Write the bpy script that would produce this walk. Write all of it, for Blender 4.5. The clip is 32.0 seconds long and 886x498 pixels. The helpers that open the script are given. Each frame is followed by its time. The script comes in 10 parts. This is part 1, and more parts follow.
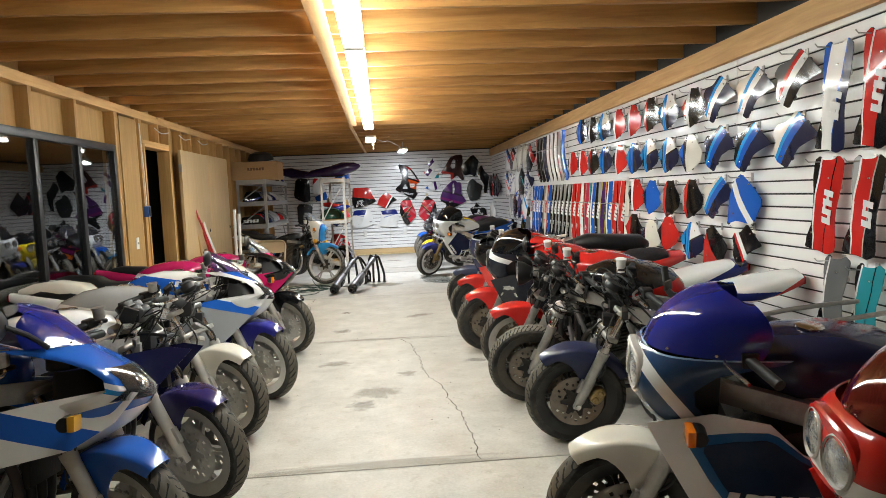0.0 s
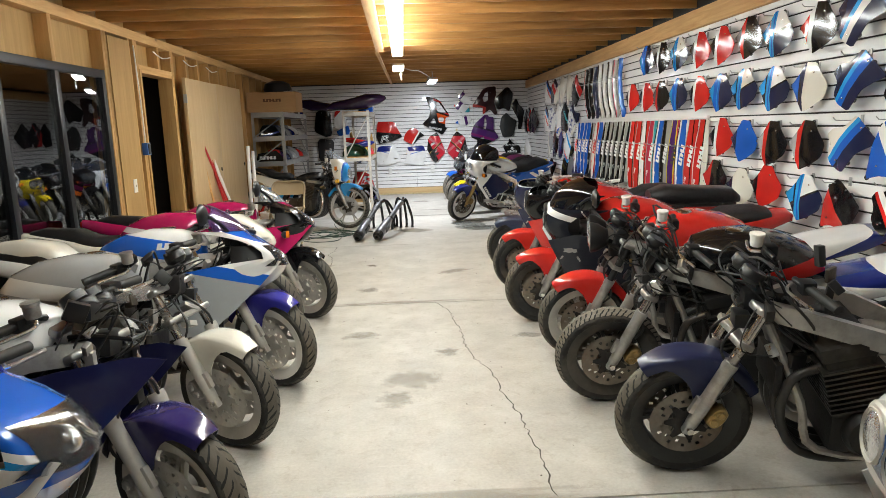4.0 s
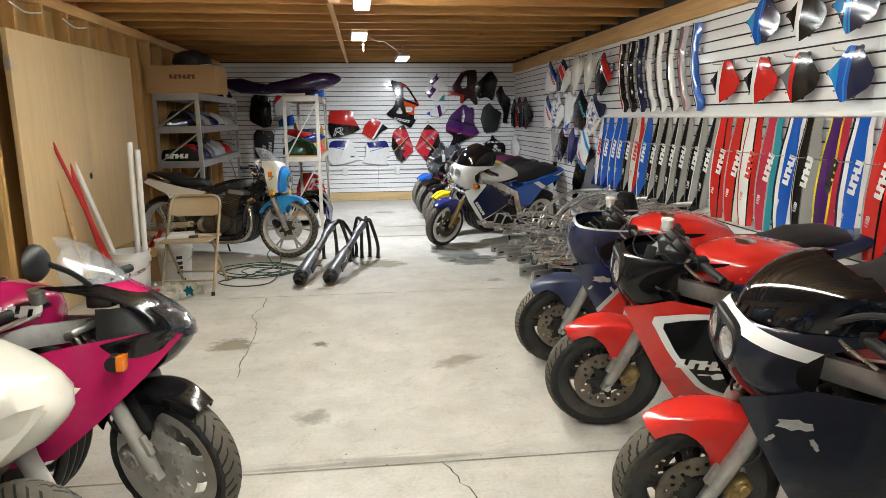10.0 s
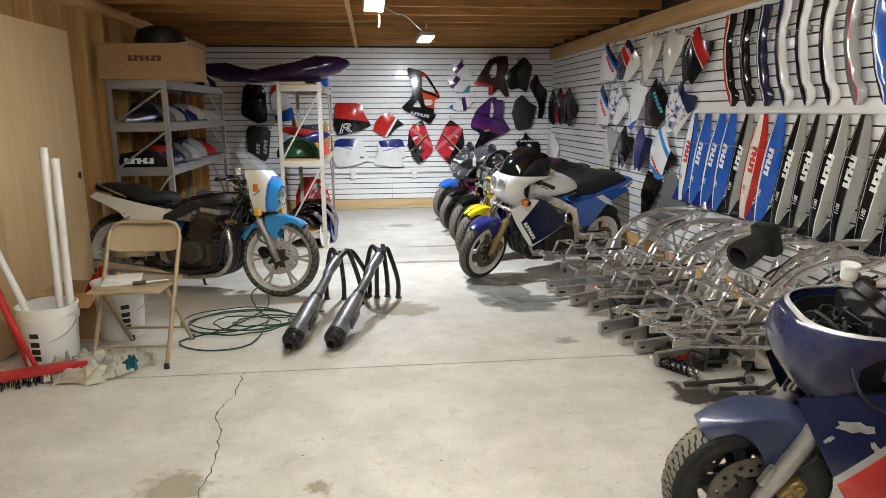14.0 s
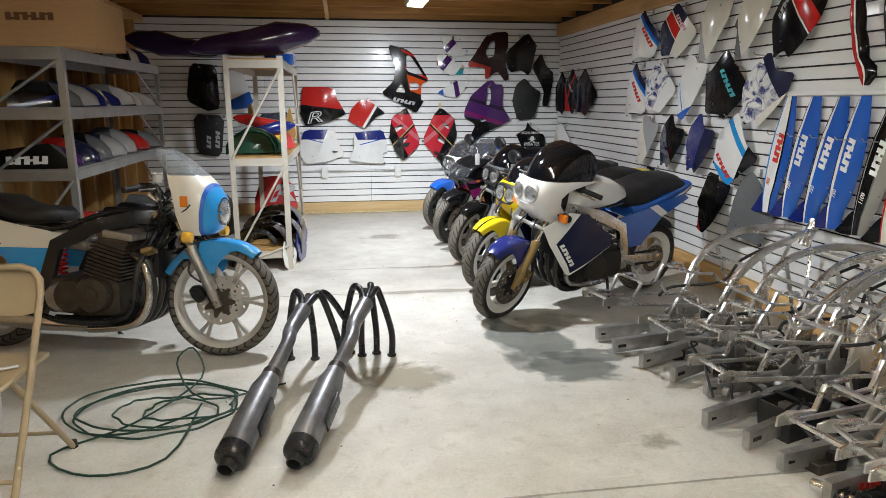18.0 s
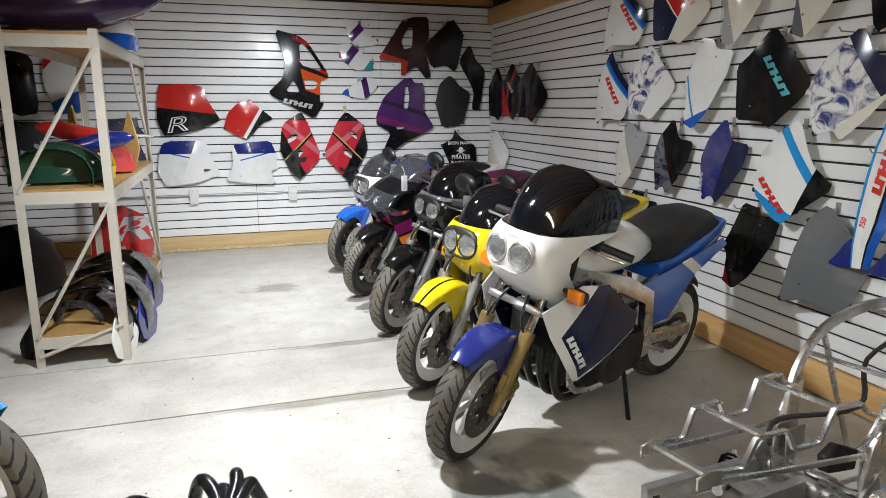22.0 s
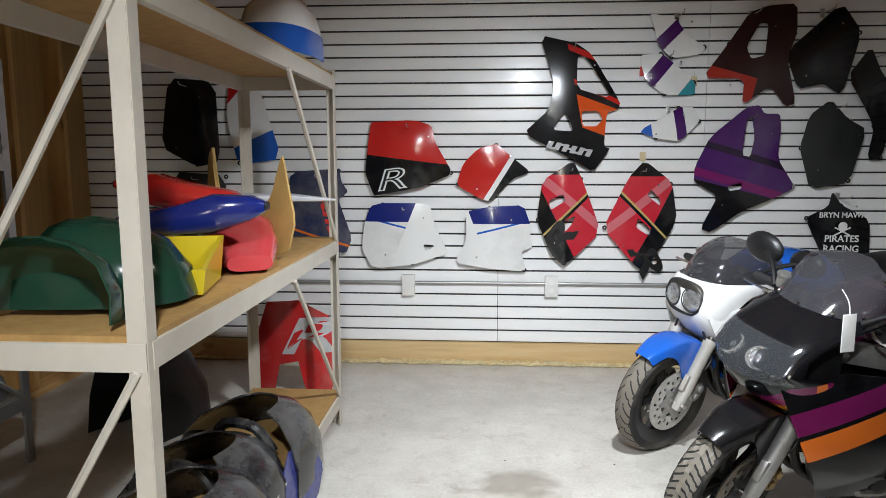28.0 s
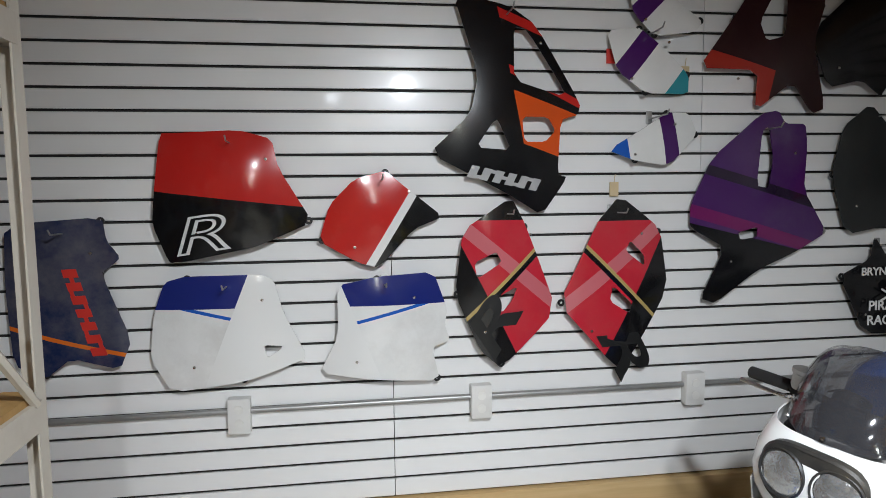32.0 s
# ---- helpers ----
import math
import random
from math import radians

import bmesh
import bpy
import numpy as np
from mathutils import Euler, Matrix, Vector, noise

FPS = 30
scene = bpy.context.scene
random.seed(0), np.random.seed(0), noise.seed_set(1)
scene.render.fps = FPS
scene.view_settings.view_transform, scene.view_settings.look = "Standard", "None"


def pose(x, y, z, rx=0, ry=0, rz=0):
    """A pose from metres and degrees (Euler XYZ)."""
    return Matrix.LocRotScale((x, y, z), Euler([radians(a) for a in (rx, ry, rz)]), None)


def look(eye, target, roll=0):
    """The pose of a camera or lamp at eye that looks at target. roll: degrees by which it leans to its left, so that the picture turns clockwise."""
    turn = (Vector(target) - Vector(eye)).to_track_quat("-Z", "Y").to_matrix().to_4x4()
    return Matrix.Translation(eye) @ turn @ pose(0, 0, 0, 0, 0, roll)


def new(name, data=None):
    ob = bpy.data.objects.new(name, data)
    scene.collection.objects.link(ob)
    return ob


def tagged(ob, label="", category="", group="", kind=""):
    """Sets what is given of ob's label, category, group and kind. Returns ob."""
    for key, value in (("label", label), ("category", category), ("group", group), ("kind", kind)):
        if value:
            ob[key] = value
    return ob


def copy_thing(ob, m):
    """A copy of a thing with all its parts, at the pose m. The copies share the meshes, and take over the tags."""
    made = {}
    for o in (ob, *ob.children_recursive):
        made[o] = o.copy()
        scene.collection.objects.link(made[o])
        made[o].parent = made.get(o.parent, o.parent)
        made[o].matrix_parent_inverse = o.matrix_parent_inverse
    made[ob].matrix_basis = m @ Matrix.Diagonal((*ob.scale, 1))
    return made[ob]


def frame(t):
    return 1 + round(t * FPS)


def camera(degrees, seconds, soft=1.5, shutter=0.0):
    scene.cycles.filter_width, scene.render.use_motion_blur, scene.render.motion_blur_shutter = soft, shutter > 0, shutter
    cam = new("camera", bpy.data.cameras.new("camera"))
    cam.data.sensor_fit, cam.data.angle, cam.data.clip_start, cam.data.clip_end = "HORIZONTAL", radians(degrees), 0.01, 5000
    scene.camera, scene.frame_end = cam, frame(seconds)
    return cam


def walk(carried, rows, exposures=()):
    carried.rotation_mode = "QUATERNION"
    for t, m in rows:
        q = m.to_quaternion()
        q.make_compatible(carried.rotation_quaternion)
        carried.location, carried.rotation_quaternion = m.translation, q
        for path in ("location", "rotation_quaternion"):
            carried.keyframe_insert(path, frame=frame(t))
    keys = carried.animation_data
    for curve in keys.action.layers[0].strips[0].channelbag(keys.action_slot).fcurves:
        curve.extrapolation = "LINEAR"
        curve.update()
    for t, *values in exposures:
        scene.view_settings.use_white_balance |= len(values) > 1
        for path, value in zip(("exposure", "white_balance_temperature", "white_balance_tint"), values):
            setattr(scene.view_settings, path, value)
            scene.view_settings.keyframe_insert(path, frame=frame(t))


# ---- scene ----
cam = camera(67.5, 32.0, soft=0.8)
PATH = [
    (0, (0.093, -3.011, 1.323), (0.244, -1.024, 1.155), -2.4),
    (0.5, (0.094, -3.009, 1.322), (0.155, -1.019, 1.137), -2.5),
    (1, (0.099, -2.95, 1.318), (0.229, -0.966, 1.096), -2.4),
    (1.5, (0.08, -2.824, 1.309), (0.338, -0.857, 1.057), -2.3),
    (2, (0.12, -2.678, 1.304), (0.439, -0.726, 1.007), -2.0),
    (2.5, (0.163, -2.562, 1.319), (0.32, -0.594, 1.003), -2.1),
    (3, (0.093, -2.391, 1.327), (0.132, -0.419, 0.996), -1.9),
    (3.5, (0.033, -2.252, 1.346), (0.117, -0.284, 0.998), -1.9),
    (5.5, (-0.089, -1.505, 1.431), (-0.034, 0.457, 1.049), -1.2),
    (6, (-0.095, -1.29, 1.413), (0.055, 0.669, 1.036), -1.0),
    (6.5, (-0.153, -1.085, 1.416), (-0.009, 0.873, 1.034), -1.0),
    (7, (-0.177, -0.894, 1.421), (-0.036, 1.065, 1.041), -1.1),
    (7.5, (-0.182, -0.68, 1.412), (0.058, 1.27, 1.036), -0.9),
    (8, (-0.169, -0.419, 1.394), (0.089, 1.529, 1.022), -0.6),
    (8.5, (-0.192, -0.171, 1.394), (-0.014, 1.786, 1.018), -0.7),
    (9, (-0.209, 0.038, 1.411), (-0.001, 1.989, 1.027), -0.8),
    (9.5, (-0.157, 0.313, 1.4), (0.103, 2.259, 1.018), -0.6),
    (10, (-0.155, 0.541, 1.39), (0.069, 2.49, 1.0), -0.5),
    (10.5, (-0.17, 0.727, 1.42), (0.086, 2.671, 1.027), -0.7),
    (11, (-0.146, 0.947, 1.403), (0.209, 2.876, 1.013), -0.4),
    (11.5, (-0.182, 1.194, 1.368), (0.116, 3.135, 0.987), -0.1),
    (12, (-0.22, 1.391, 1.395), (0.001, 3.341, 1.007), -0.3),
    (12.5, (-0.196, 1.578, 1.413), (0.081, 3.519, 1.015), -0.8),
    (13, (-0.189, 1.845, 1.382), (0.12, 3.783, 0.996), -0.2),
    (13.5, (-0.201, 2.071, 1.362), (-0.029, 4.024, 0.967), -0.2),
    (14, (-0.237, 2.24, 1.401), (-0.029, 4.187, 0.993), -0.3),
    (14.5, (-0.237, 2.443, 1.384), (0.137, 4.365, 0.974), -0.2),
    (16.5, (-0.291, 3.245, 1.336), (0.13, 5.152, 0.904), 0.0),
    (17, (-0.27, 3.423, 1.341), (0.084, 5.346, 0.918), 0.3),
    (17.5, (-0.27, 3.601, 1.329), (-0.061, 5.542, 0.896), 0.3),
    (18, (-0.293, 3.759, 1.344), (0.0, 5.69, 0.91), -0.1),
    (18.5, (-0.294, 3.957, 1.339), (0.192, 5.848, 0.903), 0.0),
    (19, (-0.261, 4.173, 1.339), (0.252, 6.058, 0.908), 0.3),
    (19.5, (-0.253, 4.383, 1.335), (0.147, 6.295, 0.906), 0.3),
    (20, (-0.277, 4.595, 1.357), (0.164, 6.497, 0.924), -0.0),
    (20.5, (-0.261, 4.802, 1.341), (0.278, 6.679, 0.911), 0.0),
    (21, (-0.213, 5.008, 1.342), (0.277, 6.899, 0.916), 0.3),
    (21.5, (-0.158, 5.254, 1.334), (0.269, 7.162, 0.912), 0.0),
    (22, (-0.123, 5.48, 1.325), (0.46, 7.346, 0.904), -0.0),
    (22.5, (-0.036, 5.722, 1.34), (0.618, 7.568, 0.932), 0.3),
    (23, (-0.003, 5.961, 1.341), (0.611, 7.822, 0.939), 0.2),
    (23.5, (0.006, 6.17, 1.344), (0.651, 8.02, 0.947), 0.2),
    (24, (0.063, 6.382, 1.342), (0.754, 8.217, 0.947), 0.4),
    (24.5, (0.119, 6.573, 1.35), (0.609, 8.472, 0.957), 0.4),
    (25, (0.139, 6.785, 1.358), (0.604, 8.691, 0.967), 0.2),
    (25.5, (0.151, 6.977, 1.339), (0.702, 8.859, 0.95), 0.2),
    (26, (0.167, 7.132, 1.356), (0.499, 9.07, 0.992), 0.4),
    (26.5, (0.13, 7.31, 1.353), (0.201, 9.279, 1.006), 0.5),
    (28.5, (-0.083, 8.092, 1.274), (-0.207, 10.072, 1.022), 0.0),
    (29, (-0.113, 8.298, 1.28), (0.087, 10.273, 1.033), -0.2),
    (29.5, (-0.068, 8.496, 1.276), (0.233, 10.461, 1.055), -0.2),
    (30, (-0.036, 8.649, 1.328), (0.229, 10.617, 1.087), -0.2),
    (30.5, (-0.176, 8.863, 1.306), (0.234, 10.809, 1.099), -0.6),
    (31, (-0.182, 9.068, 1.32), (0.33, 10.99, 1.103), -0.5),
    (31.5, (-0.084, 9.309, 1.337), (0.269, 11.267, 1.133), -0.3),
    (32, (-0.118, 9.556, 1.328), (0.182, 11.524, 1.134), -0.6),
]
walk(cam, [(t, look(eye, target, roll)) for t, eye, target, roll in PATH], [(0, 0.05), (8, 0.0), (16, 0.05), (20, 0.05), (24, 0.0), (26, -0.1), (28.5, -0.05), (30, -0.1), (32, -0.3)])
from mathutils.geometry import delaunay_2d_cdt
# ---------------------------------------------------------------- light
world = bpy.data.worlds.new("night")
scene.world = world
world.use_nodes = True
world.node_tree.nodes["Background"].inputs[0].default_value = (0.01, 0.013, 0.02, 1)
world.node_tree.nodes["Background"].inputs[1].default_value = 0.3

RX, LX, BY, NY = 2.42, -2.45, 12.0, -5.5     # right wall, left wall, back wall, wall behind the start
JZ = 2.30                                    # underside of the joists


# ---------------------------------------------------------------- materials
def mat(name, color, rough=0.5, metal=0.0, vary=0.12, scale=6.0, bump=0.0, bscale=60.0, coat=0.0, spec=0.5, dirt=None, dirt_amt=0.5, alpha=1.0, rnd=0.0, stretch=None, trans=0.0, ior=1.45):
    m = bpy.data.materials.new(name)
    m.use_nodes = True
    nt = m.node_tree
    b = nt.nodes["Principled BSDF"]
    b.inputs["Roughness"].default_value = rough
    b.inputs["Metallic"].default_value = metal
    b.inputs["Coat Weight"].default_value = coat
    b.inputs["Coat Roughness"].default_value = 0.08
    b.inputs["Specular IOR Level"].default_value = spec
    b.inputs["Transmission Weight"].default_value = trans
    b.inputs["IOR"].default_value = ior
    tc = nt.nodes.new("ShaderNodeTexCoord")
    src = tc.outputs["Object"]
    if stretch:
        mp = nt.nodes.new("ShaderNodeMapping")
        mp.inputs["Scale"].default_value = stretch
        nt.links.new(src, mp.inputs[0])
        src = mp.outputs[0]
    oi = nt.nodes.new("ShaderNodeObjectInfo")
    add = nt.nodes.new("ShaderNodeVectorMath")
    add.operation = "MULTIPLY_ADD"
    add.inputs[1].default_value = (1, 1, 1)
    comb = nt.nodes.new("ShaderNodeCombineXYZ")
    mul = nt.nodes.new("ShaderNodeMath")
    mul.operation = "MULTIPLY"
    mul.inputs[1].default_value = 17.0
    nt.links.new(oi.outputs["Random"], mul.inputs[0])
    for k in range(3):
        nt.links.new(mul.outputs[0], comb.inputs[k])
    nt.links.new(src, add.inputs[0])
    nt.links.new(comb.outputs[0], add.inputs[2])
    n1 = nt.nodes.new("ShaderNodeTexNoise")
    n1.inputs["Scale"].default_value = scale
    n1.inputs["Detail"].default_value = 6
    n1.inputs["Roughness"].default_value = 0.6
    nt.links.new(add.outputs[0], n1.inputs["Vector"])
    ramp = nt.nodes.new("ShaderNodeValToRGB")
    c = Vector(color[:3])
    lo, hi = c * (1 - vary), c * (1 + vary * 0.7)
    ramp.color_ramp.elements[0].position, ramp.color_ramp.elements[1].position = 0.3, 0.7
    ramp.color_ramp.elements[0].color = (*lo, 1)
    ramp.color_ramp.elements[1].color = (min(hi[0], 1), min(hi[1], 1), min(hi[2], 1), 1)
    nt.links.new(n1.outputs["Fac"], ramp.inputs[0])
    out = ramp.outputs[0]
    if dirt:
        n2 = nt.nodes.new("ShaderNodeTexNoise")
        n2.inputs["Scale"].default_value = scale * 0.35
        n2.inputs["Detail"].default_value = 8
        n2.inputs["Roughness"].default_value = 0.7
        nt.links.new(add.outputs[0], n2.inputs["Vector"])
        r2 = nt.nodes.new("ShaderNodeMapRange")
        r2.inputs[1].default_value, r2.inputs[2].default_value = 0.48, 0.72
        r2.inputs[4].default_value = dirt_amt
        nt.links.new(n2.outputs["Fac"], r2.inputs[0])
        mx = nt.nodes.new("ShaderNodeMixRGB")
        mx.inputs[2].default_value = (*dirt, 1)
        nt.links.new(r2.outputs[0], mx.inputs[0])
        nt.links.new(out, mx.inputs[1])
        out = mx.outputs[0]
        r3 = nt.nodes.new("ShaderNodeMapRange")
        r3.inputs[3].default_value, r3.inputs[4].default_value = rough, min(1, rough + 0.3)
        nt.links.new(r2.outputs[0], r3.inputs[0])
        nt.links.new(r3.outputs[0], b.inputs["Roughness"])
    if rnd:
        hs = nt.nodes.new("ShaderNodeHueSaturation")
        mr = nt.nodes.new("ShaderNodeMapRange")
        mr.inputs[3].default_value, mr.inputs[4].default_value = 1 - rnd, 1 + rnd
        nt.links.new(oi.outputs["Random"], mr.inputs[0])
        nt.links.new(mr.outputs[0], hs.inputs["Value"])
        nt.links.new(out, hs.inputs["Color"])
        out = hs.outputs[0]
    nt.links.new(out, b.inputs["Base Color"])
    if bump:
        n3 = nt.nodes.new("ShaderNodeTexNoise")
        n3.inputs["Scale"].default_value = bscale
        n3.inputs["Detail"].default_value = 4
        nt.links.new(add.outputs[0], n3.inputs["Vector"])
        bp = nt.nodes.new("ShaderNodeBump")
        bp.inputs["Strength"].default_value = bump
        bp.inputs["Distance"].default_value = 0.004
        nt.links.new(n3.outputs["Fac"], bp.inputs["Height"])
        nt.links.new(bp.outputs[0], b.inputs["Normal"])
    return m


def wood_mat(name, light, dark, along="x", rough=0.62, rnd=0.14, knots=True):
    """Sawn softwood with grain along one axis and scattered knots."""
    m = bpy.data.materials.new(name)
    m.use_nodes = True
    nt = m.node_tree
    b = nt.nodes["Principled BSDF"]
    b.inputs["Roughness"].default_value = rough
    tc = nt.nodes.new("ShaderNodeTexCoord")
    oi = nt.nodes.new("ShaderNodeObjectInfo")
    mp = nt.nodes.new("ShaderNodeMapping")
    s = {"x": (0.7, 9, 9), "y": (9, 0.7, 9), "z": (9, 9, 0.7)}[along]
    mp.inputs["Scale"].default_value = s
    mul = nt.nodes.new("ShaderNodeMath")
    mul.operation = "MULTIPLY"
    mul.inputs[1].default_value = 31.0
    nt.links.new(oi.outputs["Random"], mul.inputs[0])
    comb = nt.nodes.new("ShaderNodeCombineXYZ")
    for k in range(3):
        nt.links.new(mul.outputs[0], comb.inputs[k])
    nt.links.new(comb.outputs[0], mp.inputs["Location"])
    nt.links.new(tc.outputs["Object"], mp.inputs[0])
    n = nt.nodes.new("ShaderNodeTexNoise")
    n.inputs["Scale"].default_value = 2.2
    n.inputs["Detail"].default_value = 8
    n.inputs["Roughness"].default_value = 0.62
    n.inputs["Distortion"].default_value = 0.7
    nt.links.new(mp.outputs[0], n.inputs["Vector"])
    ramp = nt.nodes.new("ShaderNodeValToRGB")
    ramp.color_ramp.elements[0].position, ramp.color_ramp.elements[1].position = 0.28, 0.72
    ramp.color_ramp.elements[0].color = (*dark, 1)
    ramp.color_ramp.elements[1].color = (*light, 1)
    nt.links.new(n.outputs["Fac"], ramp.inputs[0])
    out = ramp.outputs[0]
    if knots:
        v = nt.nodes.new("ShaderNodeTexVoronoi")
        v.inputs["Scale"].default_value = 2.6
        mp2 = nt.nodes.new("ShaderNodeMapping")
        mp2.inputs["Scale"].default_value = {"x": (0.55, 1.4, 1.4), "y": (1.4, 0.55, 1.4), "z": (1.4, 1.4, 0.55)}[along]
        nt.links.new(comb.outputs[0], mp2.inputs["Location"])
        nt.links.new(tc.outputs["Object"], mp2.inputs[0])
        nt.links.new(mp2.outputs[0], v.inputs["Vector"])
        mr = nt.nodes.new("ShaderNodeMapRange")
        mr.inputs[1].default_value, mr.inputs[2].default_value = 0.03, 0.075
        mr.inputs[3].default_value, mr.inputs[4].default_value = 0.75, 0.0
        nt.links.new(v.outputs["Distance"], mr.inputs[0])
        mx = nt.nodes.new("ShaderNodeMixRGB")
        mx.inputs[2].default_value = (dark[0] * 0.3, dark[1] * 0.25, dark[2] * 0.2, 1)
        nt.links.new(mr.outputs[0], mx.inputs[0])
        nt.links.new(out, mx.inputs[1])
        out = mx.outputs[0]
    hs = nt.nodes.new("ShaderNodeHueSaturation")
    mr = nt.nodes.new("ShaderNodeMapRange")
    mr.inputs[3].default_value, mr.inputs[4].default_value = 1 - rnd, 1 + rnd
    nt.links.new(oi.outputs["Random"], mr.inputs[0])
    nt.links.new(mr.outputs[0], hs.inputs["Value"])
    nt.links.new(out, hs.inputs["Color"])
    nt.links.new(hs.outputs[0], b.inputs["Base Color"])
    bp = nt.nodes.new("ShaderNodeBump")
    bp.inputs["Strength"].default_value = 0.25
    bp.inputs["Distance"].default_value = 0.003
    nt.links.new(n.outputs["Fac"], bp.inputs["Height"])
    nt.links.new(bp.outputs[0], b.inputs["Normal"])
    return m


def glow_mat(name, color, strength):
    m = bpy.data.materials.new(name)
    m.use_nodes = True
    b = m.node_tree.nodes["Principled BSDF"]
    b.inputs["Base Color"].default_value = (0.9, 0.9, 0.9, 1)
    b.inputs["Emission Color"].default_value = (*color, 1)
    b.inputs["Emission Strength"].default_value = strength
    return m


def concrete_mat():
    m = bpy.data.materials.new("concrete")
    m.use_nodes = True
    nt = m.node_tree
    b = nt.nodes["Principled BSDF"]
    tc = nt.nodes.new("ShaderNodeTexCoord")
    ns = []
    for sc, de in ((0.55, 5), (3.5, 8), (70.0, 3)):
        n = nt.nodes.new("ShaderNodeTexNoise")
        n.inputs["Scale"].default_value = sc
        n.inputs["Detail"].default_value = de
        n.inputs["Roughness"].default_value = 0.62
        nt.links.new(tc.outputs["Object"], n.inputs["Vector"])
        ns.append(n)
    r1 = nt.nodes.new("ShaderNodeValToRGB")
    r1.color_ramp.elements[0].position, r1.color_ramp.elements[1].position = 0.34, 0.66
    r1.color_ramp.elements[0].color = (0.465, 0.44, 0.39, 1)
    r1.color_ramp.elements[1].color = (0.61, 0.585, 0.53, 1)
    nt.links.new(ns[1].outputs["Fac"], r1.inputs[0])
    r2 = nt.nodes.new("ShaderNodeMapRange")
    r2.inputs[1].default_value, r2.inputs[2].default_value = 0.5, 0.75
    r2.inputs[4].default_value = 0.32
    nt.links.new(ns[0].outputs["Fac"], r2.inputs[0])
    mx = nt.nodes.new("ShaderNodeMixRGB")
    mx.inputs[2].default_value = (0.27, 0.24, 0.19, 1)
    nt.links.new(r2.outputs[0], mx.inputs[0])
    nt.links.new(r1.outputs[0], mx.inputs[1])
    mx2 = nt.nodes.new("ShaderNodeMixRGB")
    mx2.blend_type = "OVERLAY"
    mx2.inputs[0].default_value = 0.22
    nt.links.new(mx.outputs[0], mx2.inputs[1])
    nt.links.new(ns[2].outputs["Fac"], mx2.inputs[2])
    n4 = nt.nodes.new("ShaderNodeTexNoise")
    n4.inputs["Scale"].default_value = 11.0
    n4.inputs["Detail"].default_value = 10
    n4.inputs["Roughness"].default_value = 0.75
    n4.inputs["Distortion"].default_value = 0.6
    nt.links.new(tc.outputs["Object"], n4.inputs["Vector"])
    r4 = nt.nodes.new("ShaderNodeMapRange")
    r4.inputs[1].default_value, r4.inputs[2].default_value = 0.53, 0.70
    r4.inputs[4].default_value = 0.55
    nt.links.new(n4.outputs["Fac"], r4.inputs[0])
    mx4 = nt.nodes.new("ShaderNodeMixRGB")
    mx4.inputs[2].default_value = (0.33, 0.29, 0.22, 1)
    nt.links.new(r4.outputs[0], mx4.inputs[0])
    nt.links.new(mx2.outputs[0], mx4.inputs[1])
    mp5 = nt.nodes.new("ShaderNodeMapping")
    mp5.inputs["Scale"].default_value = (1.5, 26.0, 1.0)
    mp5.inputs["Rotation"].default_value = (0, 0, 0.35)
    nt.links.new(tc.outputs["Object"], mp5.inputs[0])
    n5 = nt.nodes.new("ShaderNodeTexNoise")
    n5.inputs["Scale"].default_value = 1.6
    n5.inputs["Detail"].default_value = 7
    nt.links.new(mp5.outputs[0], n5.inputs["Vector"])
    r5 = nt.nodes.new("ShaderNodeMapRange")
    r5.inputs[1].default_value, r5.inputs[2].default_value = 0.64, 0.72
    r5.inputs[4].default_value = 0.3
    nt.links.new(n5.outputs["Fac"], r5.inputs[0])
    mx5 = nt.nodes.new("ShaderNodeMixRGB")
    mx5.inputs[2].default_value = (0.72, 0.70, 0.65, 1)
    nt.links.new(r5.outputs[0], mx5.inputs[0])
    nt.links.new(mx4.outputs[0], mx5.inputs[1])
    nt.links.new(mx5.outputs[0], b.inputs["Base Color"])
    r3 = nt.nodes.new("ShaderNodeMapRange")
    r3.inputs[3].default_value, r3.inputs[4].default_value = 0.38, 0.62
    nt.links.new(ns[1].outputs["Fac"], r3.inputs[0])
    nt.links.new(r3.outputs[0], b.inputs["Roughness"])
    bp = nt.nodes.new("ShaderNodeBump")
    bp.inputs["Strength"].default_value = 0.12
    bp.inputs["Distance"].default_value = 0.004
    nt.links.new(ns[2].outputs["Fac"], bp.inputs["Height"])
    nt.links.new(bp.outputs[0], b.inputs["Normal"])
    return m


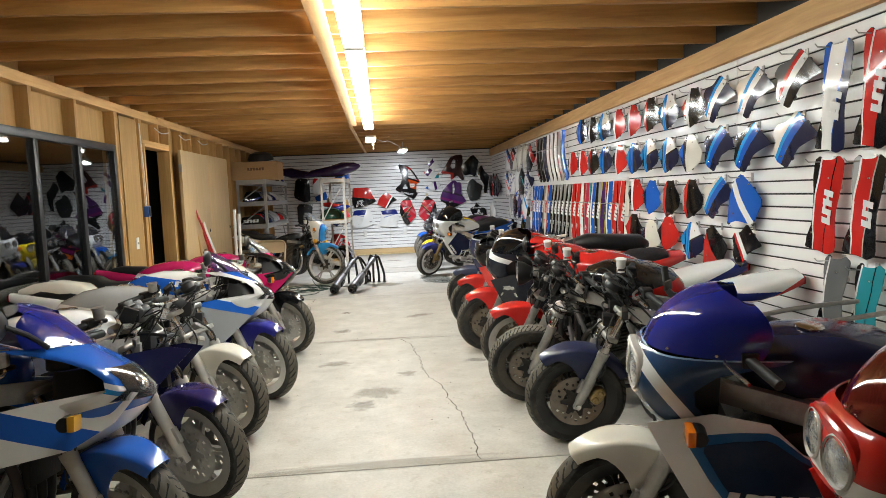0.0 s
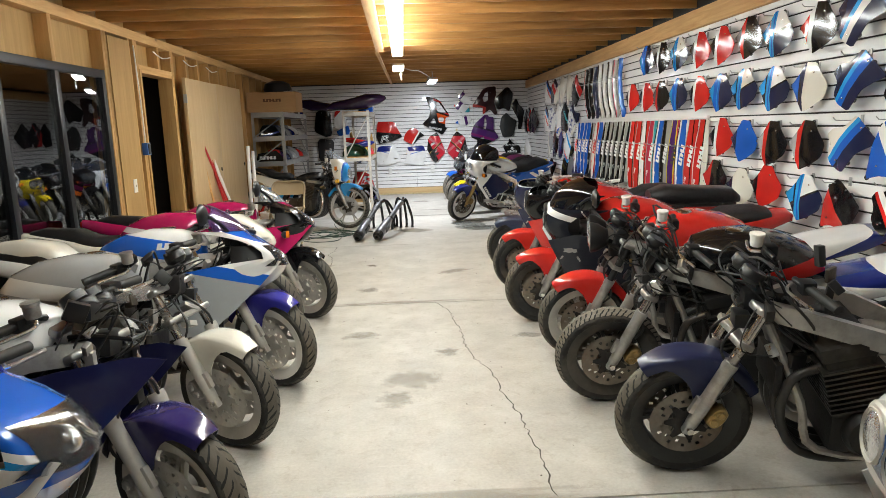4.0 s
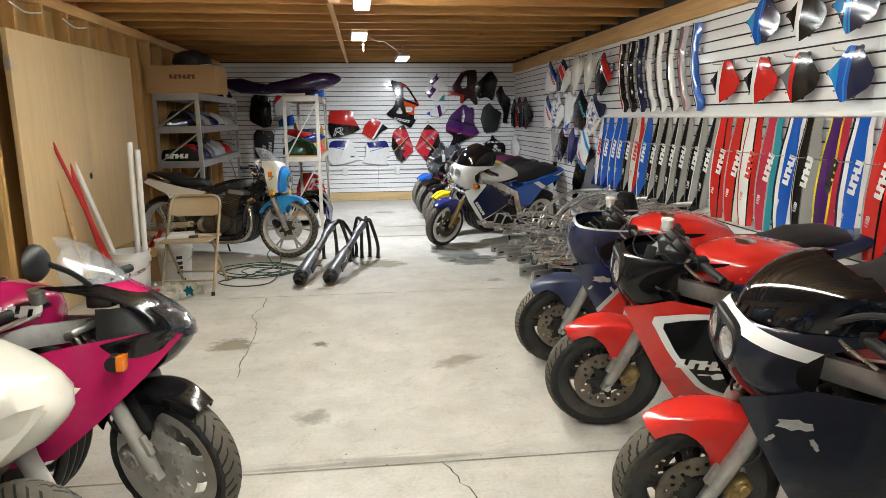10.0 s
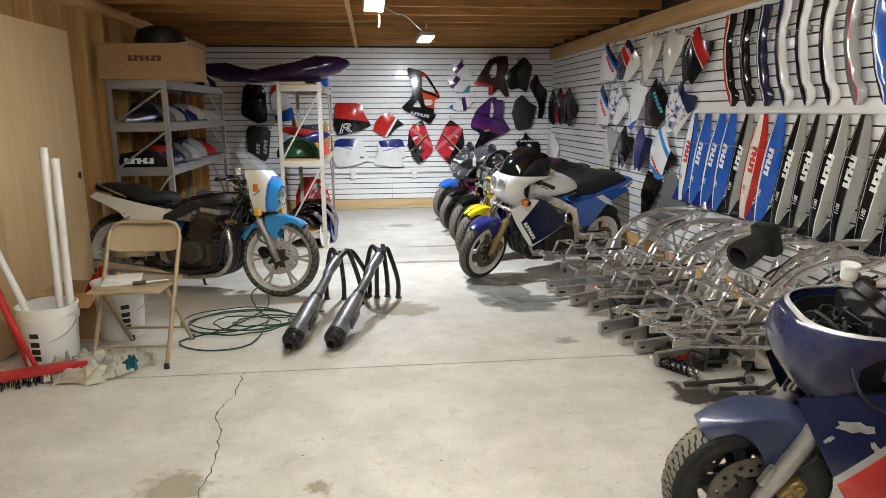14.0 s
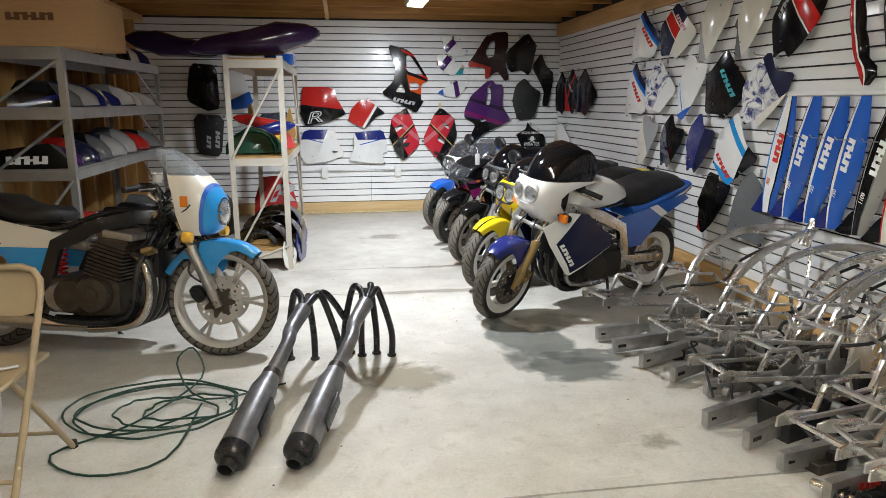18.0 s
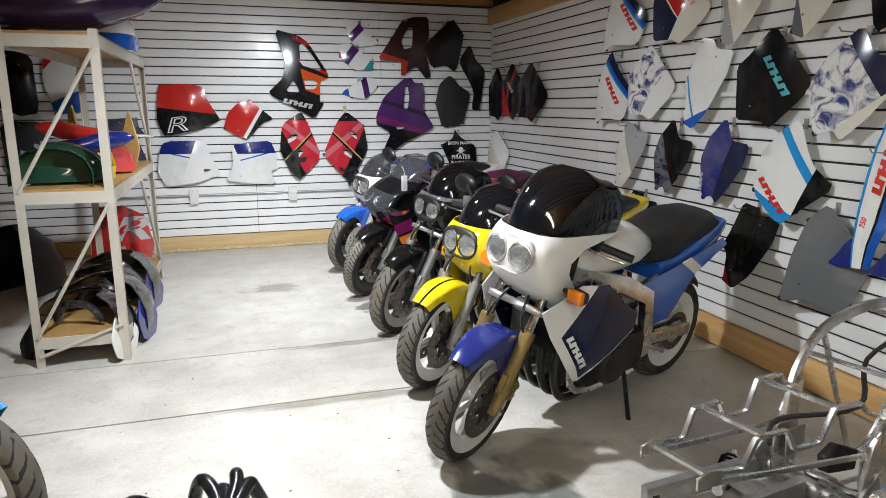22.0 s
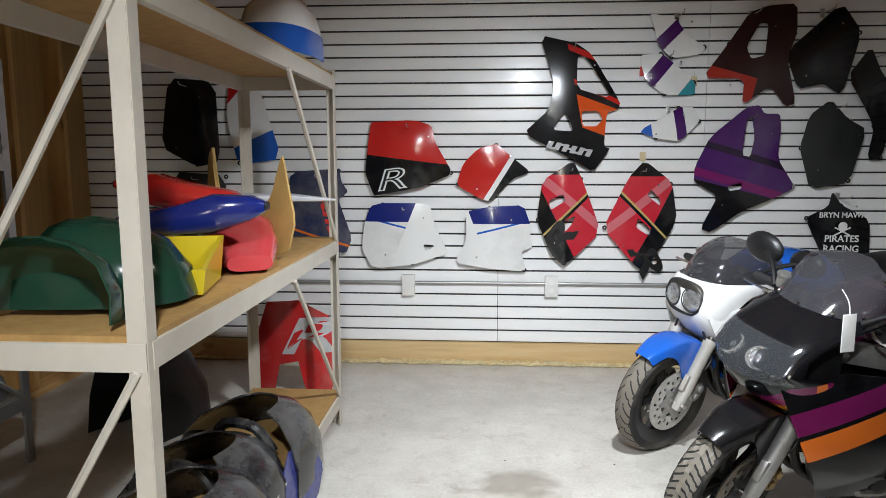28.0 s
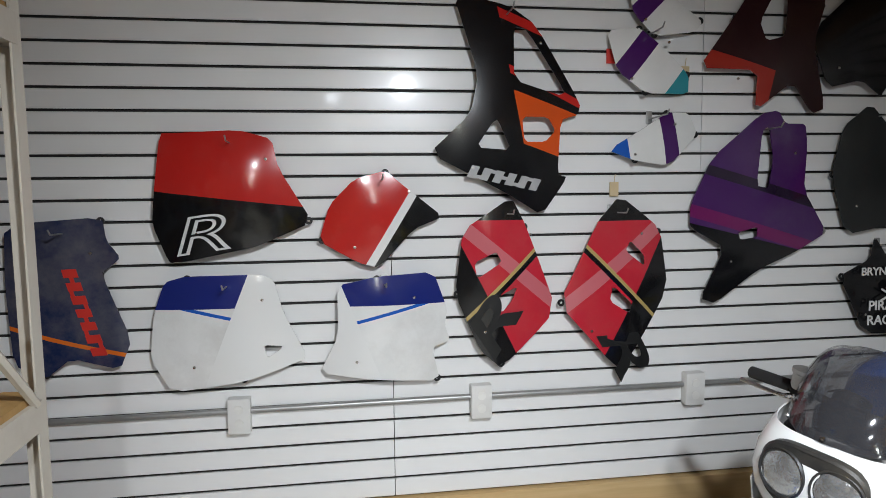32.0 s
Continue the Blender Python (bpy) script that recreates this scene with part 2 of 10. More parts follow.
M = {
    "concrete": concrete_mat(),
    "slat": mat("white_slat_laminate", (0.83, 0.825, 0.81), 0.28, vary=0.03, scale=2.0, rnd=0.02, coat=0.15),
    "groove": mat("slat_groove_board", (0.03, 0.028, 0.026), 0.8),
    "joist": wood_mat("joist_lumber", (0.58, 0.315, 0.095), (0.32, 0.15, 0.04), "x"),
    "lumber_y": wood_mat("lumber_along_y", (0.66, 0.42, 0.18), (0.44, 0.24, 0.08), "y"),
    "lumber_x": wood_mat("lumber_along_x", (0.72, 0.52, 0.27), (0.55, 0.36, 0.15), "x"),
    "stud": wood_mat("stud_lumber", (0.55, 0.32, 0.115), (0.36, 0.19, 0.055), "z"),
    "sheath": wood_mat("sheathing_board", (0.42, 0.255, 0.09), (0.31, 0.175, 0.055), "z", knots=False),
    "doorwood": wood_mat("door_veneer", (0.58, 0.42, 0.235), (0.50, 0.345, 0.175), "z", rough=0.45, rnd=0.05, knots=False),
    "deck": wood_mat("roof_deck_board", (0.46, 0.28, 0.11), (0.33, 0.18, 0.06), "x", knots=False),
    "drywall": mat("drywall", (0.45, 0.43, 0.40), 0.85, vary=0.06),
    "black_frame": mat("black_aluminium", (0.012, 0.012, 0.013), 0.35, vary=0.2),
    # darkness held in the colour: unlit room, night outside, mouths of holes
    "dark": mat("painted_darkness", (0.02, 0.018, 0.016), 0.9),
    "steel": mat("galvanised_steel", (0.42, 0.42, 0.41), 0.42, 0.75, vary=0.15, scale=9),
    "rackpaint": mat("beige_enamel", (0.50, 0.46, 0.39), 0.42, vary=0.06, scale=5, dirt=(0.25, 0.2, 0.14), dirt_amt=0.3),
    "cardboard": mat("cardboard", (0.40, 0.235, 0.105), 0.8, vary=0.08, scale=14, stretch=(1, 1, 8)),
    "white_plastic": mat("white_plastic", (0.74, 0.73, 0.70), 0.4, vary=0.04, dirt=(0.4, 0.36, 0.28), dirt_amt=0.25),
    "foam": mat("spray_foam", (0.62, 0.50, 0.27), 0.75, vary=0.2, scale=25, bump=0.8, bscale=40),
}
g = bpy.data.materials.new("window_glass")
g.use_nodes = True
gb = g.node_tree.nodes["Principled BSDF"]
gb.inputs["Base Color"].default_value = (0.85, 0.9, 0.9, 1)
gb.inputs["Transmission Weight"].default_value = 1.0
gb.inputs["Roughness"].default_value = 0.01
gb.inputs["IOR"].default_value = 1.85
M["glass"] = g
M["tube"] = glow_mat("fluorescent_tube", (0.885, 0.93, 0.89), 74.0)
M["led"] = glow_mat("led_lamp_face", (0.93, 0.97, 1.0), 70.0)


# ---------------------------------------------------------------- mesh helpers
def bm_box(x0, x1, y0, y1, z0, z1, bm=None, bevel=0.0, mtx=None):
    own = bmesh.new()
    m = Matrix.Translation(((x0 + x1) / 2, (y0 + y1) / 2, (z0 + z1) / 2)) @ Matrix.Diagonal((x1 - x0, y1 - y0, z1 - z0, 1))
    bmesh.ops.create_cube(own, size=1, matrix=m)
    if bevel:
        bmesh.ops.bevel(own, geom=own.edges[:], offset=bevel, segments=2, affect="EDGES", profile=0.6)
    if mtx:
        own.transform(mtx)
    return join(bm, own)


def join(bm, own):
    if bm is None:
        return own
    me = bpy.data.meshes.new("tmp")
    own.to_mesh(me)
    own.free()
    bm.from_mesh(me)
    bpy.data.meshes.remove(me)
    return bm


def bm_lathe(profile, seg=24, axis="z", bm=None, mtx=None):
    """Revolve (radius, height) pairs round the axis."""
    own = bmesh.new()
    rings = []
    for r, h in profile:
        ring = []
        for i in range(seg):
            a = 2 * math.pi * i / seg
            p = {"z": (r * math.cos(a), r * math.sin(a), h), "y": (r * math.cos(a), h, r * math.sin(a)), "x": (h, r * math.cos(a), r * math.sin(a))}[axis]
            ring.append(own.verts.new(p))
        rings.append(ring)
    for a, b in zip(rings, rings[1:]):
        for i in range(seg):
            j = (i + 1) % seg
            own.faces.new((a[i], a[j], b[j], b[i]))
    for ring in (rings[0], rings[-1]) if tuple(profile[0]) != tuple(profile[-1]) else ():
        try:
            own.faces.new(ring)
        except ValueError:
            pass
    bmesh.ops.remove_doubles(own, verts=own.verts, dist=1e-5)
    bmesh.ops.recalc_face_normals(own, faces=own.faces)
    if mtx:
        own.transform(mtx)
    return join(bm, own)


def bm_tube(points, r, seg=10, bm=None, radii=None, smooth=0, closed=False):
    """A round tube through points; smooth: Catmull-Rom steps between them."""
    P = [Vector(p) for p in points]
    if smooth:
        Q, R = [], []
        n = len(P)
        rad = radii or [r] * n
        for i in range(n if closed else n - 1):
            if closed:
                p0, p1, p2, p3 = P[i - 1], P[i], P[(i + 1) % n], P[(i + 2) % n]
            else:
                p0, p1, p2, p3 = P[max(i - 1, 0)], P[i], P[i + 1], P[min(i + 2, n - 1)]
            for k in range(smooth):
                t = k / smooth
                Q.append(0.5 * (2 * p1 + (p2 - p0) * t + (2 * p0 - 5 * p1 + 4 * p2 - p3) * t * t + (3 * p1 - p0 - 3 * p2 + p3) * t ** 3))
                R.append(rad[i] * (1 - t) + rad[(i + 1) % n] * t)
        if not closed:
            Q.append(P[-1])
            R.append(rad[-1])
        P, radii = Q, R
    own = bmesh.new()
    rings = []
    up = Vector((0, 0, 1))
    n = len(P)
    prev = None
    for i, p in enumerate(P):
        if closed:
            d = P[(i + 1) % n] - P[i - 1]
        else:
            d = P[min(i + 1, n - 1)] - P[max(i - 1, 0)]
        d = d.normalized() if d.length > 1e-9 else Vector((0, 0, 1))
        if prev is None:
            s = d.cross(up) if abs(d.z) < 0.95 else d.cross(Vector((1, 0, 0)))
        else:
            s = prev - d * prev.dot(d)
        s.normalize()
        prev = s
        u = s.cross(d)
        rr = radii[i] if radii else r
        rings.append([own.verts.new(p + rr * (math.cos(2 * math.pi * k / seg) * s + math.sin(2 * math.pi * k / seg) * u)) for k in range(seg)])
    pairs = list(zip(rings, rings[1:])) + ([(rings[-1], rings[0])] if closed else [])
    for a, b in pairs:
        for i in range(seg):
            j = (i + 1) % seg
            own.faces.new((a[i], a[j], b[j], b[i]))
    if not closed:
        own.faces.new(rings[0])
        own.faces.new(rings[-1])
    bmesh.ops.recalc_face_normals(own, faces=own.faces)
    return join(bm, own)


def bm_poly(pts, depth, bm=None, mtx=None, bevel=0.0):
    """Extrude a polygon of (u, v) by depth along local z."""
    own = bmesh.new()
    f = own.faces.new([own.verts.new((u, v, 0)) for u, v in pts])
    r = bmesh.ops.extrude_face_region(own, geom=[f])
    bmesh.ops.translate(own, verts=[v for v in r["geom"] if isinstance(v, bmesh.types.BMVert)], vec=(0, 0, depth))
    bmesh.ops.recalc_face_normals(own, faces=own.faces)
    if bevel:
        bmesh.ops.bevel(own, geom=own.edges[:], offset=bevel, segments=1, affect="EDGES")
    if mtx:
        own.transform(mtx)
    return join(bm, own)


def bm_loft(sections, bm=None, closed=True, caps=True, mtx=None):
    """Skin rings of equal length."""
    own = bmesh.new()
    rings = [[own.verts.new(p) for p in s] for s in sections]
    n = len(rings[0])
    for a, b in zip(rings, rings[1:]):
        for i in range(n if closed else n - 1):
            j = (i + 1) % n
            own.faces.new((a[i], a[j], b[j], b[i]))
    if caps and closed:
        own.faces.new(rings[0])
        own.faces.new(rings[-1])
    bmesh.ops.recalc_face_normals(own, faces=own.faces)
    if mtx:
        own.transform(mtx)
    return join(bm, own)


def part(name, bm, material, parent=None, label="", smooth=True, angle=40):
    me = bpy.data.meshes.new(name)
    if smooth:
        for f in bm.faces:
            f.smooth = True
        lim = radians(angle)
        for e in bm.edges:
            e.smooth = len(e.link_faces) == 2 and e.calc_face_angle(0) < lim
    bm.to_mesh(me)
    bm.free()
    for mm in (material if isinstance(material, (list, tuple)) else [material]):
        me.materials.append(mm)
    ob = new(name, me)
    if parent is not None:
        ob.parent = parent
    if label:
        tagged(ob, label)
    return ob


def thing(name, label, category, m=None, group="", kind=""):
    ob = new(name)
    ob.empty_display_size = 0.1
    if m is not None:
        ob.matrix_basis = m
    return tagged(ob, label, category, group, kind)


def share(ob, name, m, parent=None):
    """Another object on the same mesh."""
    o = new(name, ob.data)
    o.parent = parent
    o.matrix_basis = m
    return o


# ---------------------------------------------------------------- the shell
JOINTS = (-2.71, 0.134, 3.029, 5.761, 8.38, 9.1)


def build_floor():
    fl = None
    ys = [NY, *JOINTS, BY + 0.1]
    w = 0.006
    bm = bmesh.new()
    for a, b in zip(ys, ys[1:]):
        bm_box(LX - 0.2, RX + 0.2, a + w, b - w, -0.10, 0, bm)
    fl = part("floor", bm, M["concrete"], smooth=False)
    tagged(fl, "worn pale concrete slab floor with saw-cut joints and stains", "floor", kind="structure")
    ub = bm_box(LX - 0.2, RX + 0.2, NY, BY + 0.1, -0.14, -0.012)
    part("joint_filler", ub, mat("joint_dirt", (0.10, 0.085, 0.065), 0.9), fl, "dark dirt in the saw-cut joints")
    return fl


def build_slat_wall(name, label, along, start, end, top, low, plane, face):
    """Slat wall: dark backing with separate slats, a groove between each."""
    if along == "x":
        wall = part(name, bm_box(start, end, plane + 0.012, plane + 0.14, 0, JZ + 0.3), M["groove"], smooth=False)
        bb = bm_box(start, end, plane - 0.03, plane + 0.012, 0.015, low, bevel=0.003)
        part("bottom_plate", bb, M["lumber_x"], wall, "pale bare lumber sill board")
    else:
        wall = part(name, bm_box(plane + 0.012, plane + 0.14, start, end, 0, JZ + 0.3), M["groove"], smooth=False)
        bb = bm_box(plane - 0.03, plane + 0.012, start, end, 0.015, low, bevel=0.003)
        part("bottom_plate", bb, M["lumber_y"], wall, "brown bare lumber sill board")
    tagged(wall, label, "wall", kind="structure")
    pitch = 0.0766
    h = pitch - 0.0055
    me = {}
    z = low + 0.004
    row = 0
    split = low + 1.22
    while z + 0.02 < top:
        hh = min(h, top - z)
        off = 0.0 if z < split else 1.22
        edges = [start]
        p = math.ceil((start - off - 0.06) / 2.44) * 2.44 + off + 0.06
        while p < end - 0.05:
            if p > start + 0.05:
                edges.append(p)
            p += 2.44
        edges.append(end)
        for a, b in zip(edges, edges[1:]):
            key = (round(b - a, 3), round(hh, 3))
            if key not in me:
                L = b - a - 0.003
                own = bmesh.new()
                sec = []
                for s in (-L / 2, L / 2):
                    ring = [(0.012, 0.004), (0.0, 0.002), (-0.003, 0.005), (-0.003, hh - 0.005), (0.0, hh - 0.002), (0.012, hh - 0.004)]
                    sec.append([((s, d, zz) if along == "x" else (d, s, zz)) for d, zz in ring])
                own = bm_loft(sec)
                ob = part("slat", own, M["slat"], wall, smooth=False)
                me[key] = ob.data
            else:
                ob = new("slat", me[key])
                ob.parent = wall
            mid = (a + b) / 2
            ob.location = (mid, plane, z) if along == "x" else (plane, mid, z)
        z += pitch
        row += 1
    return wall


def build_left_wall():
    w = part("wall_left", bm_box(LX - 0.13, LX - 0.10, NY, 1.0, 0, JZ + 0.3), M["sheath"], smooth=False)
    tagged(w, "bare stud wall with brown sheathing boards", "wall", kind="structure")
    W0, W1, WB, WT = 0.88, 3.48, 0.12, 1.90     # window opening
    D0, D1, DT = 4.20, 5.00, 1.97               # doorway
    for y0, y1, z0, z1 in ((0.86, W0, 0, 2.6), (W0, W1, WT, 2.6), (W0, W1, 0, WB), (W1, D0, 0, 2.6), (D0, D1, DT, 2.6), (D1, BY, 0, 2.6)):
        part("sheathing", bm_box(LX - 0.13, LX - 0.10, y0, y1, z0, z1), M["sheath"], w, smooth=False)
    def stud(y, z0, z1, wd=0.038):
        part("stud", bm_box(LX - 0.10, LX, y - wd / 2, y + wd / 2, z0, z1, bevel=0.002), M["stud"], w)
    part("top_plate", bm_box(LX - 0.10, LX + 0.002, NY, BY, 2.215, 2.295, bevel=0.003), M["lumber_y"], w)
    part("bottom_plate", bm_box(LX - 0.10, LX, W1 + 0.02, D0 - 0.06, 0.0, 0.04), M["lumber_y"], w)
    part("bottom_plate", bm_box(LX - 0.10, LX, D1 + 0.06, BY, 0.0, 0.04), M["lumber_y"], w)
    for y in (-4.74, -4.14, -3.54, -2.94, -2.34, -1.74, -1.14, -0.54, 0.06, 0.66):
        stud(y, 0, 2.215)
    for y in (1.35, 2.04, 2.735):
        stud(y, WT, 2.215, 0.05)
    for y in (3.52, 3.56):
        stud(y, 0, 2.215)
    stud(4.02, 0, 2.215)
    for y in (4.13, 4.17):
        stud(y, 0, 2.215)
    for y in (5.035, 5.075):
        stud(y, 0, 2.215)
    part("door_header", bm_box(LX - 0.10, LX + 0.003, D0 - 0.02, D1 + 0.02, DT, DT + 0.04, bevel=0.002), M["lumber_y"], w)
    for y in (4.69, 5.49, 5.9, 6.31, 6.72, 7.13, 7.54, 7.95, 8.36, 8.77, 9.18, 9.59, 10, 10.41, 10.82, 11.23, 11.64):
        stud(y, DT + 0.04 if y < 5.0 else 0.04, 2.215)
    # plywood sheet between the window and the doorway
    part("plywood_sheet", bm_box(LX, LX + 0.008, 3.59, 4.00, 0.05, 2.19, bevel=0.001), M["sheath"], w, "brown plywood sheet", smooth=False)
    return w, (W0, W1, WB, WT), (D0, D1, DT)


def build_window(W):
    W0, W1, WB, WT = W
    win = thing("window_1", "black framed window with four panes on the dark outside", "window", kind="structure")
    x0, x1 = LX - 0.07, LX + 0.006
    fr = bmesh.new()
    for a in ((x0, x1, W0, W1, WT - 0.06, WT), (x0, x1, W0, W1, WB, WB + 0.08)):
        bm_box(*a, fr, 0.004)
    bars = (W0 + 0.03, 1.36, 2.05, 2.74, W1 - 0.03)
    for y in bars:
        bm_box(x0, x1, y - 0.03, y + 0.03, WB + 0.08, WT - 0.06, fr, 0.004)
    part("window_frame", fr, M["black_frame"], win)
    for a, b in zip(bars, bars[1:]):
        part("pane", bm_box(LX - 0.03, LX - 0.02, a + 0.03, b - 0.03, WB + 0.08, WT - 0.06), M["glass"], win, smooth=False)
        part("sash_bead", bm_box(LX - 0.02, LX - 0.008, a + 0.03, a + 0.045, WB + 0.08, WT - 0.06), M["black_frame"], win, smooth=False)
    # closed box outside the glass; the night's darkness is its near-black colour
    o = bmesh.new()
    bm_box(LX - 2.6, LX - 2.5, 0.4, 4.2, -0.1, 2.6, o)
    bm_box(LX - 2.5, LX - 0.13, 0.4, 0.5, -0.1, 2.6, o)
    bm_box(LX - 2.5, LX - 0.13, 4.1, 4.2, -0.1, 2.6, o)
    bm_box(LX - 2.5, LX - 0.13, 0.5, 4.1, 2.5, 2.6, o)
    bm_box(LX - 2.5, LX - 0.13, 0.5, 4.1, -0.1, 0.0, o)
    tagged(part("backdrop", o, M["dark"], smooth=False), "near-black box standing for the night outside the window", "backdrop", kind="structure")


def build_doorway(D):
    D0, D1, DT = D
    d = thing("door_1", "open doorway with bare lumber jambs and a dark room behind", "doorway", kind="structure")
    for y0, y1 in ((D0 - 0.02, D0 + 0.018), (D1 - 0.018, D1 + 0.02)):
        part("jamb", bm_box(LX - 0.13, LX + 0.012, y0, y1, 0, DT, bevel=0.003), M["stud"], d)
    part("head", bm_box(LX - 0.13, LX + 0.012, D0 + 0.018, D1 - 0.018, DT - 0.03, DT), M["lumber_y"], d)
    # closed box; its near-black colour makes the room behind look unlit
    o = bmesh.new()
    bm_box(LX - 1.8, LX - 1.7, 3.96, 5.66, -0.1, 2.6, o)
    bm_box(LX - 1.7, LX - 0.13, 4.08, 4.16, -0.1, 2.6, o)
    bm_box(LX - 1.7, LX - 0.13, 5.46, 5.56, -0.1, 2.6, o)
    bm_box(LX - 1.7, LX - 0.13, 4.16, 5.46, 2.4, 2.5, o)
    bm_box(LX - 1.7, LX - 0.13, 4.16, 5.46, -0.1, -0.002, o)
    tagged(part("wall_closet", o, M["dark"], smooth=False), "near-black closed box standing for the unlit room behind the doorway", "room", kind="structure")
    # door leaves swung flat against the studs
    for n, (y0, y1, z1, xo) in enumerate(((5.16, 6.28, 1.965, 0.05), (6.29, 7.48, 1.975, 0.03))):
        t = thing("door_2" if n == 0 else "door_3", "plain pale wood slab door leaning flat against the studs", "door", kind="structure")
        part("leaf", bm_box(LX + xo, LX + xo + 0.035, y0, y1, 0.012, z1, bevel=0.003), M["doorwood"], t)
        # latch hole as a flat disc, coloured with the shade of a hole
        part("knob_hole", bm_lathe([(0.0, 0.0), (0.022, 0.0), (0.027, 0.004), (0.0, 0.004)], 16, "x", mtx=pose(LX + xo + 0.035, y1 - 0.07, 0.95)), M["dark"], t, "near-black disc for the latch hole")
        for z in (0.25, 1.75):
            part("hinge", bm_box(LX + xo + 0.002, LX + xo + 0.042, y0 - 0.012, y0 + 0.004, z - 0.045, z + 0.045, bevel=0.002), M["steel"], t, "steel hinge")


def build_ceiling():
    c = part("ceiling", bm_box(LX - 0.25, RX + 0.2, NY, BY + 0.15, JZ + 0.24, JZ + 0.27), M["deck"], smooth=False)
    tagged(c, "brown board deck seen between open joists", "ceiling", kind="structure")
    first = part("joist", bm_box(LX - 0.1, RX + 0.13, -0.019, 0.019, JZ, JZ + 0.24, bevel=0.003), M["joist"])
    tagged(first, "golden sawn lumber ceiling joist with knots", "joist", "ceiling joists", "structure")
    y = JSTART
    first.location = (0, y, 0)
    while y < BY - 0.3:
        y += JSTEP
        o = share(first, "joist", Matrix.Translation((0, y, 0)))
        tagged(o, "golden sawn lumber ceiling joist with knots", "joist", "ceiling joists", "structure")
    r = part("trim", bm_box(RX - 0.045, RX + 0.01, NY, BY - 0.02, 2.118, 2.268, bevel=0.004), M["lumber_y"])
    tagged(r, "rough lumber ledger board along the top of the slat wall", "ledger board", kind="structure")
    s = part("trim", bm_box(-0.045, 0.045, -3.5, 6.0, JZ - 0.04, JZ - 0.002, bevel=0.003), M["lumber_y"])
    s.matrix_basis = pose(-0.235, 0, 0, 0, 0, 1.15)
    tagged(s, "pale lumber batten nailed under the joists", "batten", kind="structure")
    s = part("trim", bm_box(-0.42, -0.38, 6.05, 11.9, JZ - 0.03, JZ - 0.002, bevel=0.003), M["lumber_y"])
    tagged(s, "thin brown batten nailed under the joists", "batten", kind="structure")


JSTART, JSTEP = -5.145, 0.52
floor = build_floor()
wall_back = build_slat_wall("wall_back", "white slat wall panels with dark grooves", "x", LX - 0.1, RX + 0.1, 2.29, 0.135, BY, -1)
build_slat_wall("wall_right", "long white slat wall panels with dark grooves", "y", NY, BY - 0.02, 2.125, 0.16, RX, -1)
wl, WIN, DOOR = build_left_wall()
build_window(WIN)
build_doorway(DOOR)
tagged(part("wall_front", bm_box(LX - 0.2, RX + 0.2, NY - 0.12, NY, 0, JZ + 0.3), M["drywall"], smooth=False), "plain wall behind the starting point", "wall", kind="structure")
build_ceiling()


# ---------------------------------------------------------------- lamps
def fluorescent(y0, y1):
    t = thing("strip_light", "long fluorescent strip light with two bare lit tubes", "ceiling light", pose(-0.065, 0, 0, 0, 0, 0.8), "strip lights in one run")
    body = bmesh.new()
    sec = [[(-0.05, y, JZ - 0.003), (0.05, y, JZ - 0.003), (0.05, y, JZ - 0.03), (0.025, y, JZ - 0.052), (-0.025, y, JZ - 0.052), (-0.05, y, JZ - 0.03)] for y in (y0 + 0.005, y1 - 0.005)]
    part("housing", bm_loft(sec), M["white_plastic"], t, "white enamelled housing")
    for x in (-0.042, 0.042):
        part("tube", bm_lathe([(0.0, y0 + 0.03), (0.013, y0 + 0.03), (0.019, y0 + 0.05), (0.019, y1 - 0.05), (0.013, y1 - 0.03), (0.0, y1 - 0.03)], 14, "y", mtx=pose(x, 0, JZ - 0.075)), M["tube"], t, "lit fluorescent tube")
    for y in (y0 + 0.02, y1 - 0.02):
        part("lampholder", bm_box(-0.06, 0.06, y - 0.012, y + 0.012, JZ - 0.095, JZ - 0.03, bevel=0.004), M["white_plastic"], t)
    return t


for a in (-1.36, 1.1, 3.56):
    fluorescent(a, a + 2.44)


def work_light(x, y, z, turn, chain, watts, aim, lean, wide):
    t = thing("work_light", "white square work light hung from the joists, lit", "lamp", pose(x, y, z, 0, 0, turn), "hung work lights")
    tilt = Matrix.Rotation(radians(lean), 4, "X")
    part("housing", bm_box(-0.085, 0.085, -0.065, 0.065, 0.0, 0.045, bevel=0.012, mtx=tilt), M["white_plastic"], t, "white lamp housing")
    part("lamp_face", bm_box(-0.074, 0.074, -0.054, 0.054, -0.006, 0.002, bevel=0.003, mtx=tilt), M["led"], t, "bright lit diffuser")
    part("bracket", bm_tube([(-0.09, 0, 0.02), (-0.09, 0, 0.075), (0.09, 0, 0.075), (0.09, 0, 0.02)], 0.005, 6), M["steel"], t)
    part("hanger", bm_tube([(0, 0, 0.05), (0.02, 0.02, 0.09), (0, 0, JZ - z + 0.02)], 0.006, 8), M["steel"], t)
    if chain:
        part("pull_cord", bm_tube([(0.03, -0.03, 0.0), (0.035, -0.03, -0.10), (0.035, -0.032, -0.16)], 0.005, 6), M["white_plastic"], t, "white pull cord")
    lamp = new("work_light_bulb", bpy.data.lights.new("work_light_bulb", "AREA"))
    lamp.data.shape, lamp.data.size, lamp.data.energy, lamp.data.color = "DISK", 0.12, watts, (0.87, 0.93, 1.0)
    lamp.data.spread = radians(wide)
    lamp.matrix_basis = look((x, y, z - 0.075), aim)
    return t


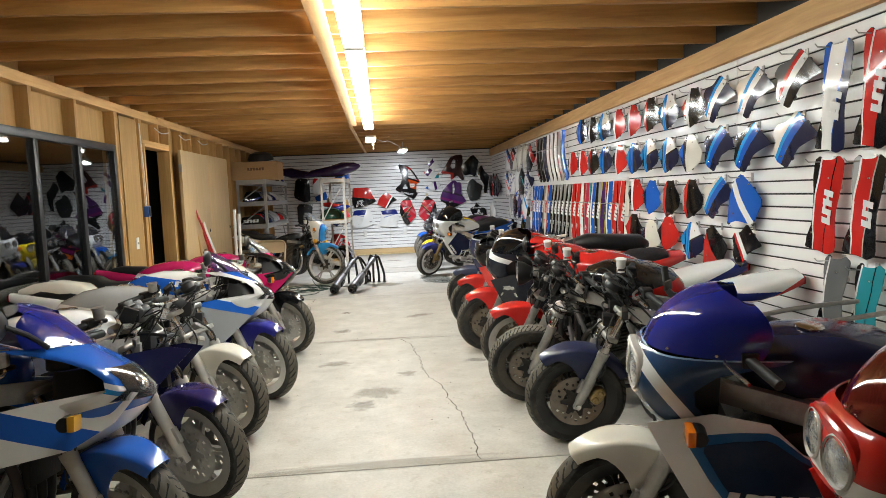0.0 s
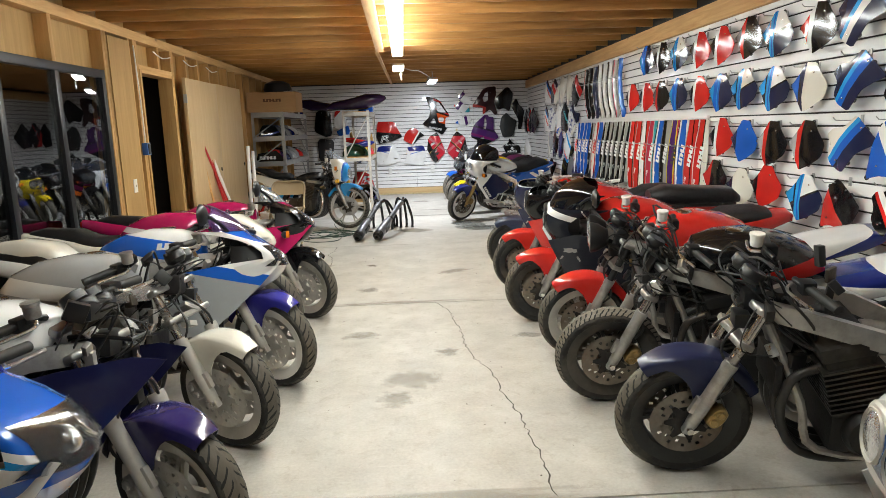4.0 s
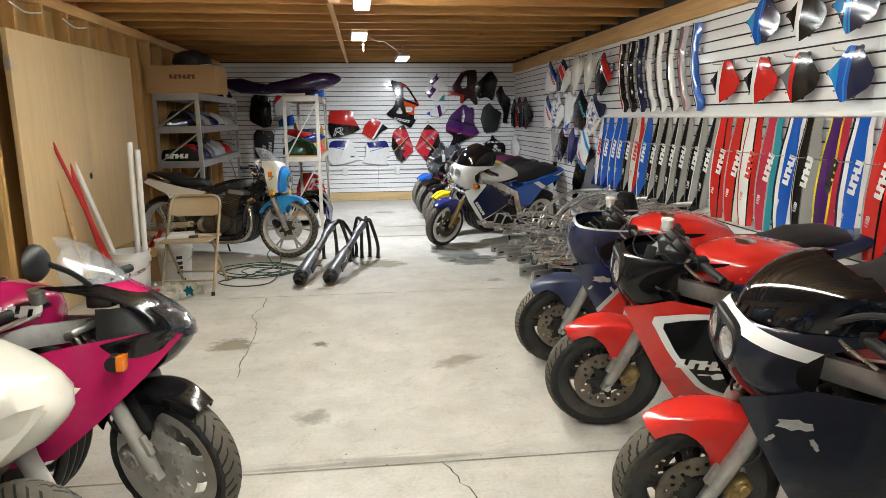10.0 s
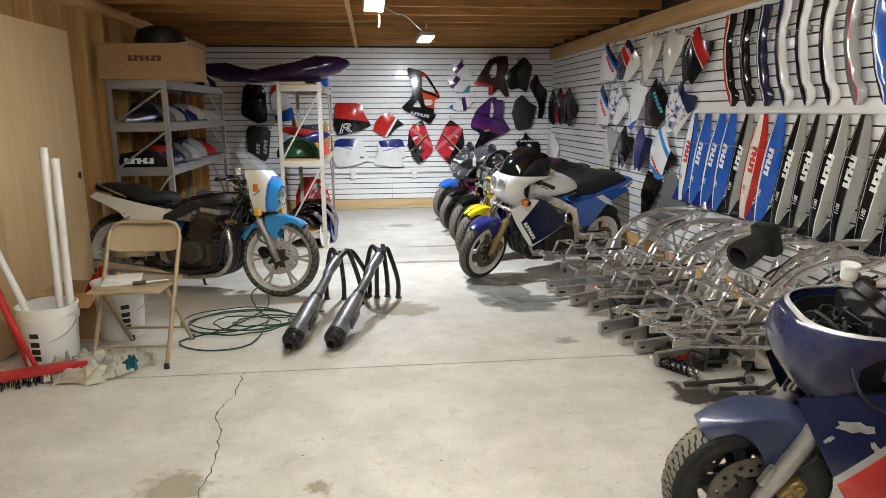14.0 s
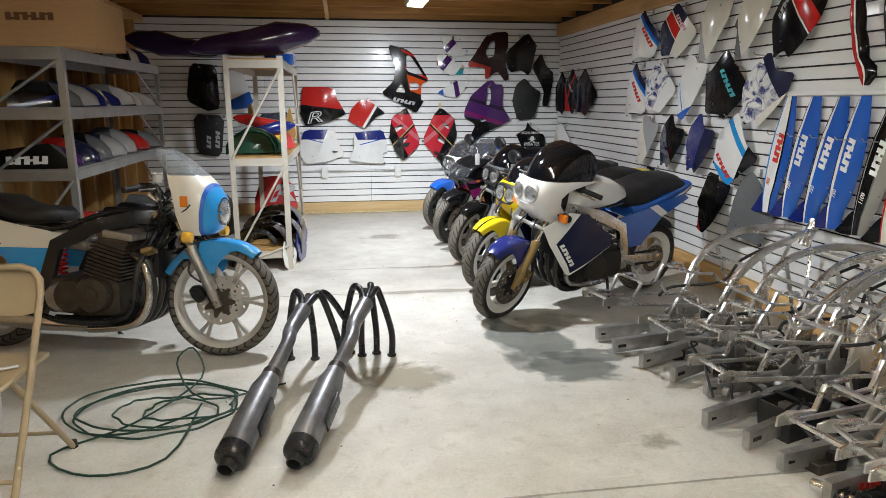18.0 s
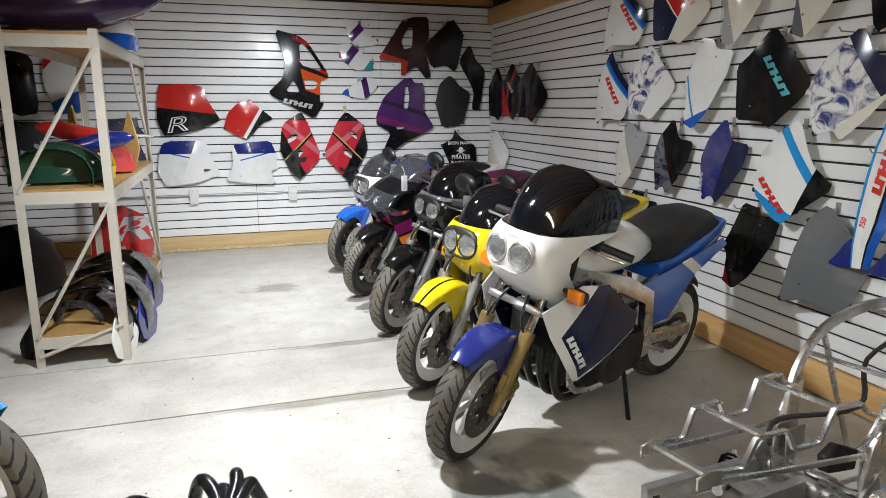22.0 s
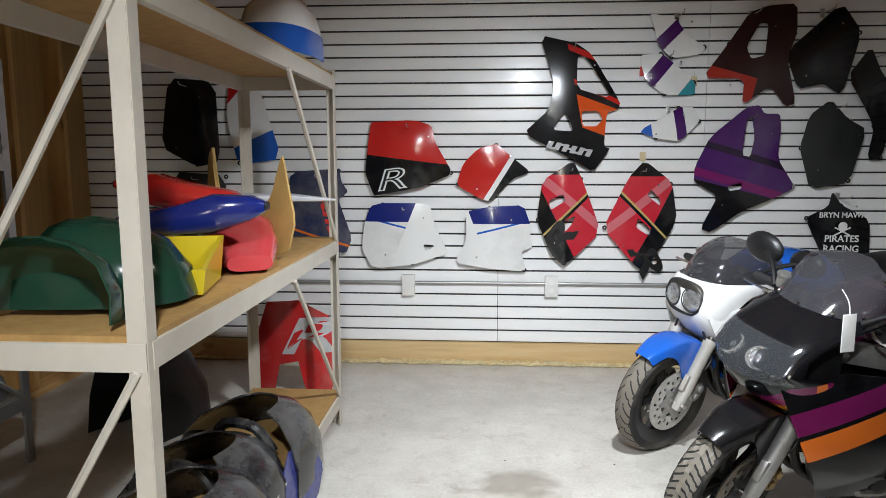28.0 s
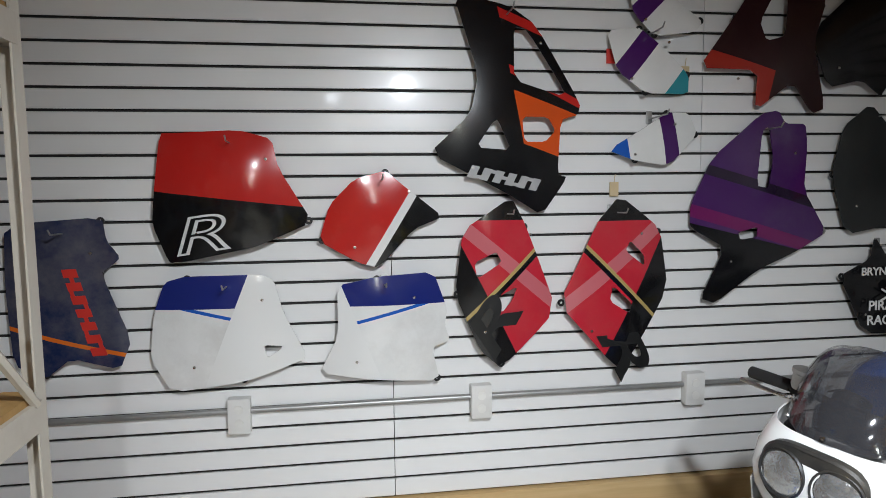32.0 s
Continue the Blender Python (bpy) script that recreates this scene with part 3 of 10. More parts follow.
work_light(-0.18, 7.93, 2.235, 8, True, 62, (0.3, 8.4, 0.0), -38, 146)
work_light(0.36, 9.4, 2.13, 30, False, 32, (0.25, 11.2, 0.0), -30, 114)
tagged(part("cable", bm_tube([(-0.15, 8.0, 2.27), (0.0, 8.3, 2.235), (0.12, 8.7, 2.26), (0.3, 9.3, 2.21), (0.36, 9.42, 2.19)], 0.006, 6, smooth=5), M["steel"]), "grey cable between the two work lights", "cable")


# ---------------------------------------------------------------- paint
WHITE, CREAM = (0.78, 0.78, 0.76), (0.72, 0.69, 0.60)
BLUE, NAVY, DKBLUE = (0.012, 0.10, 0.46), (0.012, 0.016, 0.05), (0.01, 0.02, 0.16)
SKY = (0.02, 0.27, 0.62)
RED, BLACK, SILVER = (0.52, 0.02, 0.016), (0.006, 0.006, 0.007), (0.36, 0.36, 0.36)
YELLOW, PINK, PURPLE, ORANGE = (0.72, 0.55, 0.01), (0.42, 0.01, 0.09), (0.06, 0.012, 0.11), (0.70, 0.16, 0.02)
GREY, GREEN, TEAL = (0.13, 0.135, 0.14), (0.012, 0.05, 0.03), (0.03, 0.28, 0.33)
PAINTS = {}


def paint(base, bands=(), rough=0.15, axes="xz", dust=0.08, smear=None):
    """Glossy painted plastic. bands: (a, b, lo, hi, colour) with lo < a*u + b*v < hi, u and v the two axes named; smear: a colour brushed on in patches."""
    key = (base, tuple(bands), rough, axes, dust, smear)
    if max(base) < 0.06:
        dust *= 0.3
    if key in PAINTS:
        return PAINTS[key]
    m = mat("gloss_paint", base, rough, vary=0.05, scale=7.0, coat=0.45 if max(base) > 0.06 else 0.22, spec=0.5 if max(base) > 0.06 else 0.35, dirt=(0.30, 0.27, 0.22), dirt_amt=dust)
    nt = m.node_tree
    b = nt.nodes["Principled BSDF"]
    link = b.inputs["Base Color"].links[0]
    out = link.from_socket
    tc = nt.nodes.new("ShaderNodeTexCoord")
    sep = nt.nodes.new("ShaderNodeSeparateXYZ")
    nt.links.new(tc.outputs["Object"], sep.inputs[0])
    U, V = sep.outputs["XYZ".index(axes[0].upper())], sep.outputs["XYZ".index(axes[1].upper())]

    def math_node(op, a, c):
        n = nt.nodes.new("ShaderNodeMath")
        n.operation = op
        for k, s in enumerate((a, c)):
            if isinstance(s, (int, float)):
                n.inputs[k].default_value = s
            else:
                nt.links.new(s, n.inputs[k])
        return n.outputs[0]

    if smear:
        nz = nt.nodes.new("ShaderNodeTexNoise")
        nz.inputs["Scale"].default_value = 10.0
        nz.inputs["Detail"].default_value = 5.0
        nz.inputs["Distortion"].default_value = 2.2
        nt.links.new(tc.outputs["Object"], nz.inputs["Vector"])
        rp = nt.nodes.new("ShaderNodeValToRGB")
        rp.color_ramp.elements[0].position, rp.color_ramp.elements[1].position = 0.44, 0.62
        nt.links.new(nz.outputs[0], rp.inputs[0])
        mx = nt.nodes.new("ShaderNodeMixRGB")
        mx.inputs[2].default_value = (*smear, 1)
        nt.links.new(rp.outputs[0], mx.inputs[0])
        nt.links.new(out, mx.inputs[1])
        out = mx.outputs[0]
    for a, c, lo, hi, col in bands:
        d = math_node("ADD", math_node("MULTIPLY", U, a), math_node("MULTIPLY", V, c))
        mask = math_node("MULTIPLY", math_node("GREATER_THAN", d, lo), math_node("LESS_THAN", d, hi))
        mx = nt.nodes.new("ShaderNodeMixRGB")
        mx.inputs[2].default_value = (*col, 1)
        nt.links.new(mask, mx.inputs[0])
        nt.links.new(out, mx.inputs[1])
        out = mx.outputs[0]
    nt.links.new(out, b.inputs["Base Color"])
    PAINTS[key] = m
    return m


def tint(name, color, rough=0.06, alpha=0.75):
    m = mat(name, color, rough, vary=0.0, coat=0.6)
    m.node_tree.nodes["Principled BSDF"].inputs["Alpha"].default_value = alpha
    return m


M.update({
    "rubber_clean": mat("black_rubber", (0.016, 0.016, 0.016), 0.6, vary=0.2),
    "seat": mat("black_vinyl", (0.009, 0.009, 0.010), 0.5, vary=0.2, bump=0.4, bscale=220, dirt=(0.05, 0.047, 0.042), dirt_amt=0.3),
    "alu": mat("cast_aluminium", (0.42, 0.41, 0.39), 0.42, 0.8, vary=0.2, scale=12, bump=0.15, dirt=(0.12, 0.10, 0.075), dirt_amt=0.6),
    "alu_bright": mat("brushed_aluminium", (0.80, 0.79, 0.77), 0.27, 1.0, vary=0.12, scale=10, dirt=(0.14, 0.115, 0.08), dirt_amt=0.55),
    "engine": mat("engine_black_casting", (0.014, 0.013, 0.0125), 0.5, 0.3, vary=0.3, scale=10, bump=0.3, dirt=(0.10, 0.085, 0.065), dirt_amt=0.5),
    "engine_dirty": mat("oily_brown_casting", (0.085, 0.072, 0.056), 0.42, 0.65, vary=0.35, scale=14, bump=0.3, dirt=(0.06, 0.045, 0.03), dirt_amt=0.6),
    "chrome": mat("worn_chrome", (0.62, 0.60, 0.57), 0.22, 1.0, vary=0.15, scale=9, dirt=(0.22, 0.17, 0.10), dirt_amt=0.45),
    "brass": mat("gold_caliper", (0.36, 0.25, 0.10), 0.42, 0.65, vary=0.3, scale=14, dirt=(0.12, 0.09, 0.05), dirt_amt=0.5),
    "disc": mat("brake_disc_steel", (0.20, 0.175, 0.145), 0.4, 0.85, vary=0.25, scale=16, dirt=(0.16, 0.10, 0.05), dirt_amt=0.5),
    "plastic": mat("black_plastic", (0.007, 0.007, 0.0075), 0.42, vary=0.2, dirt=(0.06, 0.055, 0.05), dirt_amt=0.2),
    "pipe": mat("dark_exhaust_steel", (0.05, 0.048, 0.046), 0.36, 0.6, vary=0.3, scale=8, dirt=(0.10, 0.07, 0.05), dirt_amt=0.5),
    "pipe_black": mat("black_chromed_pipe", (0.028, 0.028, 0.03), 0.26, 0.5, vary=0.3, scale=6, dirt=(0.10, 0.09, 0.08), dirt_amt=0.35),
    "rim_white": mat("white_rim_enamel", (0.78, 0.77, 0.73), 0.4, vary=0.06, dirt=(0.32, 0.29, 0.23), dirt_amt=0.3),
    "rim_black": mat("black_rim_enamel", (0.02, 0.02, 0.02), 0.4, vary=0.2, dirt=(0.14, 0.12, 0.09), dirt_amt=0.6),
    "disc_alu": mat("pale_brake_disc", (0.52, 0.50, 0.46), 0.42, 0.35, vary=0.15, scale=16, dirt=(0.24, 0.20, 0.14), dirt_amt=0.4),
    "rim_alu": mat("grey_cast_rim", (0.48, 0.46, 0.42), 0.42, 0.25, vary=0.15, dirt=(0.24, 0.21, 0.15), dirt_amt=0.5),
    "lens": mat("lamp_glass", (0.52, 0.53, 0.53), 0.16, 0.75, vary=0.45, scale=22, coat=1.0, bump=0.9, bscale=60),
    "amber": mat("amber_lens", (0.75, 0.20, 0.01), 0.15, vary=0.1, coat=0.6),
    "amber_y": mat("yellow_lens", (0.70, 0.38, 0.04), 0.15, vary=0.1, coat=0.6),
    "redlens": mat("red_lens", (0.45, 0.01, 0.01), 0.15, vary=0.1, coat=0.6),
    "scr_black": tint("dark_smoke_screen", (0.004, 0.005, 0.007), 0.06, 1.0),
    "lamp_dark": tint("dark_lamp_glass", (0.018, 0.019, 0.021), 0.05, 1.0),
    "lamp_clear": tint("clear_lamp_cover", (0.06, 0.065, 0.07), 0.04, 0.22),
    "scr_smoke": tint("smoke_screen", (0.05, 0.05, 0.055), 0.05, 0.55),
    "scr_clear": tint("clear_screen", (0.45, 0.48, 0.5), 0.05, 0.30),
    "scr_blue": tint("blue_screen", (0.01, 0.02, 0.22), 0.05, 0.93),
    "scr_purple": tint("purple_screen", (0.07, 0.035, 0.15), 0.06, 0.72),
    "scr_red": tint("red_screen", (0.10, 0.008, 0.008), 0.05, 0.9),
    "cable": mat("black_cable", (0.015, 0.015, 0.015), 0.5, dirt=(0.08, 0.075, 0.065), dirt_amt=0.4),
    "brake_hose": mat("brown_hose", (0.06, 0.05, 0.035), 0.5),
    "tag": mat("manila_tag", (0.62, 0.50, 0.30), 0.7),
    "purple_seat": mat("purple_vinyl", (0.11, 0.015, 0.06), 0.55, bump=0.4, bscale=200),
    "mark_white": mat("white_lettering", (0.75, 0.75, 0.73), 0.4, vary=0.03),
    "mark_silver": mat("silver_lettering", (0.4, 0.4, 0.4), 0.35, vary=0.03),
    "mark_red": mat("red_lettering", (0.6, 0.03, 0.02), 0.4, vary=0.03),
    "mark_black": mat("black_lettering", (0.012, 0.012, 0.012), 0.4, vary=0.03),
    "mark_pink": mat("pink_lettering", (0.70, 0.35, 0.38), 0.4, vary=0.03),
    "mark_teal": mat("teal_lettering", (0.05, 0.35, 0.38), 0.4, vary=0.03),
})

def tread_mat(count=36, dusty=(0.15, 0.13, 0.10), cover=0.62, cut=0.24):
    """Dusty rubber with slanted grooves round the tread."""
    m = mat("tyre_rubber", (0.012, 0.0115, 0.011), 0.7, vary=0.25, scale=9, bump=0.3, bscale=90, dirt=(0.17, 0.15, 0.12), dirt_amt=0.5)
    nt = m.node_tree
    b = nt.nodes["Principled BSDF"]
    base = b.inputs["Base Color"].links[0].from_socket
    tc = nt.nodes.new("ShaderNodeTexCoord")
    sep = nt.nodes.new("ShaderNodeSeparateXYZ")
    nt.links.new(tc.outputs["Object"], sep.inputs[0])

    def mth(op, a, c=0.0):
        n = nt.nodes.new("ShaderNodeMath")
        n.operation = op
        for q, v in enumerate((a, c)):
            if isinstance(v, (int, float)):
                n.inputs[q].default_value = v
            else:
                nt.links.new(v, n.inputs[q])
        return n.outputs[0]
    ang = mth("MULTIPLY", mth("ARCTAN2", sep.outputs[2], sep.outputs[0]), count / (2 * math.pi))
    side = mth("ABSOLUTE", sep.outputs[1])
    phase = mth("FRACT", mth("ADD", mth("ADD", ang, mth("MULTIPLY", side, 26.0)), mth("MULTIPLY", mth("GREATER_THAN", sep.outputs[1], 0.0), 0.5)))
    rad = mth("SQRT", mth("ADD", mth("MULTIPLY", sep.outputs[0], sep.outputs[0]), mth("MULTIPLY", sep.outputs[2], sep.outputs[2])))
    slot = mth("MULTIPLY", mth("LESS_THAN", phase, cut), mth("GREATER_THAN", side, 0.008))
    slot = mth("MULTIPLY", slot, mth("GREATER_THAN", rad, 0.262))
    crown = mth("MULTIPLY", mth("GREATER_THAN", rad, 0.266), cover)
    dust = nt.nodes.new("ShaderNodeMixRGB")
    dust.inputs[2].default_value = (*dusty, 1)
    nt.links.new(crown, dust.inputs[0])
    nt.links.new(base, dust.inputs[1])
    mx = nt.nodes.new("ShaderNodeMixRGB")
    mx.inputs[2].default_value = (0.012, 0.0115, 0.011, 1)
    nt.links.new(slot, mx.inputs[0])
    nt.links.new(dust.outputs[0], mx.inputs[1])
    nt.links.new(mx.outputs[0], b.inputs["Base Color"])
    return m


TREADS = (tread_mat(), tread_mat(58, (0.23, 0.205, 0.165), 0.75, 0.30), tread_mat(30, (0.20, 0.175, 0.14), 0.7, 0.2))
MESH = {}


def cached(name, key, build, material, parent, label="", m=None, angle=40):
    """A part whose mesh is shared by all things that ask for the same key."""
    if key not in MESH:
        bm = build()
        me = bpy.data.meshes.new(name)
        for f in bm.faces:
            f.smooth = True
        lim = radians(angle)
        for e in bm.edges:
            e.smooth = len(e.link_faces) == 2 and e.calc_face_angle(0) < lim
        bm.to_mesh(me)
        bm.free()
        MESH[key] = me
        me.materials.append(None)
    me = MESH[key]
    ob = new(name, me)
    ob.material_slots[0].link = "OBJECT"
    ob.material_slots[0].material = material
    ob.parent = parent
    if m is not None:
        ob.matrix_basis = m
    if label:
        tagged(ob, label)
    return ob


# ---------------------------------------------------------------- motorcycle parts; x forward, y left, z up
def tyre_bm(R, w, kind):
    seg, nr = 96, 16
    own = bmesh.new()
    ri = R - w * 0.60
    prof = [(ri, -w * 0.36), (ri + 0.004, -w * 0.42), (R - w * 0.32, -w * 0.5)]
    for k in range(nr - 5):
        a = -1 + 2 * k / (nr - 6)
        prof.append((R - w * 0.26 * (abs(a) ** 2.2), a * w * 0.485))
    prof += [(R - w * 0.32, w * 0.5), (ri + 0.004, w * 0.42), (ri, w * 0.36)]
    rings = []
    for j, (r, y) in enumerate(prof):
        ring = []
        for i in range(seg):
            rr = r
            if 3 <= j <= len(prof) - 4:
                c = abs(j - (len(prof) - 1) / 2)
                if kind == 0 and (i + int(c * 1.6)) % 6 == 0 and c > 0.6:
                    rr -= 0.009
                if kind == 1 and ((i + int(c * 2)) % 4 == 0 or int(c) == 2):
                    rr -= 0.008
                if kind == 2 and (i - int(c * 1.2)) % 8 == 0 and 0.6 < c < 5:
                    rr -= 0.009
            a = 2 * math.pi * i / seg
            ring.append(own.verts.new((rr * math.cos(a), y, rr * math.sin(a))))
        rings.append(ring)
    for a, b in zip(rings, rings[1:]):
        for i in range(seg):
            j = (i + 1) % seg
            own.faces.new((a[i], a[j], b[j], b[i]))
    bmesh.ops.recalc_face_normals(own, faces=own.faces)
    return own


def rim_bm(R, w, spokes, style):
    ri = R - w * 0.60
    dp = 0.022 if R > 0.31 else 0.048
    own = bm_lathe([(ri - dp, -w * 0.26), (ri - 0.008, -w * 0.40), (ri + 0.008, -w * 0.44), (ri + 0.008, -w * 0.40), (ri - 0.012, -w * 0.28), (ri - 0.018, 0), (ri - 0.012, w * 0.28), (ri + 0.008, w * 0.40),
                    (ri + 0.008, w * 0.44), (ri - 0.008, w * 0.40), (ri - dp, w * 0.26), (ri - dp - 0.006, 0), (ri - dp, -w * 0.26)], 56, "y")
    bm_lathe([(0.0, -w * 0.42), (0.018, -w * 0.42), (0.045, -w * 0.34), (0.05, 0), (0.045, w * 0.34), (0.018, w * 0.42), (0, w * 0.42)], 20, "y", own)
    for s in range(spokes):
        a = 360 * s / spokes
        if style == "star":
            for off in (-0.026, 0.026):
                q = [(0.035, off * 0.5 - 0.008), (ri * 0.62, off * 0.35 - 0.008), (ri - 0.022, off - 0.011), (ri - 0.022, off + 0.011), (ri * 0.62, off * 0.35 + 0.008), (0.035, off * 0.5 + 0.008)]
                bm_poly(q, 0.022, own, Matrix.Rotation(radians(a), 4, "Y") @ pose(0, 0.011, 0, 90, 0, 0))
        else:
            q = [(0.035, -0.022), (ri * 0.55, -0.017), (ri - 0.024, -0.027), (ri - 0.024, 0.027), (ri * 0.55, 0.017), (0.035, 0.022)]
            bm_poly(q, 0.03, own, Matrix.Rotation(radians(a), 4, "Y") @ pose(0, 0.015, 0, 90, 0, 0), bevel=0.004)
    return own


def disc_bm(r0, r1, holes=True):
    """Perforated brake disc with its carrier."""
    own = bmesh.new()
    seg = 48
    t = 0.0025
    radii = [r0, r0 + (r1 - r0) * 0.2, r0 + (r1 - r0) * 0.45, r0 + (r1 - r0) * 0.7, r1]
    for side in (-t, t):
        rings = [[own.verts.new((r * math.cos(2 * math.pi * i / seg), side, r * math.sin(2 * math.pi * i / seg))) for i in range(seg)] for r in radii]
        for k, (a, b) in enumerate(zip(rings, rings[1:])):
            for i in range(seg):
                if holes and k in (1, 2) and (i + k * 2) % 4 == 0:
                    continue
                j = (i + 1) % seg
                own.faces.new((a[i], a[j], b[j], b[i]))
    return own


def carrier_bm(r):
    """Star-shaped carrier of a brake disc."""
    pts = []
    for i in range(14):
        rr = r if i % 2 == 0 else r * 0.62
        for d in (-0.09, 0.09):
            a = 2 * math.pi * (i / 14) + d
            pts.append((rr * math.cos(a), rr * math.sin(a)))
    return bm_poly(pts, 0.010, mtx=pose(0, 0.005, 0, 90, 0, 0))


def caliper_bm():
    """Two-piston brake caliper with its bridge and bolts."""
    own = bm_poly([(-0.088, 0.07), (-0.07, 0.055), (-0.03, 0.06), (-0.018, 0.09), (-0.022, 0.14), (-0.045, 0.158), (-0.08, 0.15), (-0.092, 0.11)], 0.052, mtx=Matrix.Translation((0, 0.026, 0)) @ Matrix.Rotation(radians(90), 4, "X"), bevel=0.006)
    for z in (0.085, 0.128):
        bm_lathe([(0, -0.037), (0.012, -0.037), (0.017, -0.032), (0.017, 0.032), (0.012, 0.037), (0, 0.037)], 14, "y", own, Matrix.Translation((-0.055, 0, z)))
    bm_lathe([(0, -0.03), (0.007, -0.03), (0.007, 0.03), (0, 0.03)], 8, "y", own, Matrix.Translation((-0.03, 0, 0.107)))
    return own


def inside(p, poly):
    """Whether the point lies in the polygon."""
    c = False
    for (x0, y0), (x1, y1) in zip(poly, poly[1:] + poly[:1]):
        if (y0 > p[1]) != (y1 > p[1]) and p[0] < (x1 - x0) * (p[1] - y0) / (y1 - y0) + x0:
            c = not c
    return c


def rounded(poly, f=0.18):
    """Cut the corners of a polygon once."""
    out = []
    for (x0, y0), (x1, y1) in zip(poly, poly[1:] + poly[:1]):
        out += [(x0 + (x1 - x0) * f, y0 + (y1 - y0) * f), (x1 - (x1 - x0) * f, y1 - (y1 - y0) * f)]
    return out


def bm_panel(outline, fn, step=0.06, thick=0.004, holes=(), soft=False):
    """Sheet with the given (u, v) outline and holes, bent to fn(u, v), with thickness."""
    rings = [list(outline)] + [list(h) for h in holes]
    if soft:
        rings = [rounded(r, 0.14) for r in rings]
    pts, edges, dense = [], [], []
    for r in rings:
        loop = []
        for (x0, y0), (x1, y1) in zip(r, r[1:] + r[:1]):
            n = max(1, int(math.hypot(x1 - x0, y1 - y0) / step + 0.5))
            loop += [(x0 + (x1 - x0) * k / n, y0 + (y1 - y0) * k / n) for k in range(n)]
        base = len(pts)
        pts += loop
        edges += [(base + k, base + (k + 1) % len(loop)) for k in range(len(loop))]
        dense.append(loop)
    us, vs = [p[0] for p in outline], [p[1] for p in outline]
    for a in range(1, int((max(us) - min(us)) / step) + 1):
        for b in range(1, int((max(vs) - min(vs)) / step) + 1):
            q = (min(us) + a * step + (b % 2) * step * 0.4, min(vs) + b * step)
            if inside(q, dense[0]) and not any(inside(q, h) for h in dense[1:]) and min((q[0] - p[0]) ** 2 + (q[1] - p[1]) ** 2 for p in pts[:len(edges)]) > (step * 0.35) ** 2:
                pts.append(q)
    vo, eo, fo = delaunay_2d_cdt([Vector(p) for p in pts], edges, [], 0, 1e-5)[:3]
    keep = []
    for f in fo:
        c = (sum(vo[k].x for k in f) / len(f), sum(vo[k].y for k in f) / len(f))
        if inside(c, dense[0]) and not any(inside(c, h) for h in dense[1:]):
            keep.append(f)
    own = bmesh.new()
    sign = 1 if fn(*outline[0]) >= 0 else -1
    top = [own.verts.new((v.x, fn(v.x, v.y), v.y)) for v in vo]
    low = [own.verts.new((v.x, fn(v.x, v.y) - sign * thick, v.y)) for v in vo]
    for f in keep:
        own.faces.new([top[k] for k in f])
        own.faces.new([low[k] for k in reversed(f)])
    own.verts.index_update()
    n = len(vo)
    for e in [e for e in own.edges if len(e.link_faces) == 1]:
        a, b = e.verts[0].index, e.verts[1].index
        if a < n and b < n:
            own.faces.new((top[a], top[b], low[b], low[a]))
    bmesh.ops.delete(own, geom=[v for v in own.verts if not v.link_faces], context="VERTS")
    bmesh.ops.recalc_face_normals(own, faces=own.faces)
    return own


def U_loft(levels, n=20, power=0.72, thick=0.0, drop=0.0, span=1.0):
    """Nose shell: levels of (z, nose x, rear x, half width), each a rounded U in plan."""
    secs = []
    for k, (z, xn, xr, w) in enumerate(levels):
        s = []
        for i in range(n + 1):
            a = (-math.pi / 2 + math.pi * i / n) * span
            ca, sa = math.cos(a), math.sin(a)
            s.append((xr + (xn - xr) * abs(ca) ** power, w * (abs(sa) ** power) * (1 if sa > 0 else -1), z - drop * k / (len(levels) - 1) * abs(sa) ** 3))
        secs.append(s)
    own = bm_loft(secs, closed=False)
    if thick:
        bmesh.ops.solidify(own, geom=own.faces[:], thickness=thick)
    return own


def body_half(x, z):
    """Half width of the bodywork."""
    w = 0.232
    if x > 0.25:
        w -= 0.10 * min(1, (x - 0.25) / 0.45) ** 1.6
    if z < 0.45:
        w -= 0.10 * min(1, (0.45 - z) / 0.25) ** 1.5
    if z > 0.75:
        w -= 0.035 * min(1, (z - 0.75) / 0.3)
    return w


def loft_body(rows, n=16):
    """Closed hull from (x, centre z, half height, half width, squareness)."""
    secs = []
    for x, zc, h, w, p in rows:
        s = []
        for i in range(n):
            a = 2 * math.pi * i / n
            ca, sa = math.cos(a), math.sin(a)
            s.append((x, w * abs(ca) ** p * (1 if ca > 0 else -1), zc + h * abs(sa) ** p * (1 if sa > 0 else -1)))
        secs.append(s)
    return bm_loft(secs)


def text_on(parent, words, size, at, material, name="lettering", label="", turn=0.0, rz=0.0, bold=0.018):
    cu = bpy.data.curves.new(name, "FONT")
    cu.body, cu.size, cu.extrude, cu.align_x, cu.align_y, cu.offset = words, size, 0.001, "CENTER", "CENTER", size * bold
    tmp = bpy.data.objects.new(name, cu)
    me = bpy.data.meshes.new_from_object(tmp)
    bpy.data.objects.remove(tmp)
    bpy.data.curves.remove(cu)
    me.materials.append(material)
    o = new(name, me)
    o.parent = parent
    o.matrix_basis = Matrix.Translation(at) @ Matrix.Rotation(radians(rz), 4, "Z") @ Matrix.Rotation(radians(90), 4, "X") @ Matrix.Rotation(radians(turn), 4, "Z")
    if label:
        tagged(o, label)
    return o


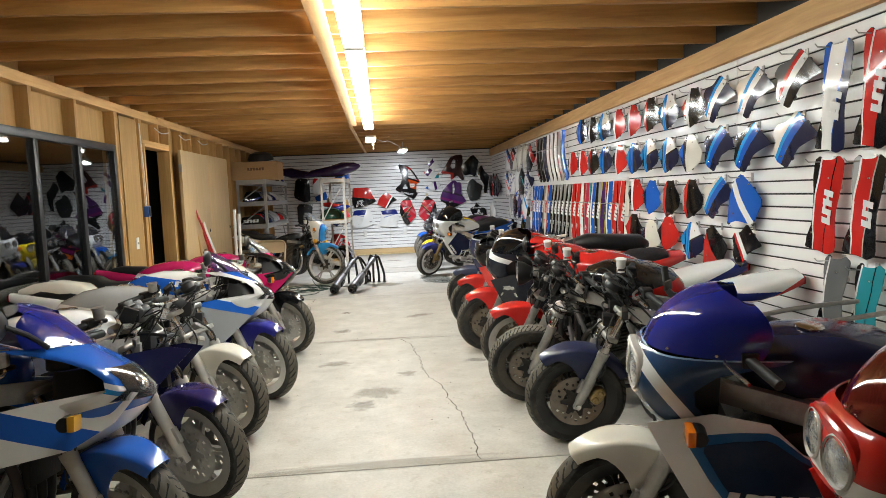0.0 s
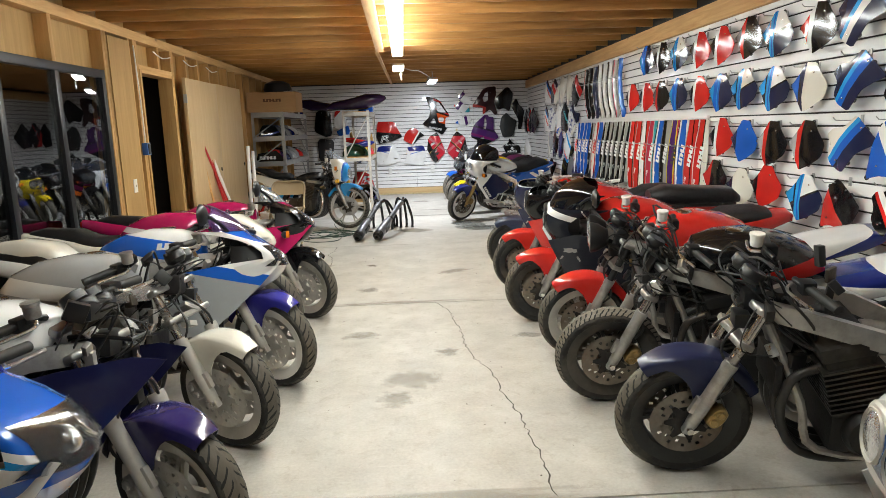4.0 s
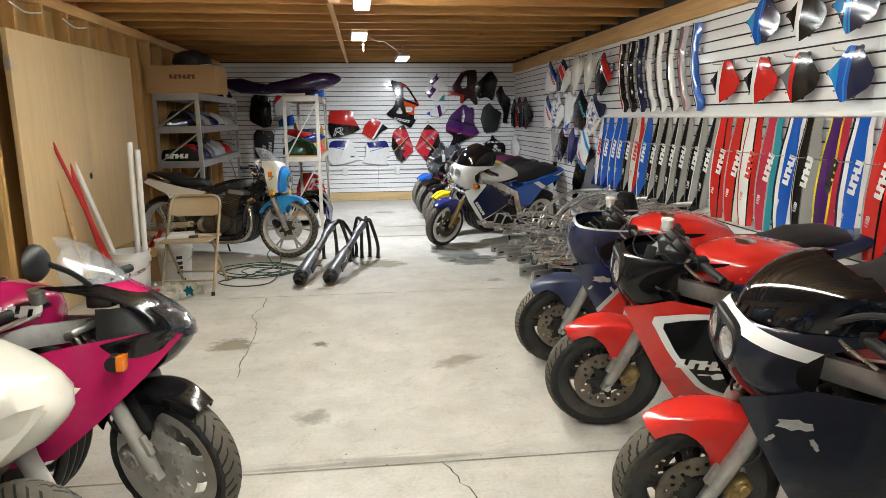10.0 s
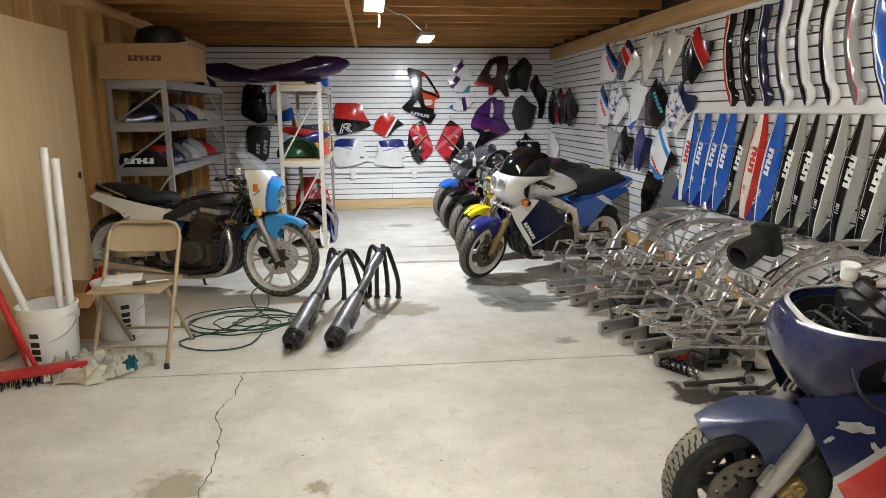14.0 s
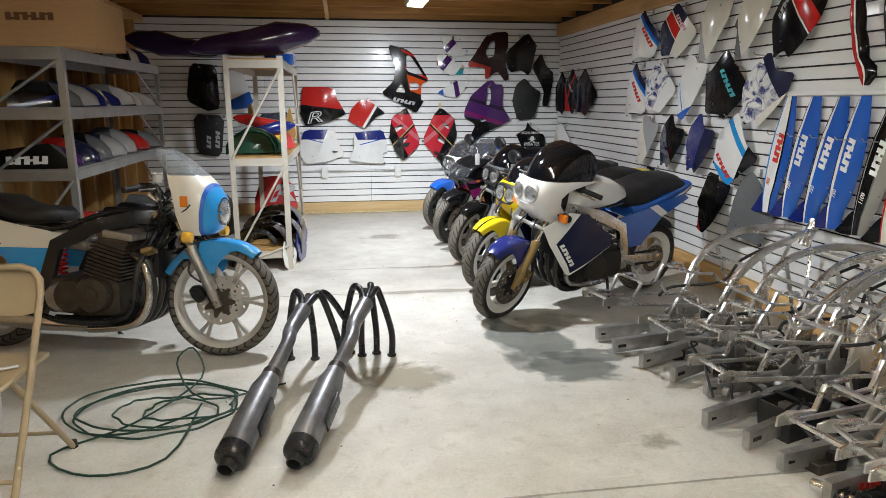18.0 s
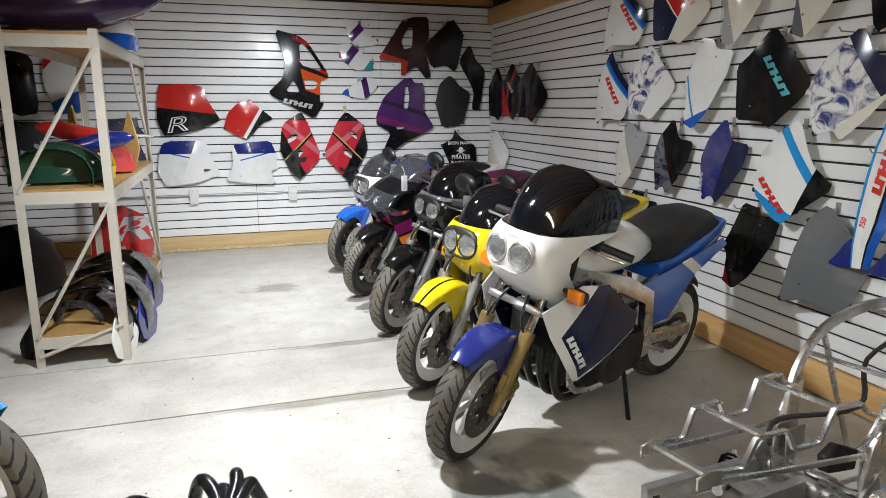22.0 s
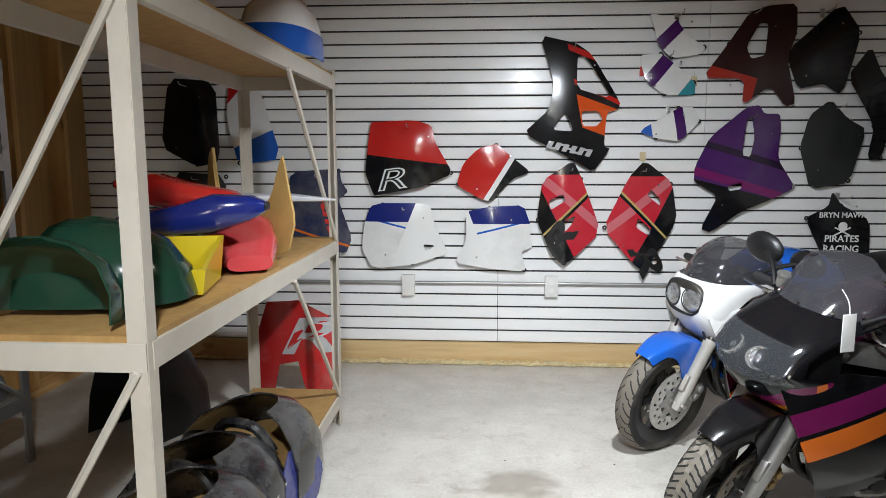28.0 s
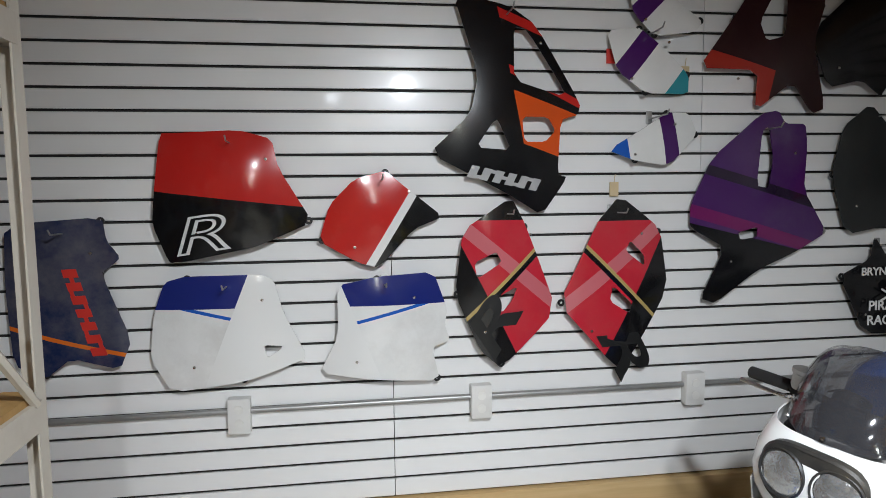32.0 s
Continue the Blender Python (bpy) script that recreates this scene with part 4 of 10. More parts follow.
def lettering(parent, name, n, size, x, z, side, fn, material, slant=0.25, turn=0.0, label="", mirror=False):
    """A plain slanted bar with n blocks that stands for a maker's mark, or the single letter R, laid on the surface fn."""
    c, s = math.cos(radians(turn)), math.sin(radians(turn))

    def place(u, v):
        u += v * (0.5 if n == 1 else slant)
        if mirror:
            u = -u
        uu, vv = x + u * c - v * s, z + u * s + v * c
        return uu, side * (fn(uu, vv) + 0.0025), vv
    if n == 1 or isinstance(n, str):
        o = text_on(parent, "R" if n == 1 else n, size * 2.1 if n == 1 else size, (0, 0, 0), material, name if n == 1 else "lettering", "slanted block letter" if n == 1 else "model number")
        o.matrix_basis = Matrix.Identity(4)
        for v in o.data.vertices:
            u = v.co.x * (-1 if (side > 0) != mirror else 1)
            q = place(u * (1.8 if n == 1 else 1) + (size * 0.5 if n == 1 else 0), v.co.y + size * 0.5)
            v.co = (q[0], q[1] + side * 0.4 * v.co.z, q[2])
        if n == 1 and material not in (M["mark_black"], M["mark_silver"]):
            core = text_on(parent, "R", size * 2.1, (0, 0, 0), M["mark_black"], name, "black core of the letter", bold=-0.022)
            core.matrix_basis = Matrix.Identity(4)
            for v in core.data.vertices:
                u = v.co.x * (-1 if (side > 0) != mirror else 1)
                q = place(u * 1.8 + size * 0.5, v.co.y + size * 0.5)
                v.co = (q[0], q[1] + side * 0.0025, q[2])
            core.parent = o
        return o
    own = bmesh.new()
    w = size * 0.66
    up, down = [], []
    for k in range(n):
        u0 = k * size * 1.05
        hi, lo = ((0.32, 0.05), (0.95, 0.68), (0.64, 0.36))[k % 3]
        up += [(u0, size), (u0 + w, size)] + ([(u0 + w, size * hi), (u0 + size * 1.05, size * hi)] if k < n - 1 else [])
        down += [(u0, 0), (u0 + w, 0)] + ([(u0 + w, size * lo), (u0 + size * 1.05, size * lo)] if k < n - 1 else [])
    U = [own.verts.new(place(*q)) for q in up]
    D = [own.verts.new(place(*q)) for q in down]
    for k in range(len(U) - 1):
        own.faces.new((D[k], D[k + 1], U[k + 1], U[k]))
    r = bmesh.ops.extrude_face_region(own, geom=own.faces[:])
    bmesh.ops.translate(own, verts=[v for v in r["geom"] if isinstance(v, bmesh.types.BMVert)], vec=(0, side * -0.002, 0))
    bmesh.ops.recalc_face_normals(own, faces=own.faces)
    return part(name, own, material, parent, label, smooth=False)


FX, RXL, RAKE = 0.71, -0.70, 25.0
HALF = [(0.64, 0.70), (0.58, 0.58), (0.46, 0.42), (0.37, 0.345), (0.32, 0.33), (0.10, 0.45), (-0.03, 0.52), (-0.04, 0.60), (0.10, 0.68), (0.22, 0.78), (0.44, 0.80)]


def motorcycle(label, at, heading, steer=0.0, lean=9.0, s=None, group="parked motorcycles"):
    """at: where the front tyre meets the floor; heading: degrees from +x; s: options."""
    s = s or {}
    R, W = s.get("R", 0.288), s.get("W", 0.112)
    a = radians(heading)
    k = s.get("size", 0.90)
    org = Vector((at[0] - FX * k * math.cos(a), at[1] - FX * k * math.sin(a), 0))
    t = thing("motorcycle", label, "motorcycle", Matrix.Translation(org) @ Matrix.Rotation(a, 4, "Z") @ Matrix.Rotation(radians(-lean), 4, "X") @ Matrix.Diagonal((k, k, k, 1)), group)
    dz = -0.004
    # steering axis through the head
    head = Vector((FX - 0.26, 0, 0.80))
    axis = Vector((-math.sin(radians(RAKE)), 0, math.cos(radians(RAKE))))
    st = Matrix.Translation(head) @ Matrix.Rotation(radians(steer), 4, axis) @ Matrix.Translation(-head)
    rimm = M[s.get("rim", "rim_black")]
    style, nsp, tread = s.get("style", "star"), s.get("spokes", 6 if s.get("style") == "bar" else 5), s.get("tread", 0)
    fw = cached("front_wheel", ("tyre", R, W, tread), lambda: tyre_bm(R, W, tread), TREADS[tread], t, "dusty black tyre", st @ Matrix.Translation((FX, 0, R + dz)))
    cached("rim", ("rim", R, W, nsp, style), lambda: rim_bm(R, W, nsp, style), rimm, fw)
    for y in (-0.062, 0.062):
        cached("brake_disc", ("disc", s.get("disc", 0.152)), lambda: disc_bm(0.078, s.get("disc", 0.152)), M[s.get("discmat", "disc")], fw, "drilled steel disc", Matrix.Translation((0, y, 0)))
        cached("disc_carrier", ("carrier",), lambda: carrier_bm(0.094), M["engine_dirty"] if s.get("golddisc") else M["alu" if s.get("discmat") == "disc_alu" else "engine"], fw, "", Matrix.Translation((0, y, 0)))
    RR, RW = R + 0.008, W + 0.035
    rw = cached("rear_wheel", ("tyre", RR, RW, tread), lambda: tyre_bm(RR, RW, tread), TREADS[tread], t, "dusty black tyre", Matrix.Translation((RXL, 0, RR + dz)))
    cached("rim", ("rim", RR, RW, nsp, style), lambda: rim_bm(RR, RW, nsp, style), rimm, rw)
    cached("sprocket", ("disc2",), lambda: disc_bm(0.07, 0.11), M["disc"], rw, "", Matrix.Translation((0, 0.085, 0)))
    # fork
    slid = M[s.get("slider", "alu")]
    for y in (-0.10, 0.10):
        def leg():
            own = bm_lathe([(0, 0.0), (0.020, 0.0), (0.026, 0.02), (0.029, 0.10), (0.029, 0.30), (0.032, 0.32), (0.032, 0.345), (0.0, 0.345)], 16, "z")
            bm_box(-0.01, 0.045, -0.012, 0.012, 0.07, 0.15, own, 0.004)
            bm_box(-0.018, 0.02, -0.018, 0.018, -0.028, 0.03, own, 0.006)
            return own
        ax = Matrix.Translation((FX, y, R + dz)) @ Matrix.Rotation(radians(-RAKE), 4, "Y") @ Matrix.Translation((0.0, 0, 0.0))
        cached("fork_slider", ("slider",), leg, slid, t, "", st @ ax)
        cached("fork_tube", ("ftube",), lambda: bm_lathe([(0, 0.33), (0.0205, 0.33), (0.0205, 0.60), (0, 0.60)], 14, "z"), M["chrome"] if not s.get("gaiter") else M["rubber_clean"], t, "", st @ ax)
        if s.get("caliper", True):
            cached("brake_caliper", ("cal",), caliper_bm, M[s.get("calmat", "brass")], t, "", st @ Matrix.Translation((FX, y * 0.86, R + dz)) @ Matrix.Rotation(radians(-RAKE - 14), 4, "Y"))
    cached("axle", ("axle",), lambda: bm_lathe([(0, -0.135), (0.014, -0.135), (0.014, 0.135), (0, 0.135)], 10, "y"), M["chrome"], t, "", st @ Matrix.Translation((FX, 0, R + dz)))
    for d, zz in ((0.42, 0), (0.575, 1)):
        def yoke():
            own = bmesh.new()
            bm_poly([(-0.03, -0.13), (0.035, -0.13), (0.05, -0.06), (0.03, 0.06 - 0.06), (0.05, 0.06), (0.035, 0.13), (-0.03, 0.13), (-0.065, 0.03), (-0.065, -0.03)], 0.028, own, bevel=0.005)
            bm_lathe([(0, -0.01), (0.028, -0.01), (0.028, 0.036), (0.015, 0.045), (0, 0.045)], 14, "z", own, Matrix.Translation((-0.045, 0, 0)))
            return own
        cached("triple_clamp", ("yoke",), yoke, M["alu"], t, "", st @ Matrix.Translation((FX, 0, R + dz)) @ Matrix.Rotation(radians(-RAKE), 4, "Y") @ Matrix.Translation((0.0, 0, d)))
    # bars, grips, levers
    bz, bx = s.get("barz", 0.985) + min(0, s.get("nosez", 0)), FX - 0.36 + 0.8 * min(0, s.get("nosex", -0.065) + 0.065)
    for y in (-1, 1):
        def bar():
            own = bm_tube([(0.02, 0.10, 0.0), (0.03, 0.16, 0.012), (-0.03, 0.32, -0.01)], 0.0115, 10, smooth=4)
            return own
        mir = Matrix.Diagonal((1, y, 1, 1))
        bp = st @ Matrix.Translation((bx, 0, bz - 0.03)) @ mir
        cached("handlebar", ("bar", y), lambda: (lambda o: (bmesh.ops.reverse_faces(o, faces=o.faces), o)[1] if y < 0 else o)(bar()), M["plastic"], t, "", bp)
        cached("grip", ("grip", y), lambda: bm_tube([(0.008, 0.21, 0.005), (-0.032, 0.335, -0.012)], 0.0175, 12), M["rubber_clean"], t, "black rubber grip", bp)
        cached("lever", ("lever", y), lambda: bm_tube([(0.055, 0.155, 0.01), (0.085, 0.20, 0.0), (0.05, 0.33, -0.012)], 0.006, 6, smooth=4), M["alu_bright"], t, "bright brake lever" if y < 0 else "bright clutch lever", bp)
        cached("switchgear", ("switch", y), lambda: bm_box(-0.015, 0.035, 0.15, 0.205, -0.02, 0.03, bevel=0.007), M["plastic"], t, "", bp)
    cached("brake_reservoir", ("resv",), lambda: bm_lathe([(0, 0), (0.022, 0), (0.026, 0.01), (0.026, 0.042), (0.03, 0.045), (0.03, 0.055), (0, 0.056)], 16, "z"), M["alu"] if not s.get("bare") or s.get("pale") else M["white_plastic"], t, "", st @ Matrix.Translation((bx + 0.07, -0.17, bz)))
    # frame
    fm = M[s.get("frame", "alu")]
    for y in (-1, 1):
        def spar():
            own = bmesh.new()
            pts = [(0.44, 0.045, 0.80), (0.30, 0.15, 0.80), (0.05, 0.19, 0.74), (-0.16, 0.19, 0.64), (-0.24, 0.17, 0.45), (-0.26, 0.16, 0.30)]
            secs = []
            for i, p in enumerate(pts):
                q = Vector(pts[min(i + 1, 5)]) - Vector(pts[max(i - 1, 0)])
                q.normalize()
                up = Vector((0, 1, 0)).cross(q).normalized()
                h, wd = (0.038, 0.018)
                secs.append([Vector((p[0], p[1] * y, p[2])) + (Vector((up.x, up.y * y, up.z)) * h * cv + Vector((0, wd * cu * y, 0))) for cu, cv in ((-1, -1), (1, -1), (1.2, 0), (1, 1), (-1, 1))])
            return bm_loft(secs)
        cached("frame_spar", ("spar", y), spar, fm, t, "bare aluminium frame beam")
        cached("frame_downtube", ("down", y), lambda: bm_tube([(0.42, 0.05 * y, 0.74), (0.30, 0.14 * y, 0.45), (0.22, 0.15 * y, 0.24), (-0.22, 0.15 * y, 0.22)], 0.017, 8, smooth=4), fm, t)
        cached("subframe_rail", ("sub", y), lambda: bm_tube([(-0.17, 0.15 * y, 0.66), (-0.45, 0.13 * y, 0.74), (-0.85, 0.10 * y, 0.80)], 0.014, 8, smooth=3), fm, t)
        cached("swingarm", ("swing", y), lambda: bm_box(-0.50, 0.03, -0.016, 0.016, -0.032, 0.032, bevel=0.006, mtx=Matrix.Translation((-0.25, 0.125 * y, 0.36)) @ Matrix.Rotation(radians(-5), 4, "Y")), M["alu_bright"], t)
        cached("footpeg", ("peg", y), lambda: bm_tube([(-0.26, 0.17 * y, 0.36), (-0.27, 0.27 * y, 0.365)], 0.011, 8), M["alu"], t)
    # engine
    def crank():
        own = bm_box(-0.24, 0.20, -0.19, 0.19, 0.25, 0.46, bevel=0.035)
        bm_box(-0.14, 0.14, -0.13, 0.13, 0.17, 0.27, own, 0.03)
        for y in (-1, 1):
            bm_lathe([(0, 0), (0.10, 0), (0.10, 0.035), (0.085, 0.055), (0, 0.06)], 24, "y", own, Matrix.Translation((0.06 if y > 0 else -0.08, 0.18 * y, 0.36)) @ Matrix.Diagonal((1, y, 1, 1)))
        return own
    eng = M[s.get("engine", "engine")]
    cached("crankcase", ("crank",), crank, eng, t, "grimy engine cases")

    def fins():
        own = bmesh.new()
        m = Matrix.Translation((0.10, 0, 0.44)) @ Matrix.Rotation(radians(16), 4, "Y")
        bm_box(-0.085, 0.085, -0.19, 0.19, 0.0, 0.24, own, 0.01, m)
        sec = []
        for k in range(9):
            for g, zz in ((0.0, 0.02), (0.02, 0.0205), (0.02, 0.029), (0.0, 0.0295)):
                sec.append([m @ Vector((sx * (0.086 + g), sy * (0.191 + g), zz + k * 0.022)) for sx, sy in ((-1, -1), (1, -1), (1, 1), (-1, 1))])
        bm_loft(sec, own)
        bm_box(-0.10, 0.10, -0.20, 0.20, 0.235, 0.30, own, 0.02, m)
        return own
    cached("cylinder_block", ("fins",), fins, eng, t)
    for k in range(4):
        y = -0.15 + 0.10 * k
        cached("carburettor", ("carb",), lambda: bm_lathe([(0, 0), (0.026, 0), (0.026, 0.05), (0.034, 0.055), (0.034, 0.10), (0.028, 0.11), (0.028, 0.16), (0, 0.16)], 12, "x", mtx=Matrix.Diagonal((-1, 1, 1, 1))), M["alu"], t, "", Matrix.Translation((0.06, y, 0.64)))
        yy = y * 0.9
        cached("exhaust_header", ("hdr", k), lambda: bm_tube([(0.24, yy, 0.60), (0.34, yy, 0.54), (0.36, yy * 0.9, 0.36), (0.27, yy * 0.8, 0.20), (0.05, yy * 0.5, 0.155), (-0.16, -0.05 - yy * 0.1, 0.155)], 0.019, 10, smooth=5), M["pipe"], t, "scorched header pipe")
    sides = s.get("silencers", (-1,))
    for y in sides:
        cached("silencer", ("sil", y), lambda: bm_tube([(-0.16, -0.03 * y, 0.155), (-0.30, 0.13 * y, 0.20), (-0.42, 0.19 * y, 0.27), (-0.50, 0.20 * y, 0.30), (-0.92, 0.23 * y, 0.40), (-0.95, 0.23 * y, 0.405)], 0.05, 16, smooth=4, radii=[0.024, 0.026, 0.03, 0.055, 0.057, 0.03]), M["pipe_black"], t, "black exhaust silencer")
    cached("oil_cooler", ("cooler",), lambda: bm_box(0.37, 0.40, -0.13, 0.13, 0.46, 0.60, bevel=0.006), M["engine"], t)
    cached("side_stand", ("stand",), lambda: bm_tube([(-0.12, 0.17, 0.25), (-0.10, 0.26, 0.03), (-0.07, 0.28, 0.012)], 0.011, 8), M["pipe_black"], t)
    cached("rear_shock", ("shock",), lambda: bm_tube([(-0.27 + 0.012 * math.sin(k * 1.05), 0.04 * math.cos(k * 1.05), 0.34 + k * 0.0045) for k in range(56)], 0.007, 6), M["redlens"] if s.get("bare") else M["chrome"], t)
    cached("chain", ("chain",), lambda: bm_box(-0.72, -0.24, 0.078, 0.09, 0.26, 0.275, bm_box(-0.72, -0.24, 0.078, 0.09, 0.355, 0.37)), M["pipe"], t)
    # tank, seat, tail
    if s.get("tank"):
        tk = s["tank"]
        def tank():
            return loft_body([(0.34, 0.86, 0.05, 0.06, 0.8), (0.31, 0.87, 0.085, 0.12, 0.75), (0.20, 0.875, 0.115, 0.165, 0.7), (0.05, 0.88, 0.12, 0.18, 0.7), (-0.10, 0.865, 0.11, 0.165, 0.72), (-0.22, 0.84, 0.085, 0.13, 0.75), (-0.28, 0.81, 0.05, 0.10, 0.8)], 20)
        cached("fuel_tank", ("tank",), tank, tk, t, s.get("tanklabel", "glossy painted fuel tank"), angle=60)
        cached("fuel_cap", ("cap",), lambda: bm_lathe([(0, 0), (0.04, 0), (0.04, 0.012), (0.03, 0.022), (0.018, 0.024), (0.018, 0.045), (0, 0.045)] if s.get("bare") else [(0, 0), (0.045, 0), (0.045, 0.006), (0.036, 0.011), (0, 0.011)], 20, "z"), M["chrome"], t, "", Matrix.Translation((0.12, 0, 0.993)) @ Matrix.Rotation(radians(-3), 4, "Y"))
        if s.get("tankmark"):
            for y in (-1, 1):
                tm = s["tankmark"]
                lettering(t, "maker_mark", tm[0], tm[1], tm[2] if y > 0 else tm[2], tm[3], y, lambda u, v: 0.178, M[tm[4]], mirror=(y > 0), label="plain block lettering")
    if s.get("tallseat"):
        part("seat", loft_body([(-0.18, 0.80, 0.04, 0.09, 0.7), (-0.24, 0.825, 0.075, 0.135, 0.5), (-0.42, 0.835, 0.085, 0.15, 0.45), (-0.50, 0.86, 0.085, 0.15, 0.45), (-0.60, 0.885, 0.08, 0.145, 0.45), (-0.78, 0.90, 0.065, 0.13, 0.5), (-0.88, 0.89, 0.03, 0.11, 0.7)], 20), M["seat"], t, "thick worn vinyl seat", angle=60)
    elif s.get("seat", True):
        cached("seat", ("seat",), lambda: loft_body([(-0.20, 0.79, 0.03, 0.08, 0.8), (-0.26, 0.80, 0.05, 0.13, 0.65), (-0.42, 0.795, 0.055, 0.15, 0.6), (-0.50, 0.815, 0.06, 0.15, 0.6), (-0.56, 0.85, 0.06, 0.145, 0.6), (-0.76, 0.875, 0.05, 0.13, 0.6), (-0.86, 0.875, 0.03, 0.11, 0.7)], 18), M[s.get("seatmat", "seat")], t, "worn vinyl seat", angle=60)
    if s.get("tail"):
        cached("tail_cowl", ("tailc",), lambda: loft_body([(-0.30, 0.72, 0.05, 0.155, 0.5), (-0.45, 0.735, 0.055, 0.165, 0.5), (-0.65, 0.785, 0.06, 0.16, 0.5), (-0.85, 0.83, 0.055, 0.135, 0.5), (-0.98, 0.865, 0.035, 0.10, 0.5)], 18), s["tail"], t, "painted tail panel", angle=60)
        cached("tail_lamp", ("tlamp",), lambda: bm_box(-1.005, -0.96, -0.075, 0.075, 0.835, 0.885, bevel=0.01), M["redlens"], t)
    if s.get("hump"):
        cached("seat_cowl", ("hump",), lambda: loft_body([(-0.42, 0.83, 0.04, 0.13, 0.6), (-0.50, 0.87, 0.075, 0.145, 0.55), (-0.64, 0.895, 0.08, 0.14, 0.55), (-0.82, 0.90, 0.06, 0.12, 0.6), (-0.92, 0.895, 0.03, 0.10, 0.7)], 18), s["hump"], t, "smooth single-seat cowl", angle=60)
    cached("rear_mudguard", ("rmud",), lambda: U_arc(RR + 0.035, 0.085, 40, 125), M["plastic"], t, "", Matrix.Translation((RXL, 0, RR)))
    if s.get("sidepanel"):
        for y in (-1, 1):
            own = bm_panel([(-0.12, 0.70), (-0.20, 0.46), (-0.42, 0.47), (-0.60, 0.68), (-0.86, 0.80), (-0.80, 0.84), (-0.45, 0.76)], lambda u, v, y=y: y * (0.178 + 0.02 * (v - 0.5)), 0.12)
            part("side_panel", own, s["sidepanel"], t, "painted side panel")
    # fender
    if s.get("fender"):
        cached("front_fender", ("fend", R), lambda: fender_bm(R, W), s["fender"], t, "glossy front fender", st @ Matrix.Translation((FX, 0, R + dz)))
    # fairing
    fair = s.get("fairing")
    if fair:
        up = s["upper"]
        if fair != "lower":
            if s.get("nosetype", "slab") == "slab":
                lev = [(0.60, 0.53, 0.40, 0.12), (0.64, 0.60, 0.42, 0.138), (0.68, 0.66, 0.45, 0.155), (0.745, 0.725, 0.53, 0.172), (0.80, 0.755, 0.58, 0.182), (0.85, 0.762, 0.585, 0.187), (0.90, 0.757, 0.52, 0.191), (0.93, 0.742, 0.40, 0.197), (0.948, 0.728, 0.32, 0.201), (0.96, 0.712, 0.30, 0.199)]
            else:
                lev = [(0.61, 0.57, 0.42, 0.11), (0.65, 0.65, 0.43, 0.145), (0.70, 0.735, 0.45, 0.165), (0.75, 0.782, 0.46, 0.180), (0.785, 0.80, 0.50, 0.186), (0.825, 0.787, 0.69, 0.180), (0.87, 0.75, 0.68, 0.176), (0.91, 0.705, 0.63, 0.178), (0.945, 0.66, 0.55, 0.184), (0.975, 0.615, 0.44, 0.187), (0.99, 0.59, 0.36, 0.185), (1.0, 0.575, 0.33, 0.183)]
            wrap = 0.6 if s.get("nosetype", "slab") == "slab" else 0.8
            cached("upper_fairing", ("upf", s.get("nosetype", "slab")), lambda: U_loft(lev, 36, wrap, 0.004), up, t, s.get("upperlabel", "painted nose fairing"), angle=50)
            cached("inner_duct", ("upin", s.get("nosetype", "slab")), lambda: U_loft([(z, xn - 0.035, 0.50, w - 0.03) for z, xn, xr, w in lev[3:8]], 20, 0.8, 0.004), M["plastic"], t, "black duct inside the nose", angle=50)
            if s.get("screen"):
                z0, x0, xr, w0 = lev[-1][0], lev[-1][1], lev[-1][2], lev[-1][3]
                rise = ((0.0, 0.0, 1.0), (0.035, 0.014, 1.0), (0.075, 0.038, 0.985), (0.112, 0.072, 0.955), (0.143, 0.115, 0.90), (0.165, 0.16, 0.82), (0.179, 0.205, 0.70), (0.186, 0.24, 0.56)) if s.get("nosetype", "slab") == "slab" else ((0.0, 0.0, 1.0), (0.035, 0.032, 1.0), (0.075, 0.075, 0.98), (0.11, 0.12, 0.94), (0.14, 0.17, 0.87), (0.16, 0.215, 0.76), (0.17, 0.245, 0.62))
                sl = [(z0 - 0.002 + dz1, x0 + 0.003 - dx1, xr + 0.09 - 0.03 * math.sin(dz1 * 18), (w0 - 0.002) * f1) for dz1, dx1, f1 in rise]
                cached("windscreen", ("scr", s.get("nosetype", "slab")), lambda: U_loft(sl, 40, 0.95, 0.003, 0.03), M[s["screen"]], t, s.get("screenlabel", "tinted bubble windscreen"), angle=60)
                for f1 in (-0.75, -0.4, 0.0, 0.4, 0.75):
                    a1 = f1 * math.pi / 2
                    cached("screen_bolt", ("sbolt",), lambda: bm_lathe([(0, 0), (0.006, 0), (0.005, 0.004), (0, 0.005)], 8, "x"), M["chrome"], t, "", Matrix.Translation((xr + 0.09 + (x0 + 0.004 - xr - 0.09) * math.cos(a1) ** 0.95, (w0 + 0.001) * abs(math.sin(a1)) ** 0.95 * (1 if f1 > 0 else -1), z0 + 0.012)) @ Matrix.Rotation(a1, 4, "Z"))
            if s.get("lights", "twin") == "twin":
                def surround():
                    pts = []
                    for i in range(32):
                        q = 2 * math.pi * i / 32
                        c, sn = math.cos(q), math.sin(q)
                        pts.append((0.128 * abs(c) ** 0.6 * (1 if c > 0 else -1), 0.082 * abs(sn) ** 0.8 * (1 if sn > 0 else -1)))
                    own = bm_poly(pts, 0.03, bevel=0.006)
                    own.transform(Matrix.Translation((0.730, 0, 0.868)) @ Matrix.Rotation(radians(90), 4, "Z") @ Matrix.Rotation(radians(90), 4, "X"))
                    for v in own.verts:
                        v.co.x -= 0.9 * v.co.y ** 2
                    return own
